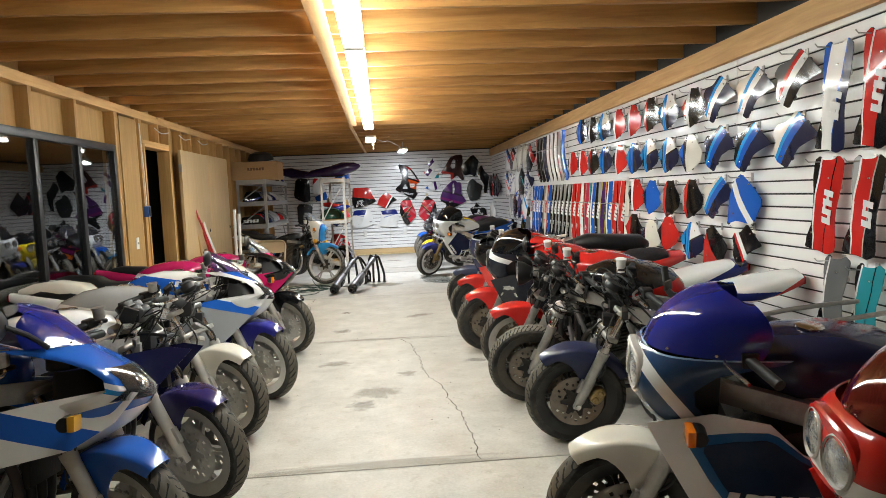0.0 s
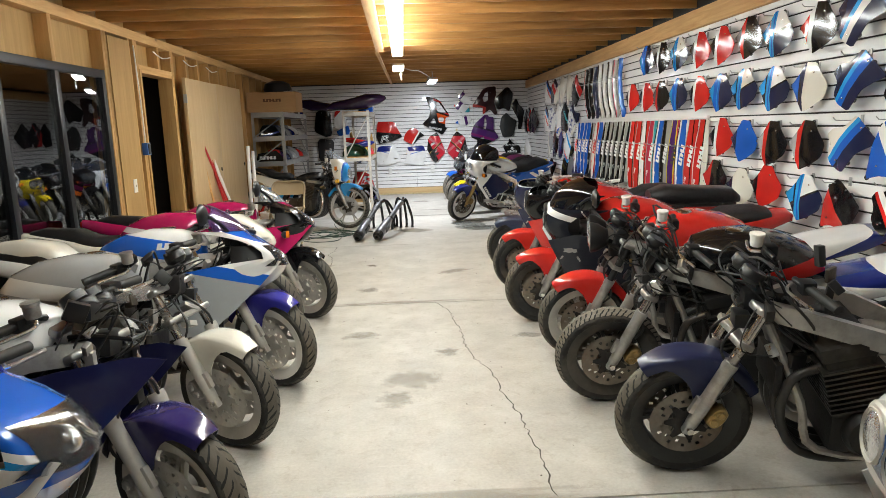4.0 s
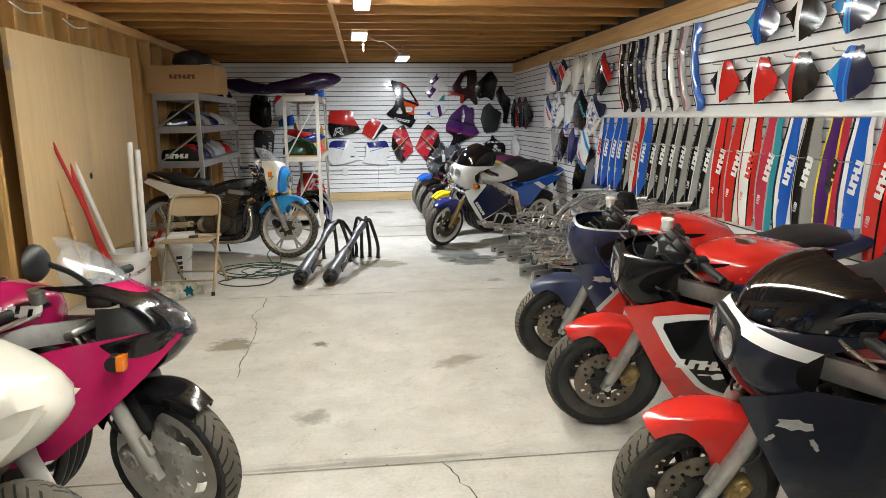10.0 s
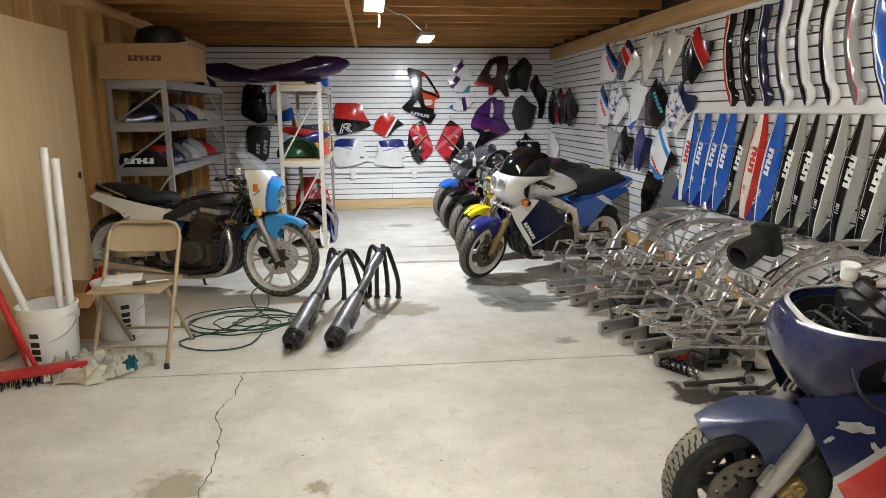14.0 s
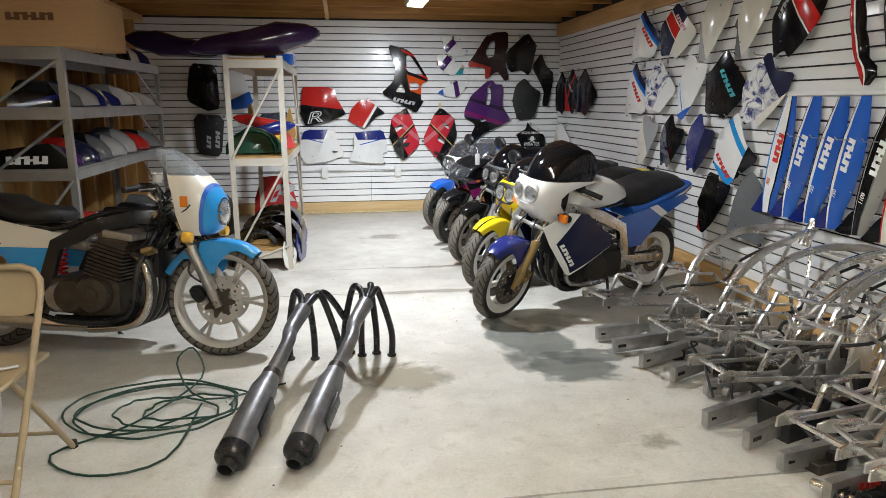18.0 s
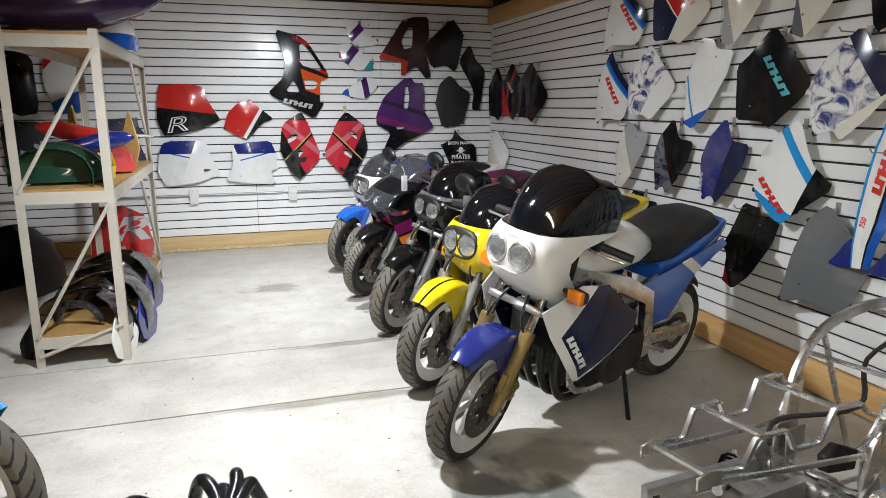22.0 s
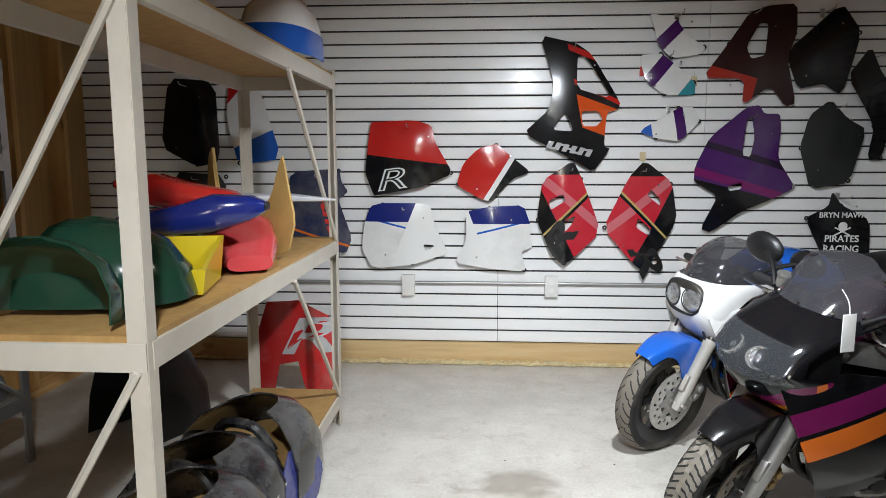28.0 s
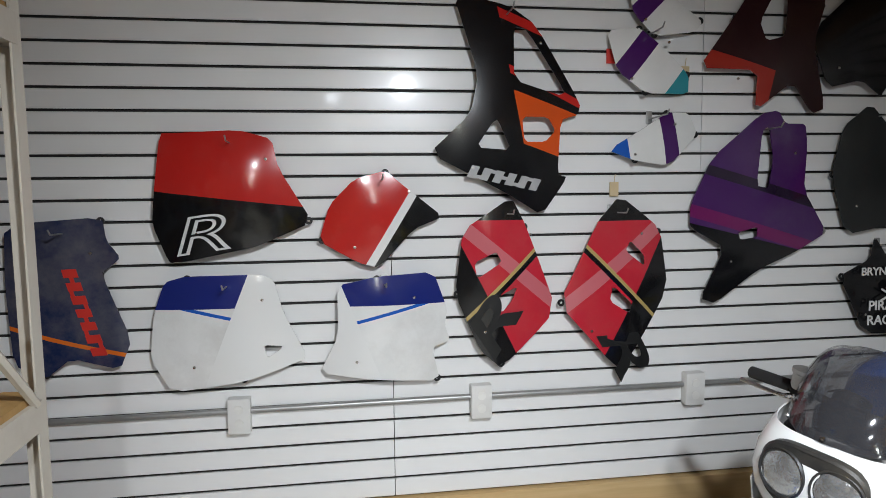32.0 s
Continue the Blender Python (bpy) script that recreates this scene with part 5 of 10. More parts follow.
                cached("lamp_surround", ("surr",), surround, s["upper"] if s.get("bezel") == "rim_white" else M[s.get("bezel", "rim_white")], t)
                for y in (-0.064, 0.064):
                    mm = Matrix.Translation((0.744, y, 0.868)) @ Matrix.Rotation(radians(6 if y > 0 else -6), 4, "Z") @ Matrix.Rotation(radians(-4), 4, "Y") @ Matrix.Diagonal((1, s.get("lampsize", 1), s.get("lampsize", 1), 1))
                    hl = cached("headlight", ("hlr",), lambda: bm_lathe([(0.061, -0.02), (0.061, 0.012), (0.057, 0.016), (0.055, 0.008), (0.045, -0.01), (0.0, -0.02)], 28, "x"), M["rim_alu" if s.get("bezel", "rim_white") == "rim_white" else s["bezel"]], t, "round headlight", mm)
                    cached("lamp_lens", ("hll",), lambda: bm_lathe([(0.056, 0.008), (0.047, 0.014), (0.028, 0.019), (0.0, 0.021)], 28, "x"), M["lens"], hl, "clear ribbed lamp glass")
            elif s.get("lights") != "none":
                # one wide lamp behind a clear cover that follows the nose
                face = lev[4:8]
                part("lamp_backing", U_loft([(z, xn + 0.003, xr, w + 0.003) for z, xn, xr, w in face], 30, 0.8, 0.002, 0.0, 0.60), M["lamp_dark"], t, "dark lamp bowl behind the glass")
                part("headlight", U_loft([(z, xn + 0.011, xr, w + 0.009) for z, xn, xr, w in face], 30, 0.8, 0.002, 0.0, 0.62), M["lamp_clear"], t, "wide clear headlight lens")
                for y in (-0.06, 0.06):
                    cached("lamp_reflector", ("refl",), lambda: bm_lathe([(0.044, -0.01), (0.044, 0.004), (0.039, 0.006), (0.030, 0.0), (0.015, -0.002), (0.013, 0.004), (0.0, 0.006)], 24, "x"), M["lens"], t, "chrome reflector under glass", Matrix.Translation((0.764, y, 0.848)) @ Matrix.Rotation(radians(24 if y > 0 else -24), 4, "Z") @ Matrix.Rotation(radians(-42), 4, "Y"))
        if fair in ("full", "lower"):
            ol = s.get("outline", [(0.66, 0.72), (0.60, 0.60), (0.50, 0.42), (0.40, 0.26), (0.10, 0.20), (-0.16, 0.24), (-0.13, 0.50), (0.06, 0.60), (0.20, 0.66), (0.30, 0.76), (0.46, 0.78)])
            back = s.get("nosex", -0.065) + 0.065
            ol = [(u + back * max(0, min(1, (u - 0.2) / 0.3)), v) for u, v in ol]
            for y in (-1, 1):
                own = bm_panel(ol, lambda u, v, y=y: y * body_half(u, v), 0.09, holes=s.get("slot", ()))
                part("side_fairing", own, s.get("lower", up), t, s.get("lowerlabel", "painted side fairing"), angle=60)
                if s.get("inset"):
                    field = [(0.50, 0.665), (0.42, 0.52), (0.28, 0.36), (0.10, 0.28), (-0.12, 0.29), (-0.118, 0.50), (0.05, 0.572), (0.195, 0.63), (0.30, 0.71), (0.40, 0.695)]
                    rim1 = [(0.55, 0.69), (0.455, 0.52), (0.30, 0.335), (0.11, 0.25), (-0.13, 0.26), (-0.128, 0.495), (0.04, 0.582), (0.185, 0.643), (0.29, 0.733), (0.40, 0.725)]
                    part("side_stripe", bm_panel(rim1, lambda u, v, y=y: y * (body_half(u, v) + 0.003), 0.09, 0.003, soft=True), s["inset"][1], t, "painted border stripe", angle=60)
                    part("side_field", bm_panel(field, lambda u, v, y=y: y * (body_half(u, v) + 0.005), 0.09, 0.003, soft=True), s["inset"][0], t, "dark painted field", angle=60)
            if s.get("mark"):
                mk = s["mark"]
                for y in (-1, 1):
                    mirror = y > 0
                    lettering(t, "maker_mark", mk[0], mk[1], mk[2] + mk[0] * mk[1] * 1.05 if mirror else mk[2], mk[3], y, (lambda u, v: body_half(u, v) + (0.006 if s.get("inset") else 0)), M[mk[4]], mirror=mirror, label="plain block lettering")
            if s.get("edgemark"):
                k, sz, u, v, ang, mm = s["edgemark"]
                run = k * sz * 1.05
                lettering(t, "maker_mark", k, sz, u, v, 1, body_half, M[mm], turn=ang, mirror=True, label="plain block lettering")
                lettering(t, "maker_mark", k, sz, u - run * math.cos(radians(ang)), v - run * math.sin(radians(ang)), -1, body_half, M[mm], turn=ang, label="plain block lettering")
        # dash and stays inside the nose
        cached("instrument_panel", ("dash",), lambda: bm_box(0.46, 0.55, -0.12, 0.12, 0.91, 0.98, bevel=0.015), M["plastic"], t)
        for y in (-0.065, 0.065):
            cached("gauge", ("gauge",), lambda: bm_lathe([(0, 0), (0.045, 0), (0.045, 0.03), (0.04, 0.034), (0, 0.033)], 18, "z"), M["plastic"], t, "", Matrix.Translation((0.48, y, 0.975)) @ Matrix.Rotation(radians(-35), 4, "Y"))
        cached("fairing_stay", ("stay",), lambda: bm_tube([(0.42, 0, 0.85), (0.54, 0.08, 0.86), (0.66, 0.09, 0.84), (0.66, -0.09, 0.84), (0.54, -0.08, 0.86), (0.42, 0, 0.85)], 0.008, 6), M["plastic"], t)
    if s.get("blinkers"):
        for y in (-1, 1):
            bk = cached("turn_signal", ("blink", y), lambda: bm_tube([(0.58, 0.17 * y, 0.735), (0.585, 0.21 * y, 0.735), (0.585, 0.225 * y, 0.735), (0.585, 0.28 * y, 0.735)], 0.02, 12, radii=[0.01, 0.012, 0.03, 0.026]), M["plastic"], t)
            cached("signal_lens", ("blinkl", y), lambda: bm_box(0.595, 0.622, min(0.215 * y, 0.285 * y), max(0.215 * y, 0.285 * y), 0.708, 0.764, bevel=0.008), M[s["blinkers"]], bk, "amber lens")
    if s.get("mirrors"):
        for y in (s["mirrors"] if isinstance(s["mirrors"], tuple) else (-1, 1)):
            mr = cached("mirror_arm", ("marm", y), lambda: bm_tube([(0.50, 0.18 * y, 1.0), (0.46, 0.24 * y, 1.05), (0.42, 0.32 * y, 1.085)], 0.010, 8, smooth=3), M["plastic"], t)
            cached("mirror", ("mir", y), lambda: bm_lathe([(0, -0.03), (0.045, -0.022), (0.062, -0.006), (0.064, 0.004), (0, 0.006)], 20, "x", mtx=Matrix.Translation((0.40, 0.355 * y, 1.09)) @ Matrix.Rotation(radians(180), 4, "Z") @ Matrix.Diagonal((1, 1.45, 0.95, 1))), M["plastic"], mr, "black mirror shell")
    # what shows on a bike without bodywork
    if s.get("bare"):
        rnd = random.Random(s["bare"])
        for k in range(s.get("cables", 26)):
            p0 = Vector((0.42 + rnd.uniform(-0.04, 0.06), rnd.uniform(-0.10, 0.10), 0.80 + rnd.uniform(-0.05, 0.15)))
            p1 = p0 + Vector((rnd.uniform(-0.02, 0.12), rnd.uniform(-0.13, 0.13), rnd.uniform(0.0, 0.09)))
            p2 = p1 + Vector((rnd.uniform(-0.12, 0.10), rnd.uniform(-0.14, 0.14), rnd.uniform(-0.16, 0.02)))
            p3 = Vector((0.2 + rnd.uniform(-0.1, 0.15), rnd.uniform(-0.17, 0.17), 0.62 + rnd.uniform(-0.1, 0.15)))
            part("cable", bm_tube([p0, p1, p2, p3], rnd.choice((0.003, 0.004, 0.006)), 6, smooth=5), M["cable"], t)
        for y in (-0.06, 0.07):
            part("gauge", bm_lathe([(0, 0), (0.03, 0.0), (0.048, 0.02), (0.048, 0.05), (0.044, 0.055), (0, 0.053)], 18, "z", mtx=Matrix.Translation((0.52, y, 0.93)) @ Matrix.Rotation(radians(-30), 4, "Y")), M["plastic"], t, "bare instrument pod")
        for k in range(22):
            c = Vector((0.34 + rnd.uniform(-0.22, 0.22), rnd.uniform(-0.16, 0.16), 0.72 + rnd.uniform(-0.14, 0.24)))
            e = Euler((rnd.uniform(0, 3), rnd.uniform(0, 3), rnd.uniform(0, 3))).to_matrix().to_4x4()
            a0, b0, c0 = rnd.uniform(0.02, 0.045), rnd.uniform(0.015, 0.035), rnd.uniform(0.006, 0.02)
            part(rnd.choice(("relay", "bracket", "clamp")), bm_box(-a0, a0, -b0, b0, -c0, c0, bevel=0.004, mtx=Matrix.Translation(c) @ e), M[rnd.choice(("alu", "alu_bright", "engine_dirty", "alu", "plastic", "rim_alu") if s.get("pale") else ("plastic", "plastic", "engine", "engine", "engine_dirty", "alu", "alu_bright", "brass", "cable"))], t)
        part("wiring_box", bm_box(0.44, 0.52, -0.07, 0.05, 0.78, 0.87, bevel=0.012), M["plastic"], t)
        part("ignition_coil", bm_box(0.30, 0.38, -0.05, 0.05, 0.72, 0.78, bevel=0.01), M["plastic"], t)
        part("connector_block", bm_box(0.50, 0.56, 0.02, 0.10, 0.74, 0.80, bevel=0.008), M["plastic"], t)
    if s.get("roundlamp"):
        for y in (-0.085, 0.085):
            hl = part("headlight", bm_lathe([(0.0, -0.10), (0.05, -0.09), (0.085, -0.03), (0.092, 0.0), (0.092, 0.014), (0.08, 0.016), (0.0, 0.012)], 28, "x", mtx=Matrix.Translation((0.66, y, 0.86))), M["plastic"], t, "round headlight in a black shell")
            part("lamp_lens", bm_lathe([(0.08, 0.014), (0.05, 0.026), (0.0, 0.032)], 28, "x", mtx=Matrix.Translation((0.66, y, 0.86))), M["lens"], hl, "clear ribbed lamp glass")
    # brake hose down to each caliper
    for y in (-1, 1):
        cached("brake_hose", ("hose", y), lambda: bm_tube([(0.47, 0.03 * y, 0.78), (0.60, 0.07 * y, 0.66), (0.56, 0.12 * y, 0.50), (0.66, 0.11 * y, 0.42)], 0.006, 6, smooth=5), M["cable"], t, "", st)
    # the nose sits over the front axle
    for o in t.children:
        if o.name.split(".")[0] in ("upper_fairing", "windscreen", "lamp_surround", "headlight", "lamp_reflector", "lamp_backing", "screen_bolt", "inner_duct", "instrument_panel", "mirror_arm", "turn_signal", "gauge", "fairing_stay") and fair:
            o.matrix_basis = Matrix.Translation((s.get("nosex", -0.065), 0, s.get("nosez", 0.0))) @ o.matrix_basis
            if s.get("bigscreen") and o.name.split(".")[0] in ("windscreen", "screen_bolt"):
                o.matrix_basis = o.matrix_basis @ Matrix.Translation((0.70, 0, 0.95)) @ Matrix.Diagonal((*s["bigscreen"], 1)) @ Matrix.Translation((-0.70, 0, -0.95))
    if s.get("extra"):
        s["extra"](t, st)
    return t


def U_arc(r, w, a0, a1, n=14, drop=0.02):
    """Curved guard over a wheel from angle a0 to a1 (degrees from +x)."""
    secs = []
    for i in range(n + 1):
        a = radians(a0 + (a1 - a0) * i / n)
        ring = []
        for k in range(9):
            q = -1 + k / 4
            rr = r - 0.06 * abs(q) ** 3
            ring.append((rr * math.cos(a), w * q, rr * math.sin(a)))
        secs.append(ring)
    own = bm_loft(secs, closed=False)
    bmesh.ops.solidify(own, geom=own.faces[:], thickness=0.004)
    return own


def fender_bm(R, W):
    """Front fender: rounded hood with side skirts reaching down to the fork."""
    own = bmesh.new()
    secs = []
    n = 18
    for i in range(n + 1):
        f = i / n
        a = radians(52 + 100 * f)
        ring = []
        side = 0.03 + 0.17 * max(0, 1 - abs(f - 0.48) / 0.30) ** 1.3
        w = 0.072 * (1 - 0.35 * max(0, (0.25 - f) / 0.25))
        for k in range(-6, 7):
            q = k / 6
            if abs(q) <= 0.67:
                rr = R + 0.035 - 0.018 * (abs(q) / 0.67) ** 2.5
                y = w * math.sin(q / 0.67 * math.pi / 2)
            else:
                e = (abs(q) - 0.67) / 0.33
                rr = R + 0.017 - side * e
                y = (w + 0.006 * e) * (1 if q > 0 else -1)
            ring.append((rr * math.cos(a), y, rr * math.sin(a)))
        secs.append(ring)
    own = bm_loft(secs, closed=False)
    bmesh.ops.solidify(own, geom=own.faces[:], thickness=0.004)
    return own


# ---------------------------------------------------------------- the motorcycles
RH, LH, BH = 167, 4, 203
LEFTSIDE = [(0.72, 0.77), (0.60, 0.64), (0.46, 0.50), (0.34, 0.38), (0.02, 0.34), (-0.10, 0.42), (-0.06, 0.56), (0.04, 0.66), (0.16, 0.72), (0.40, 0.765), (0.62, 0.79)]
HALFLEFT = [(0.72, 0.77), (0.64, 0.67), (0.50, 0.59), (0.30, 0.555), (0.04, 0.57), (-0.06, 0.60), (0.02, 0.66), (0.16, 0.72), (0.40, 0.765), (0.62, 0.79)]
SLOT = [(0.06, 0.52), (0.17, 0.64), (0.22, 0.63), (0.12, 0.51)]



def scuffs(t, st):
    """Paint worn through to pale primer on the side fairing."""
    worn = mat("worn_primer", (0.30, 0.29, 0.27), 0.7, vary=0.3, scale=20)
    for u, v, k, turn in ((0.50, 0.66, 1.0, 0), (0.44, 0.60, 0.45, 60), (0.56, 0.60, 0.35, 130)):
        c, n = math.cos(radians(turn)) * k, math.sin(radians(turn)) * k
        ring = [(u + a * c - b * n, v + a * n + b * c) for a, b in ((-0.05, -0.008), (-0.03, -0.016), (-0.012, -0.012), (0.008, -0.022), (0.024, -0.016), (0.05, -0.014), (0.040, -0.002), (0.048, 0.010), (0.016, 0.014), (-0.008, 0.020), (-0.024, 0.010), (-0.044, 0.012))]
        part("bare_patch", bm_panel(ring, lambda a, b: body_half(a, b) + 0.0035, 0.05, 0.003), worn, t, "pale worn patch", smooth=False)


# row along the slat wall, from the start of the walk
motorcycle("red and white sport motorcycle with a red screen and white stripe", (0.965, -1.63), RH, s=dict(
    fairing="full", upper=paint(RED, ((0, 1, 0.80, 0.86, WHITE),)), lower=paint(RED, ((0.5, 1, 0.62, 0.70, WHITE),)), screen="scr_red", fender=paint(WHITE), tank=paint(RED), tail=paint(RED), bezel="rim_white", mark=(6, 0.042, 0.16, 0.58, "mark_white")))
motorcycle("navy and white sport motorcycle with blue screen and white fender", (0.825, -0.91), RH, s=dict(
    fairing="full", upper=paint((0.015, 0.05, 0.13), ((0, 1, 0.955, 0.99, (0.25, 0.38, 0.55)), (-1.0, 0.8, -0.02, 0.03, WHITE))), lower=paint(WHITE), inset=(paint((0.012, 0.03, 0.075)), paint((0.02, 0.12, 0.30))), screen="scr_blue", fender=paint(CREAM),
    tank=paint(NAVY, ((0.15, 1, 0.78, 0.84, SILVER),)), tail=paint(WHITE, ((0, 1, 0.76, 0.80, NAVY),)), blinkers="amber", mark=(6, 0.048, 0.12, 0.47, "mark_white"), tankmark=(1, 0.06, 0.0, 0.86, "mark_silver"), bezel="rim_alu"))
motorcycle("stripped dark motorcycle with a navy front fender and bare forks", (1.005, 0.317), RH, 6, s=dict(
    fender=paint(NAVY, rough=0.35), seat=False, bare=3, frame="alu", tread=0, slider="alu"))
motorcycle("stripped black motorcycle with bare fork and no front fender", (0.915, 1.007), RH, 8, s=dict(
    tank=paint(BLACK, ((0.3, 1, 0.74, 0.83, RED),), dust=0.25), bare=5, tread=1, seat=False, tail=paint(WHITE, ((0, 1, 0.76, 0.81, DKBLUE), (0.6, 1, -0.2, 0.30, RED)))))
motorcycle("partly stripped motorcycle with red tank, red fender and twin round lamps", (0.955, 1.657), RH, 10, s=dict(
    tank=paint(RED, ((0.2, 1, 0.80, 0.86, WHITE),)), fender=paint(RED), bare=7, roundlamp=True, rim="rim_alu", gaiter=True, seat=False, tail=paint(WHITE, ((0.5, 1, 0.36, 0.44, DKBLUE), (0.5, 1, -1, 0.36, RED)))))
motorcycle("black and red sport motorcycle with dark screen and red tank", (0.861, 2.399), RH, 4, s=dict(
    fairing="full", upper=paint((0.012, 0.014, 0.022), ((0, 1, 0.985, 1.2, RED), (-0.3, 1, 0.70, 0.745, WHITE))), lower=paint((0.012, 0.014, 0.022)), screen="scr_black", fender=paint(RED), tank=paint(RED, ((0.1, 1, 0.80, 0.87, NAVY), (0.1, 1, 0.875, 0.885, WHITE))), tail=paint(RED, ((0, 1, 0.76, 0.79, WHITE),)), mirrors=(1,), tankmark=(1, 0.05, 0.0, 0.84, "mark_white"), bezel="plastic", extra=scuffs))
motorcycle("red and black sport motorcycle with its screen missing", (0.885, 3.293), RH, 4, s=dict(
    fairing="full", upper=paint(BLACK, ((1, -0.6, 0.40, 0.62, RED),)), lower=paint(RED), inset=(paint(BLACK), paint(WHITE)), fender=paint(RED), tank=paint(RED, ((0.1, 1, 0.80, 0.87, NAVY),)), tail=paint(RED), bare=11, mark=(6, 0.045, 0.14, 0.46, "mark_white"), bezel="plastic"))
motorcycle("scuffed navy and red sport motorcycle with its screen missing", (0.919, 4.065), RH, 4, s=dict(
    fairing="full", upper=paint(NAVY, ((0, 1, 0.95, 1.0, SILVER),), dust=0.4), lower=paint(RED, ((0.8, 0.6, 0.70, 1.6, NAVY), (0.8, 0.6, 0.675, 0.70, SILVER), (0.5, 1, 0.0, 0.42, NAVY))), fender=paint((0.02, 0.03, 0.075), rough=0.4), tank=paint(RED, ((0.1, 1, 0.79, 0.85, NAVY),)), tail=paint(NAVY), bare=13, lights="none", tread=1, extra=scuffs))

# slanted row in the far corner
motorcycle("white and navy sport motorcycle with black screen and twin headlights", (0.67, 7.70), BH, 14, 8, s=dict(nosex=-0.14, nosez=0.045, lampsize=1.02, bigscreen=(1.12, 1.06, 1.28), tallseat=True, 
    fairing="full", upper=paint(WHITE), outline=HALF, lower=paint(NAVY, ((1, 0.8, 0.92, 9, WHITE), (1, -0.7, 0.048, 9, WHITE), (0.54, 1, -9, 0.508, WHITE))), edgemark=(6, 0.033, 0.43, 0.57, 55, "mark_white"), screen="scr_black", fender=paint(DKBLUE), tank=paint(WHITE, ((0.2, 1, 0.76, 0.80, NAVY),)), tail=paint(BLUE, ((0.3, 1, 0.56, 0.585, WHITE),)), sidepanel=paint(BLUE, ((-0.55, 1, 1.0, 1.06, WHITE),)), rim="rim_white", blinkers="amber", frame="alu_bright", bezel="rim_white", slider="brass"), group="motorcycles in the corner row")
motorcycle("yellow and black sport motorcycle with dark screen and twin headlights", (0.73, 8.37), BH, 14, 5, s=dict(nosex=-0.16, nosez=-0.085, lampsize=1.08, 
    fairing="full", outline=HALF, upper=paint(YELLOW), lower=paint(YELLOW, ((0.3, 1, 0, 0.42, BLACK),)), screen="scr_black", fender=paint(YELLOW, ((0, 1, 0.0, 0.012, BLACK), ), axes="xy"), tank=paint(YELLOW), tail=paint(YELLOW), rim="rim_white", bezel="rim_black", mirrors=True, blinkers="amber", tread=0), group="motorcycles in the corner row")
motorcycle("grey and black sport motorcycle with black screen", (0.76, 9.19), BH, 14, 8, s=dict(nosex=-0.18, nosez=-0.03, 
    fairing="full", upper=paint(BLACK, ((0.0, 1, 0.94, 2, GREY),)), lower=paint(BLACK), screen="scr_black", fender=paint(BLACK), tank=paint(RED), tail=paint(BLACK), rim="rim_alu", bezel="rim_black", mirrors=True, tread=2), group="motorcycles in the corner row")
motorcycle("black sport motorcycle with purple and orange flashes and clear screen", (0.74, 10.03), BH, 14, 10, s=dict(nosex=-0.03, 
    fairing="full", nosetype="round", lights="clear", upper=paint(BLACK, ((1, 0.5, 0.5, 1.09, (0.16, 0.01, 0.08)), (0.6, 1, -9, 1.13, (0.30, 0.015, 0.10)), (0.6, 1, -9, 1.08, (0.70, 0.26, 0.02)), (1, 0.9, 1.15, 1.20, ORANGE), (1, -0.5, 0.19, 0.23, ORANGE), (0.2, 1, 0.915, 9, BLACK))), lower=paint(BLACK, ((0.4, 1, 0.66, 0.76, ORANGE), (0.4, 1, 0.78, 0.88, (0.16, 0.01, 0.08)))), screen="scr_smoke", fender=paint(BLACK), tank=paint((0.09, 0.012, 0.05)), tail=paint(BLACK, ((0.2, 1, 0.6, 0.66, PURPLE),)), seatmat="purple_seat", nosez=-0.05, mirrors=True, tread=1), group="motorcycles in the corner row")
motorcycle("white and blue sport motorcycle with clear screen and blue fender", (0.75, 10.78), BH, 12, 5, s=dict(nosex=-0.10, bezel="rim_black", lampsize=1.0, 
    fairing="full", upper=paint(WHITE), lower=paint(WHITE, ((0.3, 1, 0, 0.5, BLUE),)), screen="scr_smoke", fender=paint(BLUE), tank=paint(BLUE), tail=paint(WHITE, ((0, 1, 0.74, 0.78, YELLOW),)), mirrors=(1,), tread=2, nosez=-0.085, calmat="alu", slider="rim_alu", discmat="disc_alu"), group="motorcycles in the corner row")

# row under the window
motorcycle("blue and white sport motorcycle with blue screen and blue fender", (-0.835, -0.77), LH, -34, s=dict(
    outline=HALFLEFT, nosex=-0.01, nosez=-0.04, fairing="full", nosetype="round", lights="wide", upper=paint(WHITE, ((0.35, 1, 1.10, 1.22, BLUE), (0.35, 1, 1.06, 1.08, SKY), (-0.2, 1, 0.60, 0.64, BLUE))), lower=paint(WHITE, ((0.35, 1, 0.78, 0.87, BLUE), (0.35, 1, 0.0, 0.55, NAVY))), screen="scr_blue", fender=paint(BLUE), tank=paint(SILVER, ((0.3, 1, 0.86, 1.2, BLUE),)), hump=paint(CREAM), tail=paint(CREAM, ((0.2, 1, 0.58, 0.61, BLACK),)), mirrors=(-1,), blinkers="amber_y", rim="rim_alu", calmat="alu", slider="rim_alu", discmat="disc_alu"))
motorcycle("dark purple motorcycle without its nose fairing, indigo fender", (-0.795, -0.13), LH, -34, s=dict(
    fairing="lower", upper=paint((0.010, 0.011, 0.045)), lower=paint((0.010, 0.011, 0.045)), mark=(1, 0.075, 0.28, 0.56, "mark_red"), pale=True, cables=14, outline=LEFTSIDE, fender=paint((0.018, 0.014, 0.09)), tank=paint(WHITE, ((0.3, 1, 0.80, 0.90, NAVY),)), hump=paint(CREAM), bare=17, rim="rim_alu", calmat="alu", slider="rim_alu", discmat="disc_alu"))
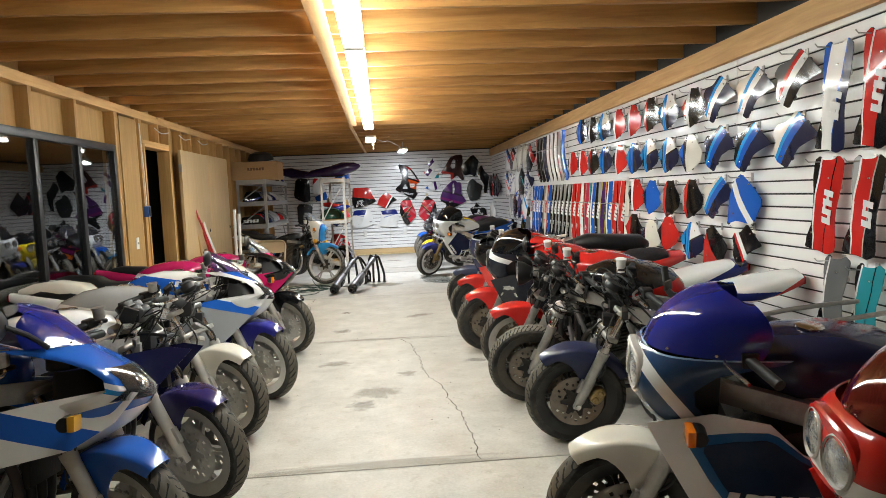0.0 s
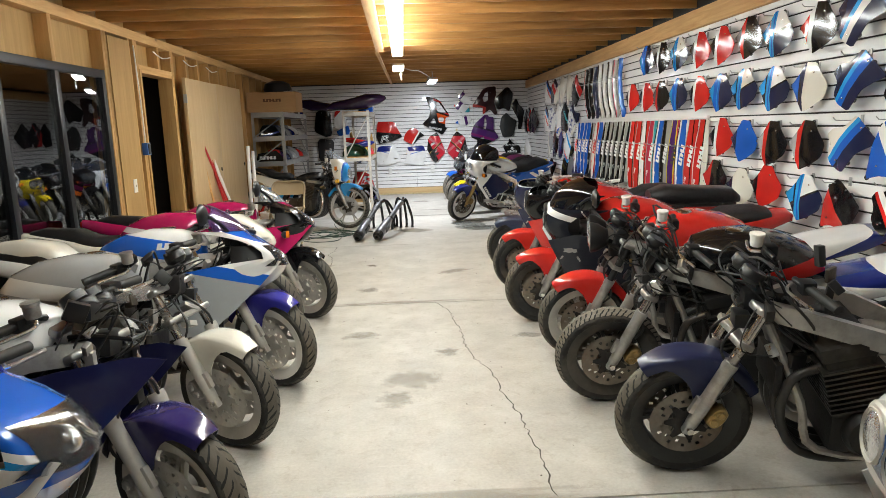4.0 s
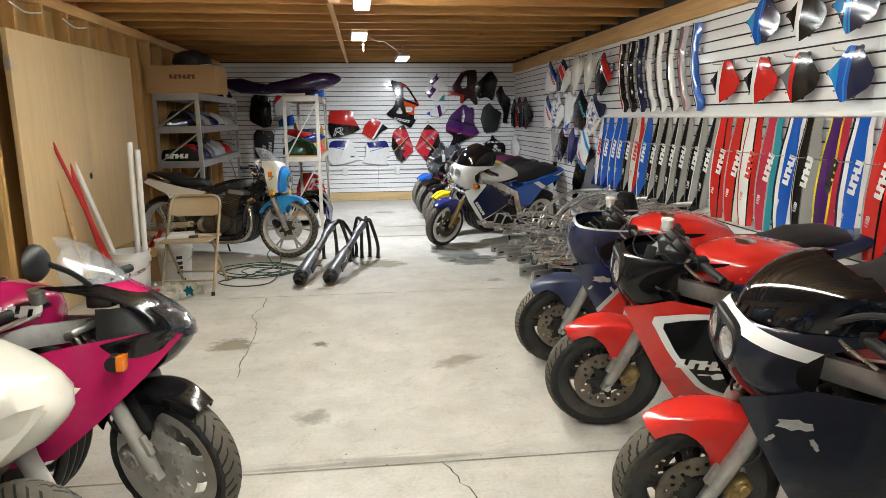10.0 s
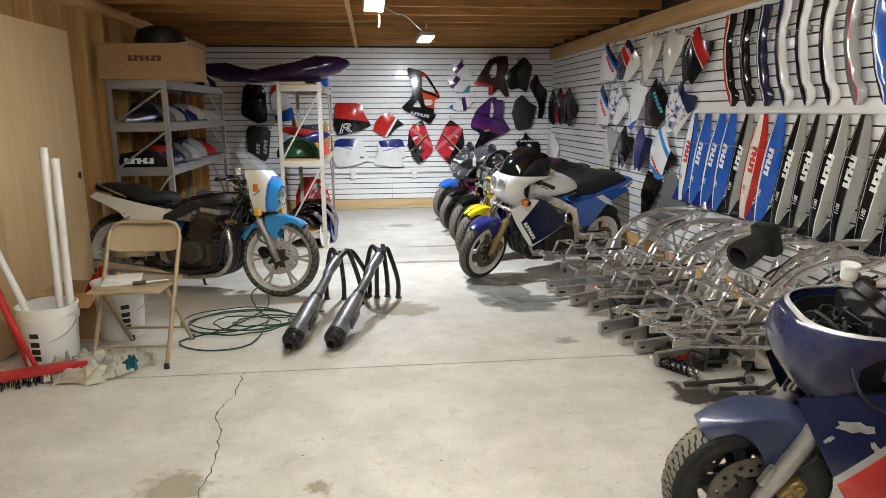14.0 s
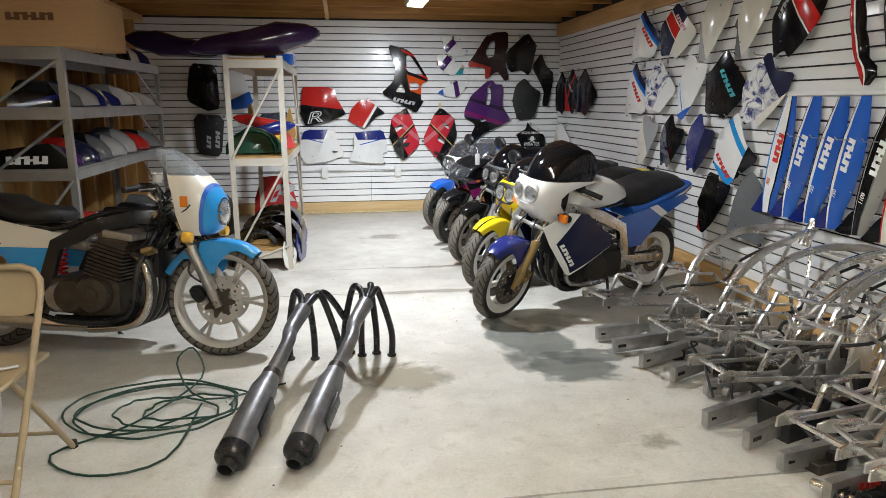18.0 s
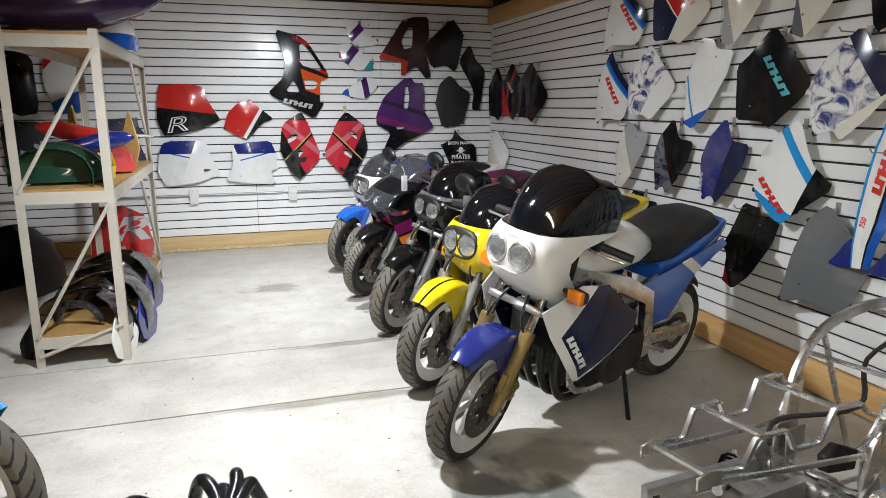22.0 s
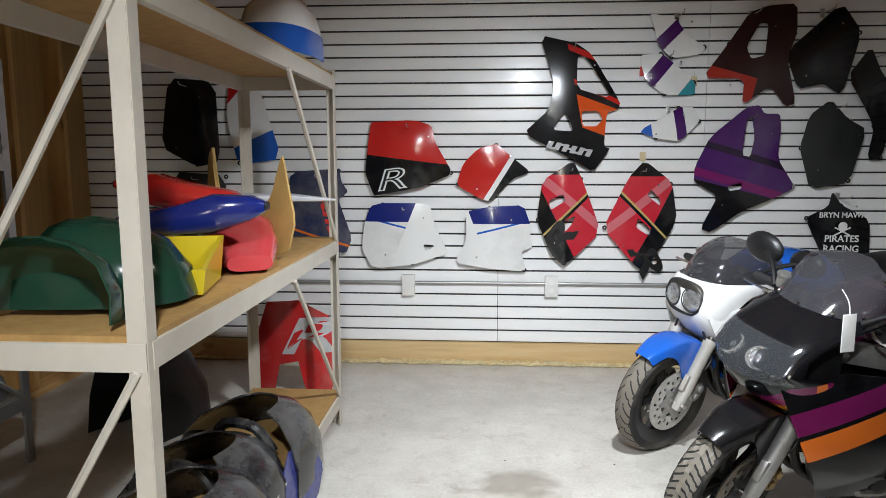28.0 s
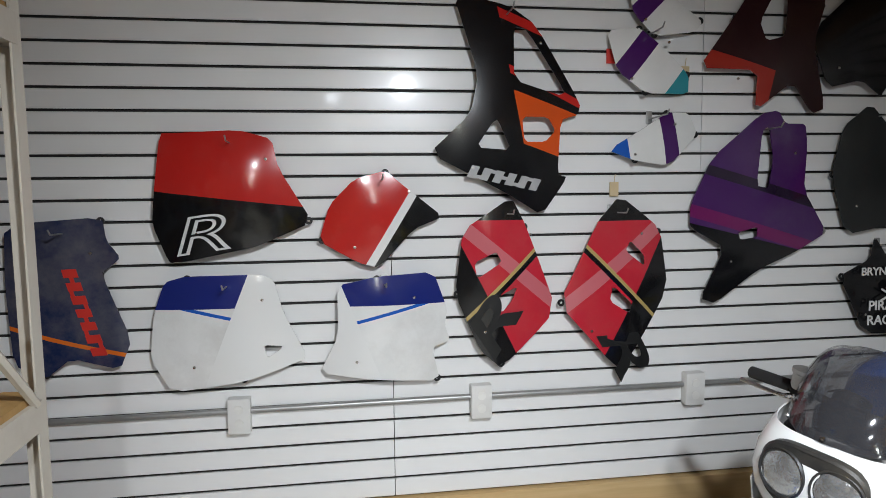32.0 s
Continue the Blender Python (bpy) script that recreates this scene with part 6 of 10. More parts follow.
motorcycle("stripped silver motorcycle with a cream front fender", (-0.855, 0.672), LH, -34, s=dict(
    fender=paint(CREAM, dust=0.4), bare=19, pale=True, cables=14, engine="engine_dirty", rim="rim_alu", tank=paint(SILVER, ((0.2, 1, 0.78, 0.86, WHITE),), dust=0.4), seat=False, tail=paint(BLACK, ((0.4, 1, 0.50, 0.56, PINK), (0.4, 1, 0.46, 0.49, YELLOW))), frame="alu_bright", style="bar", spokes=3, calmat="alu", slider="rim_alu", discmat="disc_alu"))
motorcycle("silver, blue and white sport motorcycle with a purple tinted screen", (-0.795, 1.373), LH, -34, s=dict(
    nosex=0.0, nosez=-0.04, bare=31, pale=True, cables=12, outline=LEFTSIDE, slot=(SLOT,), fairing="full", nosetype="round", lights="wide", upper=paint(WHITE, ((0.35, 1, 1.16, 1.26, BLUE),)), lower=paint((0.30, 0.31, 0.32), ((0.25, 1, 0.80, 0.87, BLUE), (0.25, 1, 0.87, 1.3, WHITE))), screen="scr_purple", fender=paint((0.02, 0.02, 0.20)), tank=paint(WHITE, ((0.2, 1, 0.84, 0.95, BLUE),)), hump=paint(CREAM), tail=paint(WHITE), mirrors=(-1,), rim="rim_white", style="bar", spokes=3, tankmark=(6, 0.038, 0.1, 0.87, "mark_white"), calmat="alu", slider="rim_alu", discmat="disc_alu"))
motorcycle("cream motorcycle with bare front fairing panel and no screen", (-0.987, 2.135), LH, -34, s=dict(
    nosex=-0.02, nosez=-0.04, pale=True, cables=14, outline=LEFTSIDE, slot=(SLOT,), fairing="full", nosetype="round", lights="none", upper=paint(CREAM), lower=paint(CREAM), bare=23, tank=paint(PINK, ((0.2, 1, 0.82, 0.86, WHITE),)), tail=paint(CREAM), rim="rim_alu", style="bar", spokes=3, calmat="alu", slider="rim_alu", discmat="disc_alu"))
motorcycle("magenta and black sport motorcycle with clear smoked screen", (-0.831, 2.693), LH, -34, s=dict(
    nosex=0.0, nosez=-0.03, outline=LEFTSIDE, slot=(SLOT,), fairing="full", nosetype="round", lights="wide", upper=paint(BLACK, ((0.35, 1, 1.18, 1.26, PINK), (0.35, 1, 1.26, 1.3, SKY))), lower=paint(PINK, ((-0.6, 1, 0.0, 0.12, PURPLE),)), screen="scr_clear", fender=paint(BLACK), tank=paint(PINK, ((0.2, 1, 0.70, 0.80, NAVY),)), tail=paint(PINK), mirrors=(-1,), blinkers="amber", rim="rim_alu", style="bar", spokes=3, tankmark=(6, 0.04, 0.1, 0.87, "mark_white"), calmat="alu", slider="rim_alu", discmat="disc_alu"))

tg = thing("price_tag", "blank white card tag hanging by a string from a handlebar", "tag", pose(0.91, 9.62, 0.89, 0, 0, 20))
part("card", bm_box(-0.022, 0.022, -0.001, 0.001, -0.10, 0.0, bevel=0.0005), mat("white_card", (0.75, 0.75, 0.73), 0.7), tg)
part("string", bm_tube([(0, 0, -0.006), (0.004, 0.01, 0.03), (0.0, 0.03, 0.06)], 0.0015, 5, smooth=3), M["mark_white"], tg)


# ---------------------------------------------------------------- fairing panels on the walls
COL = {"red": RED, "white": WHITE, "black": BLACK, "blue": BLUE, "navy": NAVY, "silver": SILVER, "cream": CREAM, "purple": PURPLE, "grey": GREY, "yellow": YELLOW, "pink": (0.45, 0.03, 0.06), "orange": ORANGE, "sky": SKY, "teal": TEAL, "indigo": DKBLUE}


def hung_panel(pts, at, turn, material, label, tilt=0.0, bulge=0.035, off=0.045, step=0.09, group="fairing panels on the slat wall", marks=(), holes=(), name="wall_fairing"):
    """Thin moulded plastic panel on a hook; pts are (u, v) metres about its middle, u to the right as seen from the room."""
    us, vs = [p[0] for p in pts], [p[1] for p in pts]
    uc, vc, hu, hv = (min(us) + max(us)) / 2, (min(vs) + max(vs)) / 2, (max(us) - min(us)) / 2, (max(vs) - min(vs)) / 2

    def fn(u, v):
        a, b = (u - uc) / max(hu, 0.01), (v - vc) / max(hv, 0.01)
        return -(off + bulge * (1 - 0.75 * a * a) * (1 - 0.35 * b * b))
    t = thing(name, label, "fairing panel", Matrix.Translation(at) @ Matrix.Rotation(radians(turn), 4, "Z"), group)
    rot = Matrix.Rotation(radians(tilt), 4, "Z")
    own = bm_panel(pts, fn, step, 0.004, holes=holes, soft=True)
    own.transform(rot)
    part("shell", own, material, t, angle=55)
    for mk in marks:
        n, size, x, z, ang, mm = mk
        lm = lettering(t, "block_mark", n, size, x, z, -1, lambda u, v: -fn(u, v), M[mm], turn=ang, label="plain block lettering")
        lm.matrix_basis = rot
    for q in range(1, len(pts), max(2, len(pts) // 3)):
        u, v = pts[q]
        cached("mount_tab", ("ptab",), lambda: bm_lathe([(0.005, -0.0015), (0.014, -0.0015), (0.014, 0.0015), (0.005, 0.0015), (0.005, -0.0015)], 12, "y"), M["plastic"] if q % 2 else M["alu"], t, "", rot @ Matrix.Translation((uc + (u - uc) * 0.95, fn(u, v) + 0.004, vc + (v - vc) * 0.95)))
    for du, dv in ((0.55, 0.7), (-0.55, -0.7), (-0.5, 0.65)):
        u, v = uc + du * hu * 0.8, vc + dv * hv * 0.8
        if abs(du) > 0.5:
            cached("screw", ("pscrew",), lambda: bm_lathe([(0, 0), (0.006, 0), (0.005, -0.003), (0, -0.004)], 8, "y"), M["chrome"], t, "", rot @ Matrix.Translation((u, fn(u, v), v)))
    return t


def hook(at, turn):
    o = cached("wall_hook", ("hook",), lambda: bm_tube([(0, 0.0, 0), (0, -0.15, 0.004), (0, -0.165, 0.02)], 0.003, 6, bm_box(-0.012, 0.012, -0.006, 0.0, -0.02, 0.03, bevel=0.002)), M["steel"], None, "", Matrix.Translation(at) @ Matrix.Rotation(radians(turn), 4, "Z"))
    tagged(o, "short steel wire hook in the slat wall groove", "hook", "slat wall hooks")


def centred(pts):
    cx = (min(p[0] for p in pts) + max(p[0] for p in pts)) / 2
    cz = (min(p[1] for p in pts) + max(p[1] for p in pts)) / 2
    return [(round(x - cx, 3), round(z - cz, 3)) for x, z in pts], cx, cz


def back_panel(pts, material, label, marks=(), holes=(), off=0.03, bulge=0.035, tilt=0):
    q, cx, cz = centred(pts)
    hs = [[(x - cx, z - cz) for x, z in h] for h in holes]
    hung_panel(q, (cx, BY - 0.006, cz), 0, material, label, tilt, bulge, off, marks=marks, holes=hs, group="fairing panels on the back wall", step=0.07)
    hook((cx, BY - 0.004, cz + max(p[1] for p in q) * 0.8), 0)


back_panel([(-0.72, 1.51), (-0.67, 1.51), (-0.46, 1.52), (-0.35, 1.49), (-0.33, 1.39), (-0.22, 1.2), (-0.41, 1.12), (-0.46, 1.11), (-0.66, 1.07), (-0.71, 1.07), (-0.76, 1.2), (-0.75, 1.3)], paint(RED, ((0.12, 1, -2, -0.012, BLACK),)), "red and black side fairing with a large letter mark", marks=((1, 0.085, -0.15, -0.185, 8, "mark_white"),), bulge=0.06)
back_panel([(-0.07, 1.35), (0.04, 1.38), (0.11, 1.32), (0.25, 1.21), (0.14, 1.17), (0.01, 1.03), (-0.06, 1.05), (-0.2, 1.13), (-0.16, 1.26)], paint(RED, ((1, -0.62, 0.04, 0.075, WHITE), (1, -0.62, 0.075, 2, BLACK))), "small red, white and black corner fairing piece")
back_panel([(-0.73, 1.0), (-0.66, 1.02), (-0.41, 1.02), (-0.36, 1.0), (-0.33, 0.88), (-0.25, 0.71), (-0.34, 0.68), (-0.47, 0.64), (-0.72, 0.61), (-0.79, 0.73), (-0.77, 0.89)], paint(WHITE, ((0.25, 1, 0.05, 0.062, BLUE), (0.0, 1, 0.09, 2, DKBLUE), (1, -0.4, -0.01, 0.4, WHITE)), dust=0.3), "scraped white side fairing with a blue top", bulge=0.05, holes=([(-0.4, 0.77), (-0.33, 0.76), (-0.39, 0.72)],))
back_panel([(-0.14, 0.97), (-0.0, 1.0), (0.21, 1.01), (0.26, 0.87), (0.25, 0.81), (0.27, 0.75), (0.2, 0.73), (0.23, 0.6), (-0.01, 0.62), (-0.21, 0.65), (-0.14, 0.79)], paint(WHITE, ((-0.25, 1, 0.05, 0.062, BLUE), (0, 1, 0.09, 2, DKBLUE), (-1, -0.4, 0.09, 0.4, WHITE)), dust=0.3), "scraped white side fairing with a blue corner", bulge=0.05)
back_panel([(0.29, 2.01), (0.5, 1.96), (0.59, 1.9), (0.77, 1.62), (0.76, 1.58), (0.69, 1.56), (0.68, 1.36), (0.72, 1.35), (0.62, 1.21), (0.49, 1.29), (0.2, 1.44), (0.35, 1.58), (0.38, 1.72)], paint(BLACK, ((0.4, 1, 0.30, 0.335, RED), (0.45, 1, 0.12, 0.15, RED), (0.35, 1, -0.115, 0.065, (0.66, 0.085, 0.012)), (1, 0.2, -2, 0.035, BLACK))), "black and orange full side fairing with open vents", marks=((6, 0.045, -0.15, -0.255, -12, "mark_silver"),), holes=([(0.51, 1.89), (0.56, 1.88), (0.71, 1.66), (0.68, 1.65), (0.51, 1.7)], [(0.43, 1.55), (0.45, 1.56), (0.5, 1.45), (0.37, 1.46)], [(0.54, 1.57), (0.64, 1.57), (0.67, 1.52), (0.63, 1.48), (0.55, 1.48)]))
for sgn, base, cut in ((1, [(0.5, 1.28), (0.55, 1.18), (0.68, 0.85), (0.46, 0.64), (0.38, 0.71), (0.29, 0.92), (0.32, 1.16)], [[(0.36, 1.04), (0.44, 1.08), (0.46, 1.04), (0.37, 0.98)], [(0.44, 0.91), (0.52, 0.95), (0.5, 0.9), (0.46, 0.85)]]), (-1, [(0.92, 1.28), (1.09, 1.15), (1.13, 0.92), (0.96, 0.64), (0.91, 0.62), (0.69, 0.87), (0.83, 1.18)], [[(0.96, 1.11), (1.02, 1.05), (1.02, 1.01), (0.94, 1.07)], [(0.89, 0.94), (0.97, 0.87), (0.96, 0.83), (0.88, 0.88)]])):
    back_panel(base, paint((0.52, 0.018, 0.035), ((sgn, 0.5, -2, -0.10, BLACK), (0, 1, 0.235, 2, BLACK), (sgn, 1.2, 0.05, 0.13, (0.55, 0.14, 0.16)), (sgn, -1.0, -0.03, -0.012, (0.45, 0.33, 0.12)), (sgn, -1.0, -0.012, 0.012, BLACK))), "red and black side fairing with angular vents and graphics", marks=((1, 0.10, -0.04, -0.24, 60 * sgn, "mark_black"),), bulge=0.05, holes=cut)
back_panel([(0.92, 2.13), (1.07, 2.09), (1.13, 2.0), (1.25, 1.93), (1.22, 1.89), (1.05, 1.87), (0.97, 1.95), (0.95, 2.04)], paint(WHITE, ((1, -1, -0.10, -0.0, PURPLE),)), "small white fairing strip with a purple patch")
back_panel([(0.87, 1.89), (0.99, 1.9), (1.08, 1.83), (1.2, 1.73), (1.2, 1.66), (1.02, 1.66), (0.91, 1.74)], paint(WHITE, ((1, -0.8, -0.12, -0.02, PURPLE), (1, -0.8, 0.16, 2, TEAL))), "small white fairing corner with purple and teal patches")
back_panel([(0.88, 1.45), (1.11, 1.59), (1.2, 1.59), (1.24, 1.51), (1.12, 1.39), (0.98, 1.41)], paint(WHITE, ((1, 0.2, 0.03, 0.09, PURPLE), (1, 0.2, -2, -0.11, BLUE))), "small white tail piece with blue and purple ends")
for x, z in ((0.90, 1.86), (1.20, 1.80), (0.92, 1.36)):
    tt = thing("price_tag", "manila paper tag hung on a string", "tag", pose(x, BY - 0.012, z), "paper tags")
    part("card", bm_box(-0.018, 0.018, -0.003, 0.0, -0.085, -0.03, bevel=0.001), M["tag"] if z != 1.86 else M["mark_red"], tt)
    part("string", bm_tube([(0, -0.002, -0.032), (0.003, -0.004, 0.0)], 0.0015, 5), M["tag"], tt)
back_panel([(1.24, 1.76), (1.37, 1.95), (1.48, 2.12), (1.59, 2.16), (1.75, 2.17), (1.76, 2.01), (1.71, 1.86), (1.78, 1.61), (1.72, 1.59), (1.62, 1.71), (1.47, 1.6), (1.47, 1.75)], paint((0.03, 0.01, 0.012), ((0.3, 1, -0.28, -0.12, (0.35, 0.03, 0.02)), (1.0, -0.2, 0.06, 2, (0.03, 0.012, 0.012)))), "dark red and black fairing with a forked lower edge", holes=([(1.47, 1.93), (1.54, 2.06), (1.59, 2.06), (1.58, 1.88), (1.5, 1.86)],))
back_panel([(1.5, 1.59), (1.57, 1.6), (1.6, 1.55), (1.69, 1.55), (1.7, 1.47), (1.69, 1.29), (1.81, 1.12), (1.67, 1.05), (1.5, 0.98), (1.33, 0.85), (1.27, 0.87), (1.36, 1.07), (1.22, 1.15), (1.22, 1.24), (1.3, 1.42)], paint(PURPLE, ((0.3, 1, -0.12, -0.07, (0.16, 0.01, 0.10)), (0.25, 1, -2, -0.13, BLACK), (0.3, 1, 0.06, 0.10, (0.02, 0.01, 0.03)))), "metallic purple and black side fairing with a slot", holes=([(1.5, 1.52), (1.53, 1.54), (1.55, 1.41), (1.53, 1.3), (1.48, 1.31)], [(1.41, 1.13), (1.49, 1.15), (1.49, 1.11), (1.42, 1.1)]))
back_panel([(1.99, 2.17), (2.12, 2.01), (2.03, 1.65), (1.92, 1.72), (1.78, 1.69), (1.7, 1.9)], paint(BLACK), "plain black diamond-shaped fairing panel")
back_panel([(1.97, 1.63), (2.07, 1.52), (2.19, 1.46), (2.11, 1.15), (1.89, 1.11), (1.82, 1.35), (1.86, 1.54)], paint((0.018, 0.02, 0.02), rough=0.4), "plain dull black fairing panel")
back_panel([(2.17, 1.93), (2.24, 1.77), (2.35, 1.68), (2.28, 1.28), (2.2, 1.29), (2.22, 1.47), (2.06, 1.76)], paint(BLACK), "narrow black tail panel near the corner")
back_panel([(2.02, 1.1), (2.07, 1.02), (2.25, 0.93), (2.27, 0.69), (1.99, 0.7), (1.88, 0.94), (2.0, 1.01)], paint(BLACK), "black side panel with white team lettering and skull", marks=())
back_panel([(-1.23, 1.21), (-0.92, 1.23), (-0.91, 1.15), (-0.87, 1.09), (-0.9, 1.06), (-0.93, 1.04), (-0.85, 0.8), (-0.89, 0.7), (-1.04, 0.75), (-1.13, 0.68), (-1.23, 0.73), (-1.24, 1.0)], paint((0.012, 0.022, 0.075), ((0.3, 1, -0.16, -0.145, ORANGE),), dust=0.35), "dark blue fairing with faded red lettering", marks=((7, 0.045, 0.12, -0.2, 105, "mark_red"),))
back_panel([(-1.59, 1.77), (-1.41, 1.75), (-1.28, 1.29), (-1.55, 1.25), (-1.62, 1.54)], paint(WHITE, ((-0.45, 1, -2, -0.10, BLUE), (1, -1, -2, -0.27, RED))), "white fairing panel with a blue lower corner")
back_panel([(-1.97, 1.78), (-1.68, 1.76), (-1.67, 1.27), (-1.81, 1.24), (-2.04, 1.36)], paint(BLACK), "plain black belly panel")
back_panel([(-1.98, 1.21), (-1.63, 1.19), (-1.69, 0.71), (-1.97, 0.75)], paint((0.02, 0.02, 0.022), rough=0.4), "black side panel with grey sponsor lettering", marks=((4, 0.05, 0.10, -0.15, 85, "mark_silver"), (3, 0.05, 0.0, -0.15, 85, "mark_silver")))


skull = [o for o in scene.objects if o.get("label", "").startswith("black side panel with white team")][0]
text_on(skull, "PIRATES", 0.055, (0.0, -0.085, -0.075), M["mark_white"])
text_on(skull, "RACING", 0.055, (0.0, -0.085, -0.135), M["mark_white"])
text_on(skull, "BRYN MAWR", 0.045, (-0.005, -0.085, 0.065), M["mark_white"])
sk = bm_lathe([(0, 0), (0.024, 0), (0.026, -0.004), (0, -0.006)], 16, "y")
bm_box(-0.014, 0.014, -0.005, 0.0, -0.036, -0.015, sk, 0.003)
bm_box(-0.05, 0.05, -0.003, 0.0, -0.004, 0.004, sk, mtx=Matrix.Translation((0, 0, -0.03)) @ Matrix.Rotation(radians(28), 4, "Y"))
bm_box(-0.05, 0.05, -0.003, 0.0, -0.004, 0.004, sk, mtx=Matrix.Translation((0, 0, -0.03)) @ Matrix.Rotation(radians(-28), 4, "Y"))
o = part("skull_emblem", sk, M["mark_white"], skull, "white skull and crossbones shape")
o.location = (0, -0.085, 0.0)

# conduit with outlets on the back wall
cd = thing("conduit", "thin steel conduit with white outlets along the wall", "conduit")
part("pipe", bm_tube([(-2.3, BY - 0.022, 0.515), (0.4, BY - 0.022, 0.52), (2.2, BY - 0.022, 0.52)], 0.011, 10), M["steel"], cd)
for x in (-0.5, 0.39, 1.26):
    ob = part("outlet", bm_box(x - 0.04, x + 0.04, BY - 0.05, BY - 0.006, 0.44, 0.57, bevel=0.006), M["white_plastic"], cd, "white double socket")
    for z in (0.48, 0.53):
        part("socket", bm_lathe([(0, 0), (0.016, 0), (0.016, -0.003), (0, -0.003)], 14, "y", mtx=pose(x, BY - 0.05, z)), M["rim_white"], ob)
fb = bmesh.new()
rng = random.Random(4)
for k in range(90):
    x = -2.3 + k * 0.052
    bm_lathe([(0, -0.012), (0.016, -0.006), (0.02, 0.004), (0.0, 0.014)], 7, "z", fb, Matrix.Translation((x, BY - 0.033, 0.012 + rng.uniform(-0.004, 0.004))) @ Matrix.Diagonal((1.6 + rng.random(), 0.8 + rng.random() * 0.7, 0.7 + rng.random() * 0.5, 1)))
fo = part("foam_bead", fb, M["foam"], wall_back, "lumpy yellow expanding foam along the floor")
tagged(fo, kind="stuff")

SHAPES = {
    "cover": [(-0.02, 0.5), (0.26, 0.47), (0.38, 0.28), (0.54, 0.02), (0.47, -0.24), (0.2, -0.40), (-0.10, -0.5), (-0.17, -0.36), (-0.32, -0.10), (-0.56, 0.06), (-0.34, 0.14), (-0.14, 0.30)],
    "quad": [(0.10, 0.5), (0.32, 0.26), (0.5, 0.02), (0.34, -0.06), (0.16, -0.16), (0.02, -0.34), (-0.12, -0.5), (-0.36, -0.36), (-0.46, -0.2), (-0.36, 0.0), (-0.5, 0.16), (-0.34, 0.28), (-0.08, 0.30)],
    "long": [(-0.16, 0.47), (-0.06, 0.5), (0.04, 0.46), (0.24, 0.46), (0.34, 0.5), (0.44, 0.44), (0.40, 0.2), (0.30, -0.1), (0.28, -0.46), (0.12, -0.5), (-0.08, -0.46), (-0.5, -0.44), (-0.46, -0.34), (-0.20, -0.18), (-0.14, 0.1), (-0.18, 0.3)],
    "pent": [(-0.05, 0.5), (0.12, 0.30), (0.5, -0.06), (0.32, -0.46), (-0.2, -0.42), (-0.44, -0.5), (-0.5, -0.42), (-0.36, 0.1)],
    "slim": [(-0.12, 0.5), (0.14, 0.46), (0.22, 0.36), (0.5, 0.34), (0.42, 0.08), (0.12, -0.3), (-0.2, -0.5), (-0.42, -0.44), (-0.36, -0.1), (-0.5, -0.04), (-0.28, 0.2)],
    "diamond": [(0, 0.5), (0.28, 0.22), (0.5, -0.05), (0.42, -0.2), (0.06, -0.5), (-0.08, -0.43), (-0.45, -0.42), (-0.47, -0.2), (-0.5, 0.12), (-0.28, 0.24)],
    "fork": [(0.05, 0.5), (0.2, 0.24), (0.5, 0.2), (0.42, -0.05), (0.2, -0.3), (-0.06, -0.5), (-0.14, -0.40), (-0.38, -0.46), (-0.5, 0.0), (-0.3, 0.25)],
    "kite": [(0.05, 0.5), (0.25, 0.1), (0.5, -0.1), (0.12, -0.36), (-0.08, -0.5), (-0.5, -0.2), (-0.42, 0.15), (-0.12, 0.42)],
    "leaf": [(0.0, 0.5), (0.34, 0.2), (0.5, -0.05), (0.28, -0.5), (-0.14, -0.42), (-0.5, -0.5), (-0.36, 0.0), (-0.2, 0.34)],
}


def along_wall(y):
    """Chalk line reading along the long wall to metres."""
    return y - 0.17 * max(0, min(1.05, (7.8 - y) / 7.5))


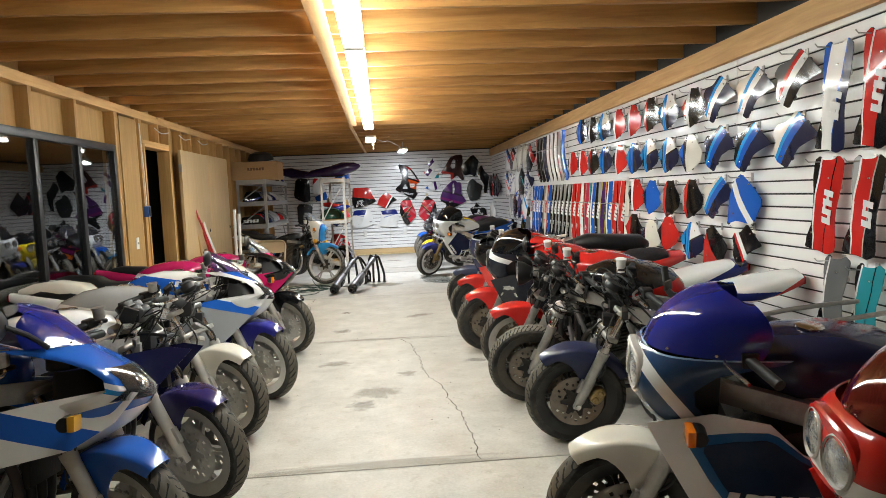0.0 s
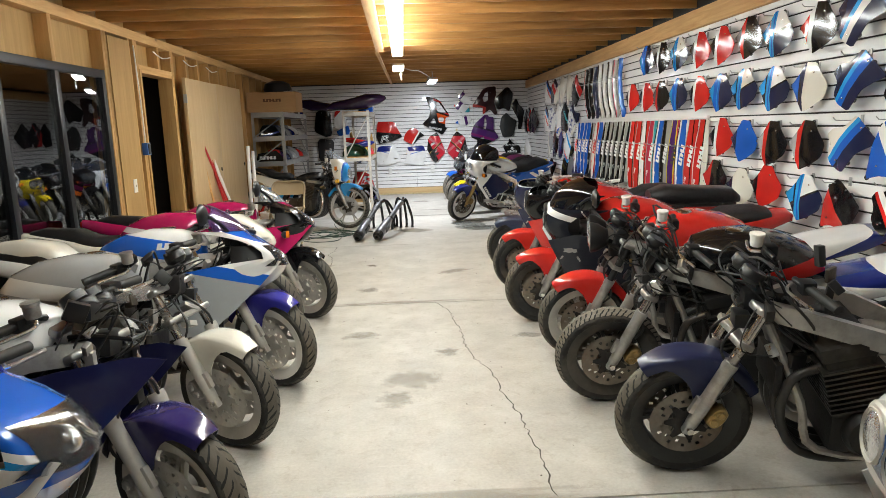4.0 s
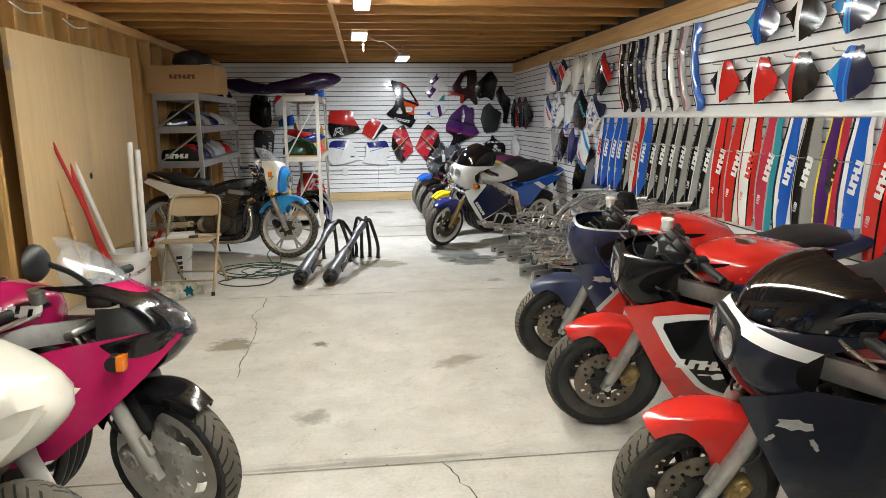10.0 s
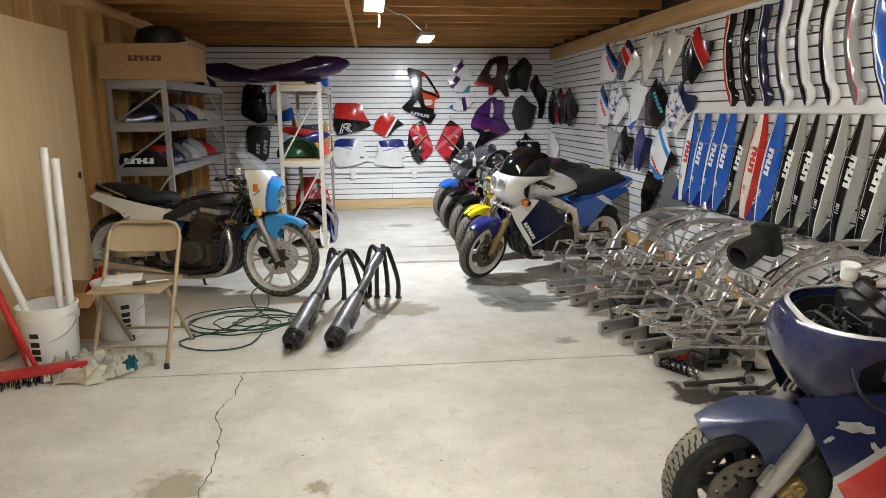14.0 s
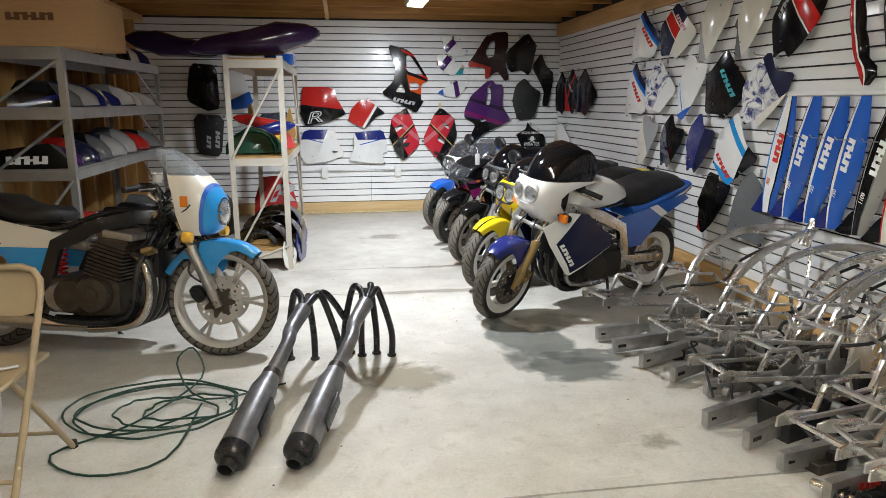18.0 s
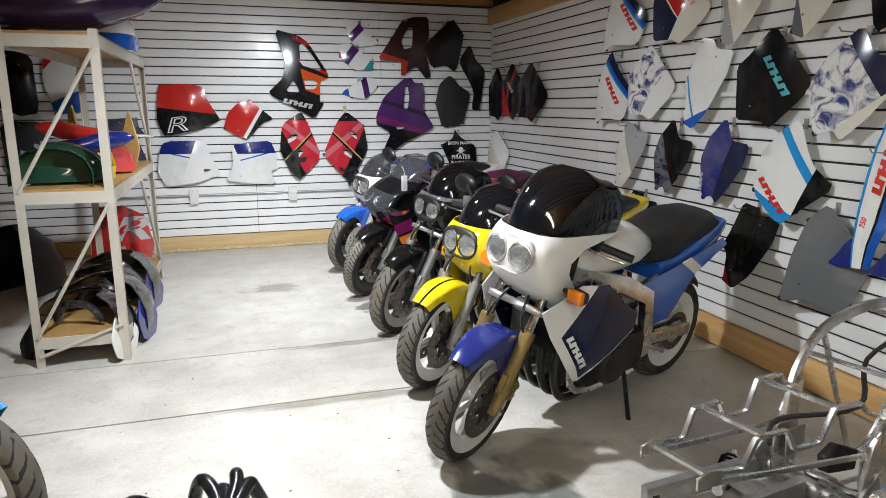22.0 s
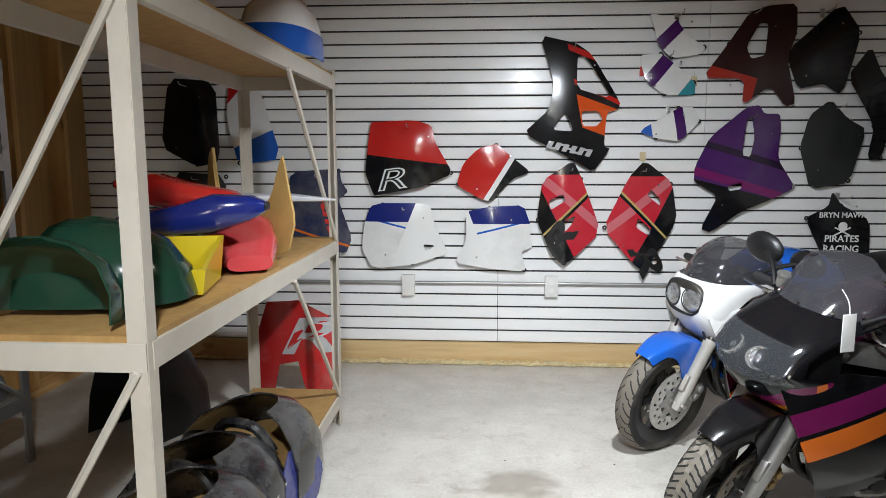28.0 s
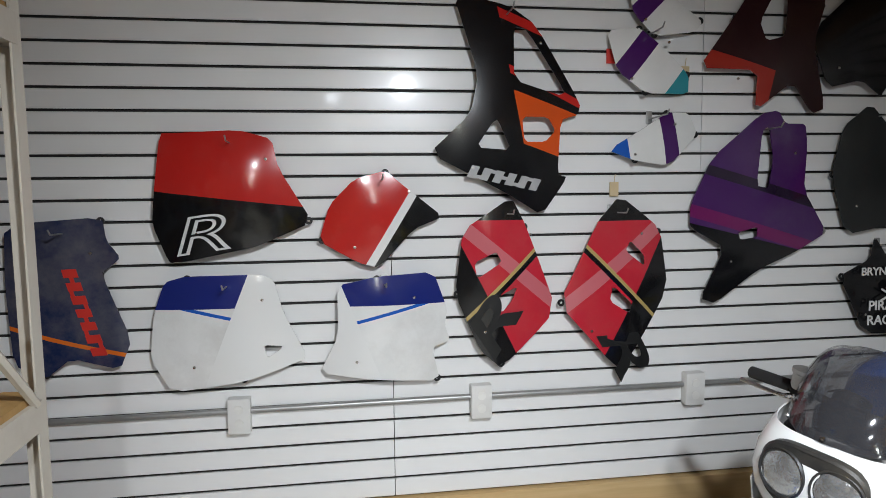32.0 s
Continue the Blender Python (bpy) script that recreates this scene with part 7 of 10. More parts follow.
def right_panel(y0, y1, z0, z1, shape, colours, tilt=18, marks=(), slope=(1, 0.55), widen=1.0, off=0.05, lines=None, smear=None):
    """Panel on the long wall between y0 (far) and y1 (near)."""
    y0, y1 = along_wall(y0), along_wall(y1)
    w, h = abs(y0 - y1) * widen, z1 - z0
    pts = [(round(u * w, 3), round(v * h, 3)) for u, v in SHAPES[shape]]
    a, b = slope
    cols = [COL[c] for c in colours]
    bands = []
    if len(cols) == 2:
        bands = [(a, b, 0.02 * w, 9, cols[1])]
    elif len(cols) == 3:
        bands = [(a, b, -0.06 * w, 0.10 * w, cols[1]), (a, b, 0.10 * w, 9, cols[2])]
    elif len(cols) >= 4:
        bands = [(a, b, -0.16 * w, -0.06 * w, cols[1]), (a, b, -0.06 * w, 0.10 * w, cols[2]), (a, b, 0.10 * w, 9, cols[3])]
    if shape == "cover":
        bands = [(1, -0.07, -9, -0.11 * w, cols[0]), (1, -0.07, -0.11 * w, 0.03 * w, cols[1]), (1, -0.07, 0.03 * w, 9, cols[-1])]
        if cols[-1] in (CREAM, WHITE) and cols[0] == SKY:
            bands += [(-0.5, 1, -9, -0.02, NAVY), (-0.5, 1, -0.02, -0.008, BLACK), (1, -0.07, -0.06 * w, 0.10 * w, SKY), (1, -0.07, 0.02 * w, 0.06 * w, BLUE)]
        elif cols[-1] == RED:
            bands += [(1, -1.1, 0.21, 9, (0.42, 0.01, 0.012))]
        elif cols[-1] == NAVY:
            bands += [(1, -0.07, 0.02 * w, 0.16 * w, BLUE), (1, -0.07, 0.06 * w, 0.09 * w, SKY)]
    elif shape == "long":
        bands = [(1, 0.0, -9, -0.17 * w, BLACK), (1, -0.15, -0.10 * w, -0.06 * w, WHITE), (1, -0.15, -0.06 * w, 0.20 * w, cols[1]), (1, -0.15, 0.22 * w, 9, cols[-1])]
    if lines is not None:
        bands = [(q0, q1, lo, hi, COL[c]) for q0, q1, lo, hi, c in lines]
    words = " and ".join(dict.fromkeys(colours)) if len(set(colours)) < 3 else ", ".join(list(dict.fromkeys(colours))[:-1]) + " and " + list(dict.fromkeys(colours))[-1]
    kind = {"cover": "side cover panel", "quad": "tail panel", "long": "tall side fairing", "leaf": "pointed side panel", "pent": "five-sided side cover", "slim": "narrow kinked side cover", "diamond": "diamond-shaped side cover", "fork": "two-armed side cover", "kite": "kite-shaped side cover"}[shape]
    hung_panel(pts, (RX - 0.006, (y0 + y1) / 2, (z0 + z1) / 2), -90, paint(cols[0], tuple(bands), dust=0.3 if shape in ("leaf", "pent", "slim", "fork") else 0.1, smear=smear), f"{words} {kind} on a hook", tilt, 0.05, off, 0.1, marks=marks, group="fairing panels on the long wall")
    hook((RX - 0.004, (y0 + y1) / 2, z1 - 0.03), -90)


for (y, z), c in zip(((4.72, 1.96), (4.31, 1.94), (3.93, 1.935), (3.50, 1.92), (3.12, 1.91), (2.72, 1.915), (2.36, 1.89), (1.93, 1.87)), (("sky", "blue", "navy"), ("black", "white", "black"), ("sky", "navy", "cream"), ("black", "white", "red"), ("black", "white", "red"), ("grey", "red", "black"), ("sky", "navy", "white"), ("red", "white", "black"))):
    right_panel(y + 0.125, y - 0.125, z - 0.145, z + 0.145, "cover", c, 12)
for (y, z), c in zip(((1.55, 1.88), (1.12, 1.86), (0.70, 1.87)), (("navy", "sky", "white", "navy"), ("cream", "sky", "white", "navy"), ("grey", "red", "white", "black"))):
    right_panel(y + 0.17, y - 0.17, z - 0.16, z + 0.16, "quad", c, 10, slope=(1, -0.8))
for (y, z), c in zip(((5.12, 1.615), (4.70, 1.60), (4.32, 1.595), (3.92, 1.59), (3.49, 1.575), (3.11, 1.565), (2.76, 1.57), (2.37, 1.55), (1.99, 1.54)), (("black", "white", "red"), ("black", "white", "red"), ("grey", "red", "black"), ("sky", "blue", "navy"), ("black", "white", "red"), ("sky", "blue", "navy"), ("sky", "navy", "cream"), ("sky", "navy", "white"), ("blue", "navy", "cream"))):
    right_panel(y + 0.125, y - 0.125, z - 0.145, z + 0.145, "cover", c, 12)
for (y, z), c in zip(((1.55, 1.55), (1.16, 1.53), (0.72, 1.54)), (("navy", "sky", "blue", "navy"), ("black", "sky", "blue", "navy"), ("cream", "sky", "blue", "navy"))):
    right_panel(y + 0.17, y - 0.17, z - 0.16, z + 0.16, "quad", c, 10, slope=(1, -0.8))
for (y, z), c in zip(((3.07, 1.23), (2.72, 1.21), (2.36, 1.20), (1.98, 1.20)), (("black", "white", "red"), ("navy", "blue", "blue"), ("silver", "red", "black"), ("silver", "red", "black"))):
    right_panel(y + 0.125, y - 0.125, z - 0.15, z + 0.15, "cover", c, 12)
right_panel(1.73, 1.42, 1.06, 1.37, "quad", ("cream", "sky", "blue", "navy"), 16, slope=(1, -0.8))
right_panel(1.41, 1.08, 1.04, 1.37, "leaf", ("blue", "white", "blue"), 10)
for y, z, c, sh in ((3.15, 0.91, ("red", "red", "black"), "cover"), (2.75, 0.87, ("navy", "cream", "cream"), "cover"), (2.40, 0.91, ("black", "red", "red"), "cover"), (1.97, 0.88, ("sky", "navy", "white"), "cover"), (1.63, 0.88, ("red", "black"), "leaf"), (1.22, 0.90, ("black", "red", "white", "black"), "quad")):
    right_panel(y + 0.13, y - 0.13, z - 0.14, z + 0.15, sh, c, 12)
right_panel(0.52, 0.27, 1.44, 2.0, "long", ("blue", "white", "navy"), 8, marks=((3, 0.05, 0.05, -0.12, 82, "mark_white"),))
right_panel(0.24, -0.02, 1.44, 2.0, "long", ("red", "red", "black"), 8, marks=((4, 0.05, 0.05, -0.12, 82, "mark_white"),))
right_panel(0.60, 0.33, 0.92, 1.43, "long", ("black", "red", "red"), 8, marks=((4, 0.045, 0.06, -0.1, 84, "mark_white"),))
right_panel(0.31, 0.05, 0.92, 1.42, "long", ("silver", "red", "black"), 8, marks=((3, 0.045, 0.06, -0.1, 84, "mark_white"),))
right_panel(0.50, 0.28, 0.55, 0.92, "long", ("grey", "grey"), 8)
right_panel(0.27, 0.05, 0.55, 0.90, "long", ("black", "teal"), 8)
right_panel(-0.10, -0.36, 1.44, 2.0, "long", ("red", "white", "black"), 8)
right_panel(-0.05, -0.33, 0.92, 1.42, "long", ("red", "black"), 8)

BW, BK = ("white", "blue", "blue"), ("silver", "black", "silver")
LOW = (("sky", "white", "blue"), BW, BW, BW, BK, ("red", "cream", "red"), BW, BK, BK, ("silver", "black", "grey"), BK, ("silver", "black", "black"), BK,
       ("white", "red", "red"), ("silver", "red", "cream"), ("red", "white", "red"), ("silver", "pink", "teal"), ("red", "blue", "white"), BK, ("yellow", "purple", "pink"), ("white", "blue", "white"), ("silver", "red", "red"), ("white", "red", "cream"))


def along(table, v):
    """Value at height v of a smooth curve through (v, value) rows."""
    for (v0, a), (v1, b) in zip(table, table[1:]):
        if v <= v1:
            f = (v - v0) / (v1 - v0)
            return a + (b - a) * (f * 0.6 + 0.4 * f * f * (3 - 2 * f))
    return table[-1][1]


def ribbon(y, z0, z1, left, right, strips, label, tilt, scale=1.0, foot=None, marks=(), turn=0.0):
    """Long narrow curved fairing on the long wall, moulded in strips of colour from edge to edge."""
    h = z1 - z0
    t = thing("wall_fairing", label, "fairing panel", Matrix.Translation((RX - 0.006, along_wall(y), z0)) @ Matrix.Rotation(radians(-90), 4, "Z") @ Matrix.Rotation(radians(turn), 4, "Y"), "fairing panels on the long wall")
    rot = Matrix.Rotation(radians(tilt), 4, "Z")

    def edge(v):
        return along(left, v) * scale, along(right, v) * scale

    def depth(f, v):
        a = (f - 0.22) / 0.78 if f > 0.22 else (0.22 - f) / 0.55
        return -(0.045 + 0.036 * (1 - 0.85 * a * a) * (0.6 + 0.4 * math.sin(math.pi * min(1, v + 0.1))))

    def depth_at(u, z):
        v = min(1, max(0, z / h))
        a, b = edge(v)
        return -depth(min(1, max(0, (u - a) / (b - a))), v)
    rows = [k / 14 for k in range(15)]
    for f0, f1, col in strips:
        own = bmesh.new()
        n = max(1, round((f1 - f0) / 0.12))
        fs = [f0 + (f1 - f0) * k / n for k in range(n + 1)]
        front, rear = [], []
        for v in rows:
            a, b = edge(v)
            front.append([own.verts.new((a + (b - a) * f, depth(f, v), v * h)) for f in fs])
            rear.append([own.verts.new((a + (b - a) * f, depth(f, v) + 0.004, v * h)) for f in fs])
        for r in range(len(rows) - 1):
            for k in range(n):
                own.faces.new((front[r][k], front[r][k + 1], front[r + 1][k + 1], front[r + 1][k]))
                own.faces.new((rear[r][k], rear[r + 1][k], rear[r + 1][k + 1], rear[r][k + 1]))
            own.faces.new((front[r][0], front[r + 1][0], rear[r + 1][0], rear[r][0]))
            own.faces.new((front[r][n], rear[r][n], rear[r + 1][n], front[r + 1][n]))
        for k in range(n):
            own.faces.new((front[0][k], rear[0][k], rear[0][k + 1], front[0][k + 1]))
            own.faces.new((front[-1][k], front[-1][k + 1], rear[-1][k + 1], rear[-1][k]))
        bmesh.ops.recalc_face_normals(own, faces=own.faces)
        own.transform(rot)
        part("shell" if f1 - f0 > 0.3 else "stripe", own, paint(col, dust=0.06, rough=0.11), t, angle=50)
    if foot:
        tip, col = foot
        a0, a1 = edge(0.0)[0], edge(0.2)[0]
        own = bm_panel([(a1 + 0.012, 0.2 * h), (a1 - 0.03 * scale, 0.15 * h), (tip * scale * 0.8, 0.06 * h), (tip * scale, 0.0), (tip * scale * 0.7, -0.008), (a0 + 0.02, 0.0)], lambda u, v: -0.056 - 0.1 * max(0, u - tip * scale), 0.05, 0.004, soft=True)
        own.transform(rot)
        part("foot", own, paint(col), t, "dark lower lip", angle=50)
    for n, size, x, z, ang, mm in marks:
        lettering(t, "block_mark", n, size, x, z, -1, depth_at, M[mm], turn=ang, label="plain block lettering").matrix_basis = rot
    u, v = sum(edge(0.68)) / 2, 0.68
    cached("mount_tab", ("ptab",), lambda: bm_lathe([(0.005, -0.0015), (0.014, -0.0015), (0.014, 0.0015), (0.005, 0.0015), (0.005, -0.0015)], 12, "y"), M["alu"], t, "", rot @ Matrix.Translation((edge(0.9)[0] + 0.004, depth(0, 0.9) + 0.004, 0.9 * h)))
    cached("screw", ("pscrew",), lambda: bm_lathe([(0, 0), (0.006, 0), (0.005, -0.003), (0, -0.004)], 8, "y"), M["chrome"], t, "", rot @ Matrix.Translation((edge(0.3)[1] - 0.012, depth(0.92, 0.3), 0.3 * h)))
    hook((RX - 0.004, along_wall(y) - u * 0.9, z0 + v * h), -90)


SWAN_L = [(0, -0.070), (0.12, -0.072), (0.3, -0.064), (0.5, -0.046), (0.68, -0.026), (0.84, 0.004), (1, 0.040)]
SWAN_R = [(0, -0.005), (0.12, 0.012), (0.3, 0.056), (0.5, 0.086), (0.68, 0.098), (0.84, 0.098), (1, 0.090)]
WIDE_L = [(0, -0.058), (0.15, -0.078), (0.4, -0.082), (0.7, -0.064), (1, -0.022)]
WIDE_R = [(0, 0.045), (0.15, 0.062), (0.4, 0.082), (0.7, 0.092), (0.92, 0.086), (1, 0.098)]
for k, c in enumerate(LOW):
    y = 7.52 - k * (7.52 - 3.45) / (len(LOW) - 1)
    mm = "mark_white" if c[1] in ("blue", "black", "red", "pink") else ("mark_red" if c[1] in ("white", "cream") else "mark_black")
    c0, c1, c2 = (COL[q] for q in c)
    dark = {"blue": DKBLUE, "black": BLACK, "white": DKBLUE}.get(c[1], BLACK if c[2] in ("cream", "red", "teal") else c2)
    if c1 == BLACK:
        strips = ((0, 0.07, BLACK), (0.07, 0.11, c0), (0.11, 0.50, BLACK), (0.50, 0.55, WHITE if k % 2 else GREY), (0.55, 1, (0.30, 0.29, 0.27)))
    elif c1 == BLUE:
        strips = ((0, 0.06, NAVY), (0.06, 0.20, c0), (0.20, 1, BLUE)) if c2 == BLUE else ((0, 0.12, NAVY), (0.12, 0.30, WHITE), (0.30, 0.8, BLUE), (0.8, 1, c2))
    else:
        strips = ((0, 0.10, c0), (0.10, 0.62, c1), (0.62, 0.70, BLACK if c1 in (RED, WHITE) else c0), (0.70, 1, c2))
    words = " and ".join(dict.fromkeys(c[1:] if len(set(c[1:])) > 1 else c[:2]))
    ribbon(y, 0.66, 1.37, SWAN_L if k < 13 else WIDE_L, SWAN_R if k < 13 else WIDE_R, strips, f"glossy {words} long curved side fairing on a hook", 12 + 3 * (k % 3), 1.0 if k < 13 else 0.88, (-0.175, dark) if k < 13 else None, ((5, 0.036, 0.022, 0.31, 80, mm), ("1100" if c[0] in ("red", "silver") else "750", 0.030, -0.016, 0.19, 80, mm)), (k * 7 % 5 - 2) * 0.7)
NECK_L = [(0, 0.055), (0.12, 0.018), (0.3, -0.022), (0.55, -0.058), (0.8, -0.066), (1, -0.058)]
NECK_R = [(0, 0.078), (0.06, 0.115), (0.14, 0.112), (0.2, 0.062), (0.34, 0.052), (0.40, 0.026), (0.55, 0.020), (0.62, 0.0), (0.78, 0.004), (0.82, 0.02), (0.92, 0.03), (1, 0.026)]
for k, (c, cut) in enumerate(((("red", "white", "black"), 0.34), (("black", "grey", "black"), 0.3), (("navy", "cream", "navy"), 0.2), (("navy", "silver", "white"), 0.42), (("black", "silver", "white"), 0.42), (("black", "silver", "white"), 0.46), (("grey", "pink", "silver"), 0.4), (("navy", "white", "blue"), 0.2))):
    c0, c1, c2 = (COL[q] for q in c)
    words = " and ".join(dict.fromkeys(q for q in (c[0], c[2])))
    ribbon(6.98 - k * 0.205, 1.42, 2.07, NECK_L, NECK_R, ((0, cut, c0), (cut, cut + 0.12, c1), (cut + 0.12, 1, c2)), f"slim {words} curved fairing strip on a wire hook", 10, 1.0, None, (), (k * 3 % 4 - 1.5) * 0.6)
tagged(part("trim", bm_box(RX - 0.03, RX - 0.004, 3.3, 9.0, 1.375, 1.40, bevel=0.002), M["slat"]), "white laminate joint strip across the slat wall", "joint strip", kind="structure")

BLUES = ((1, 0.8, 0.085, 0.10, "sky"), (1, 0.8, 0.10, 0.125, "blue"), (1, 0.8, 0.125, 9, "navy"))
FLAME = ((1, 0.8, -0.03, -0.018, "cream"), (1, 0.8, -0.018, 0.085, "red"), (1, 0.8, 0.085, 0.10, "cream"), (1, -0.6, 0.075, 9, "cream"))
SMOKE = ((1, 0.6, 0.105, 9, "navy"), (1, -1.2, 0.20, 9, "cream"))
for y0, y1, z0, z1, sh, c, wide, lines, smear, mk in (
        (9.69, 9.21, 1.69, 2.12, "pent", ("white", "sky", "blue"), 0.8, BLUES, None, (6, 0.034, -0.02, 0.055, -56, "mark_red")), (9.14, 8.63, 1.67, 2.10, "diamond", ("navy", "red", "cream"), 0.8, FLAME, None, (6, 0.026, 0.0, 0.11, -52, "mark_pink")),
        (8.56, 8.16, 1.62, 2.10, "slim", ("cream", "silver"), 0.78, ((1, 0.25, -9, -0.075, "silver"),), None, None), (8.09, 7.72, 1.62, 2.08, "slim", ("cream", "grey"), 0.8, ((1, 0.25, -9, -0.09, "grey"),), None, None), (7.66, 7.28, 1.59, 2.05, "fork", ("black", "red", "white"), 0.95, ((1, 0.6, 0.05, 0.06, "white"), (1, 0.6, 0.06, 0.16, "red")), None, (6, 0.03, -0.10, 0.0, 62, "mark_silver")),
        (9.75, 9.35, 1.21, 1.69, "pent", ("white", "sky", "blue"), 0.85, BLUES, None, (6, 0.034, -0.05, 0.06, -60, "mark_red")), (9.36, 8.89, 1.24, 1.70, "diamond", ("white", "navy"), 0.8, ((1, -0.7, 0.10, 9, "white"),), (0.05, 0.06, 0.20), None),
        (8.81, 8.42, 1.20, 1.69, "slim", ("white", "sky", "blue"), 0.78, ((1, 0.25, -0.09, -0.075, "sky"), (-0.4, 1, -9, -0.16, "blue")), None, None), (8.35, 7.94, 1.22, 1.70, "diamond", ("black", "teal"), 0.95, (), None, (6, 0.036, -0.035, 0.09, -58, "mark_teal")),
        (7.89, 7.50, 1.18, 1.65, "fork", ("white", "navy", "cream"), 0.98, SMOKE, (0.05, 0.06, 0.20), None),
        (9.48, 9.13, 0.79, 1.23, "slim", ("cream", "silver"), 0.8, ((1, 0.3, 0.03, 9, "silver"),), None, None), (9.04, 8.69, 0.81, 1.26, "fork", ("grey", "black"), 0.8, ((1, 0.3, 0.0, 9, "black"),), NAVY, None),
        (8.61, 8.25, 0.81, 1.27, "fork", ("indigo", "navy"), 0.8, ((1, -0.3, 0.05, 9, "navy"),), None, (4, 0.026, -0.115, -0.17, 86, "mark_silver")), (8.19, 7.73, 0.77, 1.27, "kite", ("white", "sky", "black"), 0.86, ((1, 0.62, 0.08, 0.125, "sky"), (0.5, 1, -9, -0.17, "sky"), (1, -0.4, 0.125, 9, "black")), None, (6, 0.034, -0.165, -0.04, -50, "mark_red")),
        (8.36, 8.02, 0.39, 0.85, "slim", ("black", "red"), 0.9, ((1, 0.3, -9, -0.13, "red"),), None, None), (7.95, 7.52, 0.42, 0.91, "leaf", ("grey", "grey"), 0.9, (), None, None), (9.35, 9.0, 0.40, 0.80, "slim", ("white", "black"), 0.85, ((1, 0.3, 0.0, 9, "black"),), None, None),
        (11.80, 11.42, 1.19, 1.70, "diamond", ("black", "black"), 0.9, (), None, None), (11.45, 11.05, 1.20, 1.72, "diamond", ("black", "red"), 0.9, ((1, 0.5, -9, -0.10, "red"), (1, -0.5, -0.03, 0.0, "red")), None, (4, 0.03, -0.06, 0.07, -50, "mark_silver")), (11.08, 10.62, 1.19, 1.70, "diamond", ("black", "black"), 0.9, (), None, None), (11.80, 11.42, 0.70, 1.10, "leaf", ("cream", "white"), 1.0, None, None, None)):
    right_panel(y0, y1, z0, z1, sh, c, 14, marks=((mk,) if mk else ()), slope=(1, 0.7), widen=wide, lines=lines, smear=smear)


# ---------------------------------------------------------------- racks and what lies on them
def rack(name, label, x0, x1, y0, y1, top, shelves, material, post=0.04, boards=True, braces=True):
    t = thing(name, label, "shelf rack")
    for x in (x0, x1):
        for y in (y0, y1):
            own = bmesh.new()
            sx, sy = (1 if x == x0 else -1), (1 if y == y0 else -1)
            bm_box(min(x, x + sx * post), max(x, x + sx * post), y - 0.002, y + 0.002, 0, top, own)
            bm_box(x - 0.002, x + 0.002, min(y, y + sy * post), max(y, y + sy * post), 0, top, own)
            part("post", own, material, t, "slotted angle post")
    for z in shelves:
        part("shelf_frame", bm_box(x0, x1, y0 - 0.004, y0 + 0.02, z - 0.06, z, bm_box(x0, x1, y1 - 0.02, y1 + 0.004, z - 0.06, z, bm_box(x0 - 0.004, x0 + 0.02, y0 + 0.02, y1 - 0.02, z - 0.06, z, bm_box(x1 - 0.02, x1 + 0.004, y0 + 0.02, y1 - 0.02, z - 0.06, z)))), material, t)
        part("shelf_board", bm_box(x0 + 0.006, x1 - 0.006, y0 + 0.006, y1 - 0.006, z, z + 0.014), M["sheath"] if boards else material, t, "thin board shelf")
    if braces:
        for a, b in zip(sorted(shelves), sorted(shelves)[1:]):
            part("brace", bm_tube([(x0 + 0.02, y0 - 0.006, a), (x1 - 0.02, y0 - 0.006, b - 0.06)], 0.010, 6), material, t)
            part("brace", bm_tube([(x1 + 0.004, y1 - 0.05, a), (x1 + 0.004, y1 - 0.75, b - 0.06)], 0.010, 6), material, t)
        part("brace", bm_tube([(x0 + 0.02, y0 - 0.006, min(shelves) - 0.1), (x1 - 0.02, y0 - 0.006, 0.2)], 0.010, 6), material, t)
    return t


def cowl(at, turn, size, material, label, name="fairing_cowl", tip=0.0, screen=None, cat="fairing part"):
    """Loose nose or tail cowl: a hollow rounded shell."""
    t = thing(name, label, cat, Matrix.Translation(at) @ Matrix.Rotation(radians(turn), 4, "Z") @ Matrix.Rotation(radians(tip), 4, "Y"), "loose fairing parts")
    L, Wd, H = size
    own = U_loft([(0.0, L * 0.5, -L * 0.5, Wd * 0.5), (H * 0.35, L * 0.46, -L * 0.46, Wd * 0.5), (H * 0.7, L * 0.30, -L * 0.40, Wd * 0.42), (H * 0.93, L * 0.05, -L * 0.34, Wd * 0.26), (H, -L * 0.12, -L * 0.3, Wd * 0.10)], 18, 0.75, 0.004)
    part("shell", own, material, t, angle=60)
    if screen:
        part("lens_window", U_loft([(H * 0.30, L * 0.482, L * 0.1, Wd * 0.36), (H * 0.5, L * 0.42, L * 0.1, Wd * 0.34)], 12, 0.8, 0.003), M[screen], t)
    return t


def seat_unit(at, turn, material, label, s=1.0):
    t = thing("tail_section", label, "fairing part", Matrix.Translation(at) @ Matrix.Rotation(radians(turn), 4, "Z") @ Matrix.Diagonal((s, s, s, 1)), "loose fairing parts")
    part("shell", loft_body([(-0.40, 0.05, 0.02, 0.10, 0.7), (-0.30, 0.07, 0.06, 0.14, 0.6), (0.0, 0.10, 0.085, 0.15, 0.55), (0.18, 0.13, 0.11, 0.13, 0.6), (0.38, 0.16, 0.07, 0.10, 0.6), (0.46, 0.17, 0.03, 0.06, 0.7)], 18), material, t, angle=60)
    part("tail_opening", bm_box(0.455, 0.475, -0.05, 0.05, 0.15, 0.19, bevel=0.006), M["plastic"], t)
    return t


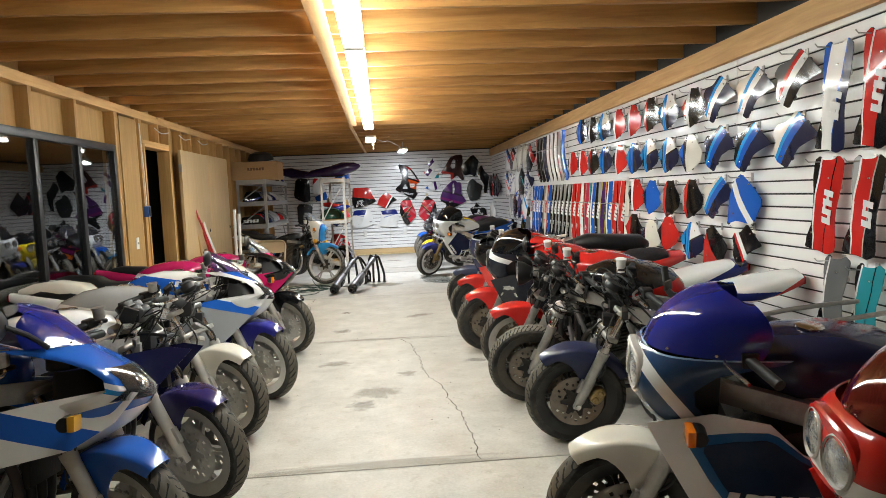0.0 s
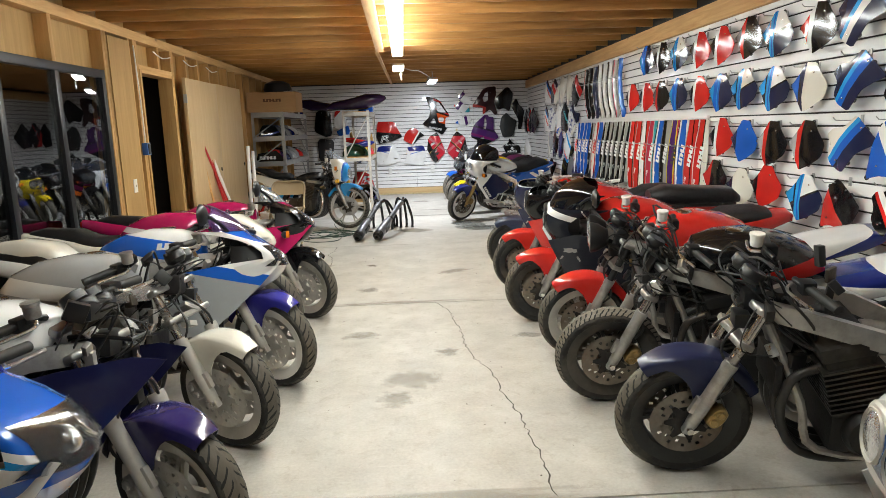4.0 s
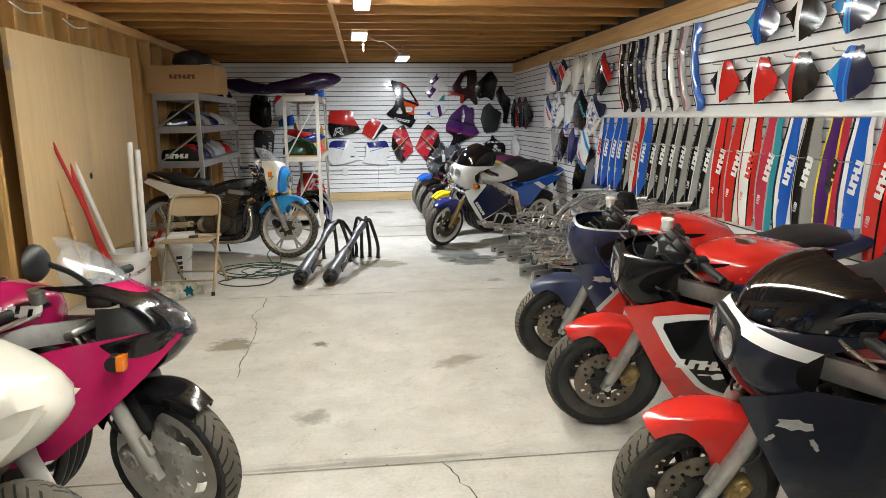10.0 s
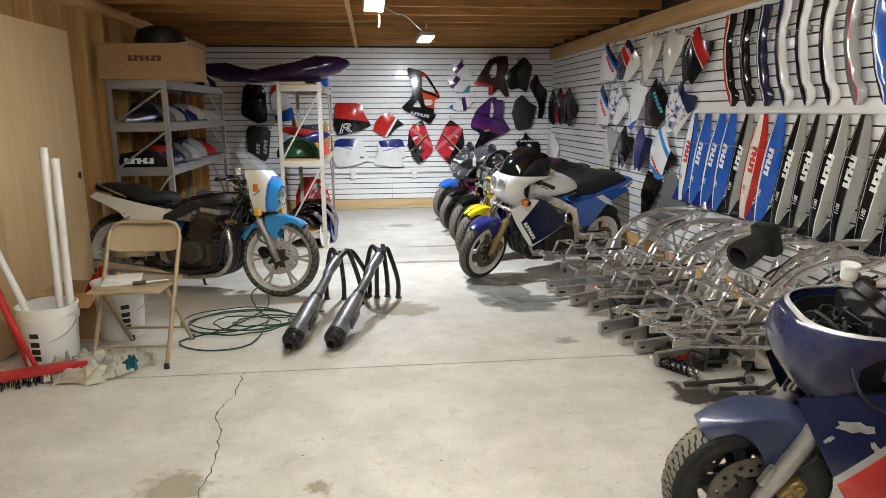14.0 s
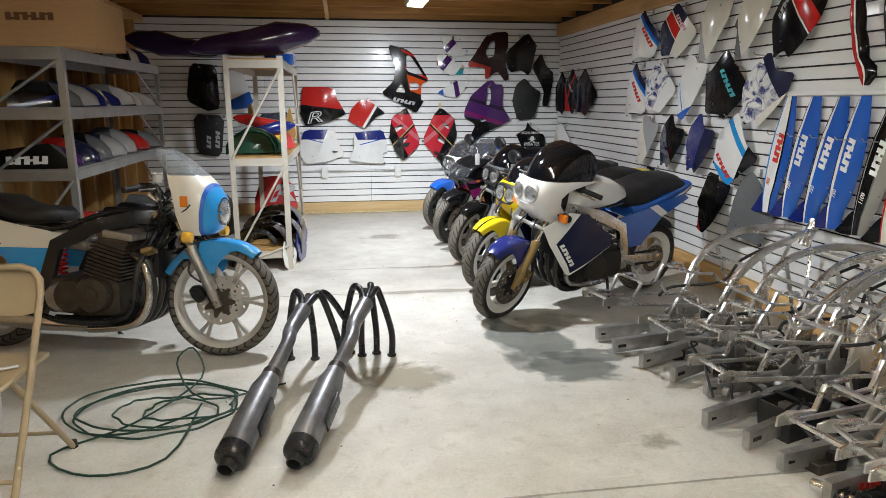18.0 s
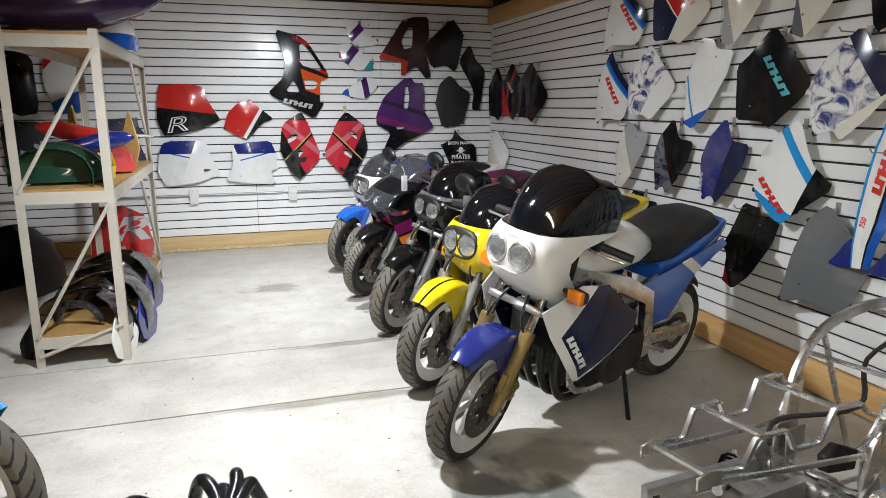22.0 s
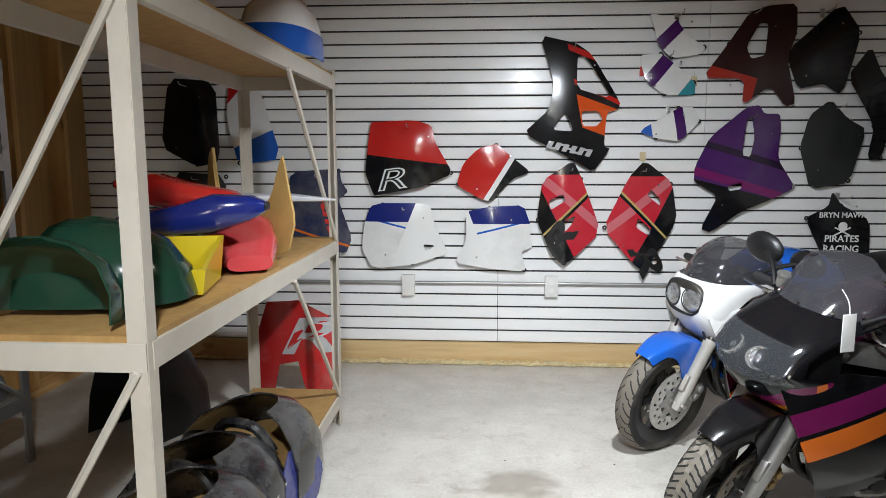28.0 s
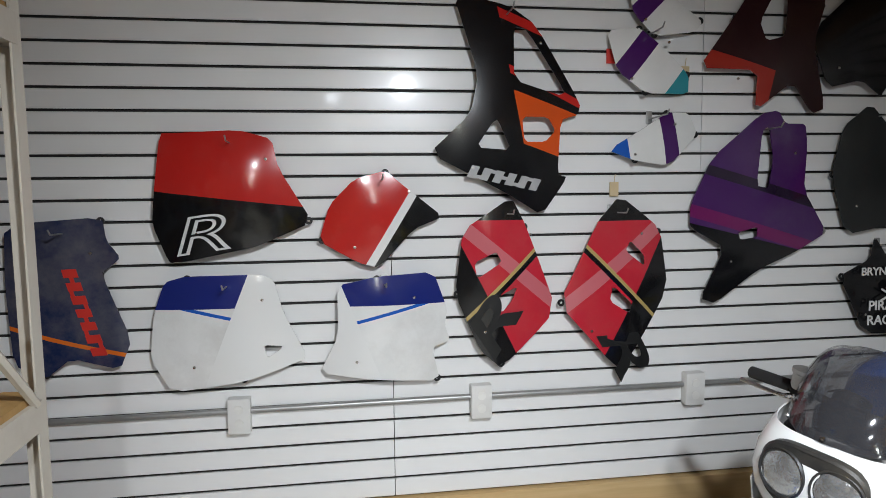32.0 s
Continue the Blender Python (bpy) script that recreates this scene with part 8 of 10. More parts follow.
rack("storage_rack", "beige slotted steel rack with wooden shelves of fairing parts", -1.16, -0.72, 9.17, 10.97, 1.69, (1.66, 0.91, 0.16), M["rackpaint"])
seat_unit((-0.98, 9.45, 1.69), 0, paint((0.028, 0.010, 0.05), dust=0.2), "dark metallic purple tail section lying on the rack", 1.15)
seat_unit((-1.55, 9.62, 1.69), 175, paint((0.02, 0.008, 0.03)), "dark purple tail section overhanging the rack", 0.9)
cowl((-0.86, 10.55, 1.69), -90, (0.36, 0.30, 0.26), paint(WHITE, ((0, 1, 0.0, 0.10, BLUE),)), "white and blue headlight cowl on the rack")
cowl((-0.95, 9.50, 0.94), 0, (0.36, 0.34, 0.20), paint(GREEN), "dark green moulded side cowl on the shelf")
cowl((-1.0, 9.28, 0.94), 90, (0.16, 0.38, 0.18), paint(GREEN), "dark green moulded box cowl on the shelf")
seat_unit((-0.95, 9.85, 1.05), 8, paint(DKBLUE), "blue tail piece resting on other parts", 0.55)
seat_unit((-1.0, 10.0, 1.12), 178, paint(RED), "red tail piece stacked on top", 0.5)
yb = thing("parts_bin", "open yellow plastic parts bin on the rack shelf", "bin", pose(-0.89, 9.66, 0.93, 0, 0, -78), "loose fairing parts")
ysec = []
for g, z in ((0.0, 0.004), (0.012, 0.13), (0.0, 0.13), (-0.008, 0.012)):
    ysec.append([(-0.13 - g, -0.10 - g, z), (0.13 + g, -0.10 - g, z * (0.55 if z > 0.1 else 1)), (0.13 + g, 0.10 + g, z * (0.55 if z > 0.1 else 1)), (-0.13 - g, 0.10 + g, z)])
part("tub", bm_loft(ysec), paint(YELLOW, rough=0.35), yb)
part("label_lip", bm_box(0.132, 0.142, -0.06, 0.06, 0.03, 0.06, bevel=0.002), paint(YELLOW, rough=0.35), yb)
fr = thing("seat_cowl", "faded red single-seat cowl with stickers on the shelf", "fairing part", pose(-0.88, 10.13, 0.93, 0, 0, -62), "loose fairing parts")
part("shell", loft_body([(-0.24, 0.10, 0.02, 0.05, 0.7), (-0.16, 0.10, 0.07, 0.10, 0.6), (0.0, 0.085, 0.08, 0.12, 0.55), (0.12, 0.06, 0.055, 0.11, 0.55), (0.24, 0.03, 0.025, 0.07, 0.6)], 18), paint((0.50, 0.05, 0.055), ((1, 0, -0.14, -0.03, (0.42, 0.03, 0.03)),), dust=0.3), fr, angle=60)
part("sticker", bm_box(0.03, 0.10, -0.118, -0.114, 0.04, 0.09, bevel=0.001), M["mark_white"], fr, "white sticker with dark bars")
part("sticker", bm_box(0.11, 0.17, -0.108, -0.104, 0.03, 0.055, bevel=0.001), paint(YELLOW), fr, "yellow sticker")
tanm = mat("tan_fibreglass", (0.42, 0.27, 0.09), 0.5, vary=0.2, scale=9)
tt = thing("tan_fairing", "curved tan bare fibreglass tail shell standing on the shelf", "fairing part", pose(-0.98, 10.35, 0.93, 0, 0, -38), "loose fairing parts")
part("shell", bm_panel([(-0.32, 0.05), (-0.10, 0.02), (0.16, 0.0), (0.27, 0.02), (0.30, 0.14), (0.24, 0.34), (0.225, 0.37), (0.19, 0.22), (0.11, 0.16), (-0.06, 0.15), (-0.18, 0.21), (-0.29, 0.40), (-0.34, 0.38), (-0.31, 0.2)], lambda u, v: 0.02 + 0.5 * u * u + 0.2 * v * v, 0.05, 0.008, soft=True), tanm, tt)
part("rim_edge", bm_tube([(0.19, 0.05, 0.22), (0.11, 0.04, 0.16), (-0.06, 0.03, 0.15), (-0.18, 0.05, 0.21), (-0.29, 0.09, 0.40)], 0.008, 8, smooth=4), tanm, tt)
pw = thing("loose_fender", "pale grey pointed fender lying across the shelf", "fairing part", pose(-1.02, 10.62, 1.10, 0, -4, 12), "loose fairing parts")
part("blade", loft_body([(-0.34, 0, 0.02, 0.05, 0.7), (-0.1, 0.02, 0.03, 0.08, 0.6), (0.15, 0.015, 0.02, 0.06, 0.6), (0.36, -0.01, 0.005, 0.015, 0.7)], 14), mat("pale_plastic", (0.45, 0.45, 0.47), 0.35), pw)
part("prop", bm_box(-0.04, 0.04, -0.03, 0.03, -0.17, -0.005, bevel=0.004), M["plastic"], pw)
scuff = mat("scuffed_plastic", (0.012, 0.012, 0.013), 0.22, vary=0.3, scale=8, coat=0.3, dirt=(0.17, 0.165, 0.155), dirt_amt=0.6)
for k, (x, y, z, r, sc) in enumerate(((-0.93, 9.44, 0.0, 164, 1.0), (-0.88, 9.72, 0.0, 170, 1.05), (-0.93, 10.02, 0.0, 158, 1.0), (-0.90, 10.36, 0.0, 168, 1.05))):
    tt = thing("nose_cowl", "black unpainted nose cowl standing on the floor under the rack", "fairing part", pose(x, y, z, 0, 0, r - 90) @ Matrix.Diagonal((sc, sc, sc, 1)), "nose cowls under the rack")
    part("shell", U_loft([(0.0, 0.20, -0.20, 0.235), (0.08, 0.225, -0.20, 0.25), (0.17, 0.215, -0.19, 0.245), (0.25, 0.175, -0.18, 0.215), (0.31, 0.11, -0.16, 0.165), (0.345, 0.03, -0.14, 0.10)], 26, 0.85, 0.006), scuff, tt, "dusty black nose shell", angle=50)
    part("duct", bm_tube([(-0.14, -0.12, 0.20), (-0.16, -0.06, 0.29), (-0.16, 0.06, 0.29), (-0.14, 0.12, 0.20)], 0.02, 8, smooth=4), scuff, tt, "moulded air duct")
    part("lamp_recess", U_loft([(0.10, 0.232, 0.0, 0.17), (0.14, 0.232, 0.0, 0.175), (0.19, 0.218, 0.0, 0.165)], 18, 0.85, 0.003, 0.0, 0.6), M["plastic"], tt, "black headlight opening")
    for y1 in (-1, 1):
        part("side_wing", bm_panel([(-0.20, 0.0), (-0.05, 0.0), (0.0, 0.10), (-0.04, 0.20), (-0.18, 0.24), (-0.30, 0.14), (-0.28, 0.04)], lambda u, v, y1=y1: y1 * (0.245 - 0.25 * max(0, v - 0.1)), 0.06, 0.005, soft=True), (M["rim_white"] if k % 2 == 0 else paint(DKBLUE, dust=0.4)) if y1 < 0 else scuff, tt, "torn side wing")
tt = thing("nose_cowl", "red fairing standing on the floor with a grey letter shape", "fairing part", pose(-1.06, 11.35, 0, 0, 0, 4), "nose cowls under the rack")
part("shell", bm_panel([(-0.22, 0.0), (-0.10, 0.0), (-0.06, 0.20), (0.04, 0.22), (0.08, 0.04), (0.2, 0.02), (0.26, 0.2), (0.20, 0.46), (0.05, 0.55), (-0.12, 0.54), (-0.2, 0.3)], lambda u, v: -(0.02 + 0.9 * (0.08 - u * u)), 0.06), paint((0.42, 0.02, 0.02), dust=0.3), tt)
lettering(tt, "block_mark", 1, 0.13, 0.02, 0.28, -1, lambda u, v: 0.02 + 0.9 * (0.08 - u * u), M["mark_silver"])
cowl((-1.6, 10.9, 0.0), 60, (0.5, 0.4, 0.5), M["plastic"], "black fairing cowl standing behind the rack")

rack("storage_rack", "grey steel shelving crowded with painted fairing parts", -2.44, -1.96, 8.26, 10.5, 1.68, (1.66, 1.30, 0.92, 0.30), M["steel"], boards=False)
rng = random.Random(8)
PAL = ((WHITE, "white"), (BLACK, "black"), (DKBLUE, "blue"), (RED, "red"), (SILVER, "silver"), (GREY, "grey"), (NAVY, "navy"), (PURPLE, "purple"))
for z in (1.675, 1.315, 0.935, 0.315):
    y = 8.42
    while y < 10.35:
        if z > 1.6 and y < 8.95:
            y = 9.0
        c, nm = rng.choice(PAL + PAL[1:2] * 4 + PAL[5:7] * 2)
        L = rng.uniform(0.34, 0.46)
        cowl((-2.18, y + 0.1, z), rng.uniform(-20, 20), (L, rng.uniform(0.22, 0.30), rng.uniform(0.14, 0.21)), paint(c, ((rng.uniform(-0.4, 0.4), 1, 0.03, 0.06, rng.choice(PAL)[0]), (1, 0.6, 0.12, 0.3, rng.choice(PAL)[0])), dust=0.25), f"{nm} painted cowl stored on the steel shelving", tip=rng.uniform(-4, 0))
        y += rng.uniform(0.26, 0.34)
bp = thing("lettered_fairing", "black panel with white lettering on the shelving", "fairing part", pose(-2.2, 8.30, 0.935))
part("shell", bm_panel([(-0.22, 0.0), (0.22, 0.0), (0.20, 0.06), (0.10, 0.16), (-0.18, 0.12)], lambda u, v: -0.035, 0.1), paint(BLACK), bp)
lettering(bp, "block_mark", 5, 0.05, -0.16, 0.03, -1, lambda u, v: 0.035, M["mark_white"], slant=0.1)

bx = thing("cardboard_box", "large taped brown cardboard box on top of the shelving", "box", pose(-2.12, 8.55, 1.675))
part("carton", bm_box(-0.37, 0.37, -0.30, 0.30, 0.0, 0.29, bevel=0.006), M["cardboard"], bx)
part("flap", bm_box(-0.37, 0.37, -0.30, -0.003, 0.291, 0.296, mtx=Matrix.Identity(4)), M["cardboard"], bx)
part("flap", bm_box(-0.37, 0.37, 0.003, 0.30, 0.291, 0.296), M["cardboard"], bx)
part("packing_tape", bm_box(-0.372, 0.372, -0.03, 0.03, 0.2965, 0.298), mat("brown_tape", (0.36, 0.22, 0.09), 0.3), bx, "shiny brown tape")
lettering(bx, "block_mark", 6, 0.045, -0.12, 0.15, -1, lambda u, v: 0.30, mat("brown_print", (0.12, 0.05, 0.02), 0.7), slant=0)
sp = thing("loose_sheet", "pale loose panel lying on the cardboard box", "fairing part", pose(-1.98, 8.5, 1.975, 0, -6, 20))
part("shell", bm_box(-0.22, 0.22, -0.12, 0.12, 0.0, 0.006, bevel=0.002), M["white_plastic"], sp)
wh = thing("rim_cowl", "round dark cowl lying behind on the cardboard box", "fairing part", pose(-2.1, 8.72, 1.975))
part("shell", bm_lathe([(0.20, 0.0), (0.22, 0.06), (0.19, 0.14), (0.10, 0.18), (0, 0.185)], 24, "z"), M["plastic"], wh)


# ---------------------------------------------------------------- things on the floor of the aisle
satin = mat("satin_steel", (0.24, 0.24, 0.25), 0.36, metal=0.7, vary=0.35, scale=9, dirt=(0.03, 0.028, 0.026), dirt_amt=0.6)


def exhaust(tip, bend, feet, label):
    t = thing("exhaust_system", label, "exhaust", group="exhaust systems on the floor")
    tip, bend = Vector(tip), Vector(bend)
    d = (bend - tip).normalized()
    a, b = tip, tip + (bend - tip) * 0.50
    turn = d.to_track_quat("Z", "Y").to_matrix().to_4x4()
    part("silencer", bm_tube([a + d * 0.035, a + d * 0.05, a + d * 0.08, a + (b - a) * 0.80, a + (b - a) * 0.83, b], 0.06, 26, radii=[0.058, 0.061, 0.062, 0.055, 0.050, 0.036]), satin, t, "long satin steel silencer can")
    part("end_cap", bm_lathe([(0.030, -0.012), (0.050, -0.010), (0.060, 0.0), (0.063, 0.012), (0.063, 0.055), (0.030, 0.055), (0.030, -0.012)], 28, "z", mtx=Matrix.Translation(a) @ turn), M["pipe_black"], t, "black stepped end cap")
    part("tail_pipe", bm_lathe([(0.026, -0.045), (0.031, -0.045), (0.031, 0.0), (0.026, 0.0), (0.026, -0.045)], 22, "z", mtx=Matrix.Translation(a) @ turn), M["pipe"], t, "short open outlet tube")
    # the shade inside the outlet is a near-black disc across it
    part("end_bore", bm_lathe([(0, -0.004), (0.029, -0.004), (0.029, 0.0), (0, 0.0)], 18, "z", mtx=Matrix.Translation(a) @ turn), M["dark"], t)
    part("clamp_band", bm_tube([b - d * 0.025, b + d * 0.01], 0.040, 22), M["pipe"], t, "thin clamp band")
    part("mount_bracket", bm_box(-0.004, 0.004, -0.09, 0.07, -0.03, 0.03, bevel=0.003, mtx=Matrix.Translation(a + (b - a) * 0.5) @ Matrix.Rotation(math.atan2(-d.x, d.y), 4, "Z") @ Matrix.Rotation(math.asin(d.z), 4, "X") @ Matrix.Translation((0.062, 0, 0))), M["pipe_black"], t, "flat side bracket")
    s = Vector((d.y, -d.x, 0))
    part("link_pipe", bm_tube([b - d * 0.02, b + (bend - b) * 0.35 + s * 0.02 + Vector((0, 0, 0.03)), b + (bend - b) * 0.65 - s * 0.012, bend], 0.030, 16, smooth=5, radii=[0.034, 0.030, 0.034, 0.04]), satin, t, "bent satin link pipe")
    for k, f in enumerate(feet):
        f = Vector(f)
        top = bend + d * (0.05 + 0.02 * k) + Vector((0, 0, 0.015))
        hi = Vector((bend.x + (f.x - bend.x) * 0.55, bend.y + (f.y - bend.y) * 0.55 + 0.03, bend.z + 0.02 - 0.03 * (k % 2)))
        part("header_pipe", bm_tube([bend - d * 0.03, top * 0.6 + hi * 0.4, hi, f + Vector((0, 0, 0.14)), f], 0.0175, 12, smooth=6), M["pipe_black"], t, "curved black header pipe")
        part("flange", bm_lathe([(0, 0), (0.024, 0), (0.026, 0.008), (0.02, 0.014), (0, 0.014)], 14, "z", mtx=Matrix.Translation(f)), M["pipe"], t)
    return t


exhaust((-0.735, 6.05, 0.066), (-0.50, 6.88, 0.37), ((-0.60, 7.18, 0), (-0.47, 7.16, 0), (-0.34, 7.02, 0), (-0.28, 7.22, 0)), "satin grey exhaust standing on four black header pipes")
exhaust((-0.49, 6.05, 0.066), (-0.20, 6.90, 0.38), ((-0.31, 7.20, 0), (-0.22, 7.17, 0), (-0.14, 7.19, 0), (-0.06, 7.15, 0)), "second satin grey exhaust with curved black header pipes")


def folding_chair(x, y, turn):
    t = thing("folding_chair", "tan painted steel folding chair with papers on its seat", "chair", pose(x, y, 0, 0, 0, turn))
    tan = mat("tan_enamel", (0.36, 0.275, 0.165), 0.38, vary=0.08, dirt=(0.2, 0.15, 0.09), dirt_amt=0.3)
    for s in (-1, 1):
        part("rear_leg", bm_tube([(0.185 * s, 0.24, 0.0), (0.185 * s, -0.10, 0.42)], 0.0115, 8), tan, t)
        part("rubber_foot", bm_lathe([(0, 0), (0.016, 0), (0.014, 0.03), (0, 0.03)], 10, "z", mtx=pose(0.205 * s, -0.25, 0)), M["rubber_clean"], t)
        part("rubber_foot", bm_lathe([(0, 0), (0.016, 0), (0.014, 0.03), (0, 0.03)], 10, "z", mtx=pose(0.185 * s, 0.24, 0)), M["rubber_clean"], t)
    loop = [(0.205, -0.25, 0.0), (0.205, -0.02, 0.42), (0.205, 0.115, 0.68), (0.197, 0.135, 0.72), (0.172, 0.148, 0.752), (0.13, 0.155, 0.765)]
    part("front_frame", bm_tube(loop + [(-x0, y0, z0) for x0, y0, z0 in reversed(loop)], 0.0125, 10), tan, t, "one bent tube for front legs and back")
    part("backrest", bm_panel([(-0.196, 0.60), (0.196, 0.60), (0.197, 0.70), (0.168, 0.748), (0.12, 0.762), (-0.12, 0.762), (-0.168, 0.748), (-0.197, 0.70)], lambda u, v: 0.075 + 0.52 * (v - 0.60) + 0.7 * (0.04 - u * u), 0.05, 0.006, soft=True), tan, t, angle=60)
    part("seat", bm_box(-0.195, 0.195, -0.24, 0.14, 0.425, 0.445, bevel=0.009), tan, t)
    part("crossbar", bm_tube([(-0.205, -0.19, 0.11), (0.205, -0.19, 0.11)], 0.008, 8), tan, t)
    part("crossbar", bm_tube([(-0.185, 0.15, 0.11), (0.185, 0.15, 0.11)], 0.008, 8), tan, t)
    return t


folding_chair(-1.59, 6.14, -4)
tt = thing("paper_stack", "small stack of white papers on the chair", "papers", pose(-1.68, 6.10, 0.446, 0, 0, 14))
for k in range(4):
    part("sheet", bm_box(-0.10 + 0.006 * k, 0.10 + 0.004 * k, -0.07, 0.07 + 0.004 * k, k * 0.008, k * 0.008 + 0.0075, bevel=0.001), M["white_plastic"], tt)
tt = thing("hand_tool", "small silver hand tool on the chair seat", "tool", pose(-1.50, 6.06, 0.446, 0, 0, 20))
part("shaft", bm_tube([(-0.09, 0, 0.01), (0.09, 0.01, 0.01)], 0.006, 8), M["steel"], tt)
part("grip", bm_tube([(-0.10, 0, 0.011), (-0.03, 0.003, 0.011)], 0.011, 8), M["plastic"], tt)


def bucket(x, y, turn, label, h=0.36):
    t = thing("bucket", label, "bucket", pose(x, y, 0, 0, 0, turn), "plastic buckets")
    part("pail", bm_lathe([(0.0, 0.0), (0.128, 0.0), (0.132, 0.01), (0.146, h - 0.09), (0.156, h - 0.088), (0.156, h - 0.055), (0.150, h - 0.052), (0.151, h - 0.012), (0.158, h - 0.01), (0.158, h), (0.146, h), (0.142, h - 0.05), (0.126, 0.012), (0.0, 0.012)], 32, "z"), M["white_plastic"], t, "white plastic pail")
    part("handle", bm_tube([(0.155 * math.cos(a), -0.155 * math.sin(a) * 0.75 - 0.02, h - 0.09 - 0.10 * math.sin(a)) for a in [math.pi * k / 10 for k in range(11)]], 0.003, 6), M["steel"], t, "thin wire bail")
    for z in (0.07, 0.11, 0.15, 0.20):
        r = 0.1375 + 0.03 * z
        lb = bm_loft([[(r * math.cos(-1.9 + 0.07 * i), r * math.sin(-1.9 + 0.07 * i), zz) for i in range(6)] for zz in (z, z + 0.028)], closed=False)
        part("printed_label", lb, M["mark_black"], t, "black printed block")
    return t


bucket(-2.06, 6.02, 0, "white plastic bucket holding two upright plastic pipes")
bucket(-1.86, 6.52, 40, "white plastic bucket behind the chair")
for dx, h in ((-0.01, 1.22), (0.045, 1.16)):
    o = part("plastic_pipe", bm_lathe([(0.016, 0.02), (0.021, 0.02), (0.021, h), (0.016, h), (0.016, 0.02)], 14, "z", mtx=Matrix.Translation((-2.0 + dx, 6.05, 0.0)) @ Matrix.Rotation(radians(1.0), 4, "Y")), M["white_plastic"])
    tagged(o, "long white plastic pipe standing in the bucket", "pipe", "plastic pipes")
ob = thing("open_carton", "open brown cardboard box with red tools inside", "box", pose(-2.12, 6.62, 0, 0, 0, -8))
own = bmesh.new()
for a in ((-0.2, 0.2, -0.16, -0.154, 0, 0.30), (-0.2, 0.2, 0.154, 0.16, 0, 0.30), (-0.2, -0.194, -0.154, 0.154, 0, 0.30), (0.194, 0.2, -0.154, 0.154, 0, 0.30), (-0.194, 0.194, -0.154, 0.154, 0, 0.006)):
    bm_box(*a, own)
part("carton", own, M["cardboard"], ob, smooth=False)
for s, r in ((-1, 40), (1, -35)):
    part("flap", bm_box(-0.2, 0.2, 0, 0.14, -0.002, 0.002, mtx=Matrix.Translation((0, 0.157 * s, 0.30)) @ Matrix.Rotation(radians(180 if s < 0 else 0), 4, "Z") @ Matrix.Rotation(radians(r if s > 0 else -25), 4, "X")), M["cardboard"], ob, smooth=False)
tt = thing("jack_stand", "red painted jack handle standing in the carton", "tool", pose(-2.08, 6.62, 0.01))
part("lever", bm_tube([(0, 0, 0.0), (0.03, 0, 0.25), (0.10, 0.0, 0.42)], 0.018, 10, smooth=4), M["redlens"], tt)
part("lever", bm_tube([(-0.05, 0.03, 0.0), (-0.03, 0.02, 0.22), (0.04, 0.02, 0.36)], 0.014, 10, smooth=4), M["redlens"], tt)

# brooms and sticks against the wood door
red_h = mat("red_handle_enamel", (0.42, 0.02, 0.02), 0.35)
for nm, lab, foot, top, r, mm in (("wooden_stick", "pale wooden stick leaning on the wood door", (-2.30, 5.85, 0.0), (-2.405, 5.52, 1.36), 0.012, M["lumber_y"]),
                                  ("broom", "red handled push broom leaning on the wood door", (-2.02, 5.78, 0.03), (-2.40, 5.62, 1.32), 0.013, red_h),
                                  ("scraper", "red and white taped bar leaning on the wood door", (-2.15, 5.95, 0.0), (-2.40, 5.86, 1.15), 0.020, red_h),
                                  ("scraper", "grey bar leaning on the wood door", (-2.10, 6.08, 0.0), (-2.40, 5.95, 1.14), 0.020, M["white_plastic"])):
    t = thing(nm, lab, "broom" if nm == "broom" else "bar")
    part("shaft", bm_tube([foot, top], r, 10), mm, t)
    if nm == "broom":
        part("head", bm_box(-0.24, 0.24, -0.035, 0.035, 0.05, 0.09, bevel=0.006, mtx=Matrix.Translation((-2.02, 5.74, 0.0)) @ Matrix.Rotation(radians(24), 4, "Z")), red_h, t, "red broom head")
        br = bmesh.new()
        rg = random.Random(2)
        for k in range(160):
            u, v = rg.uniform(-0.235, 0.235), rg.uniform(-0.03, 0.03)
            bm_tube([(u, v, 0.052), (u * 1.03 + rg.uniform(-0.01, 0.01), v * 1.5, 0.001)], 0.0022, 3, br)
        br.transform(Matrix.Translation((-2.02, 5.74, 0.0)) @ Matrix.Rotation(radians(24), 4, "Z"))
        tagged(part("bristles", br, M["plastic"], t, "short dark bristles"), kind="stuff")

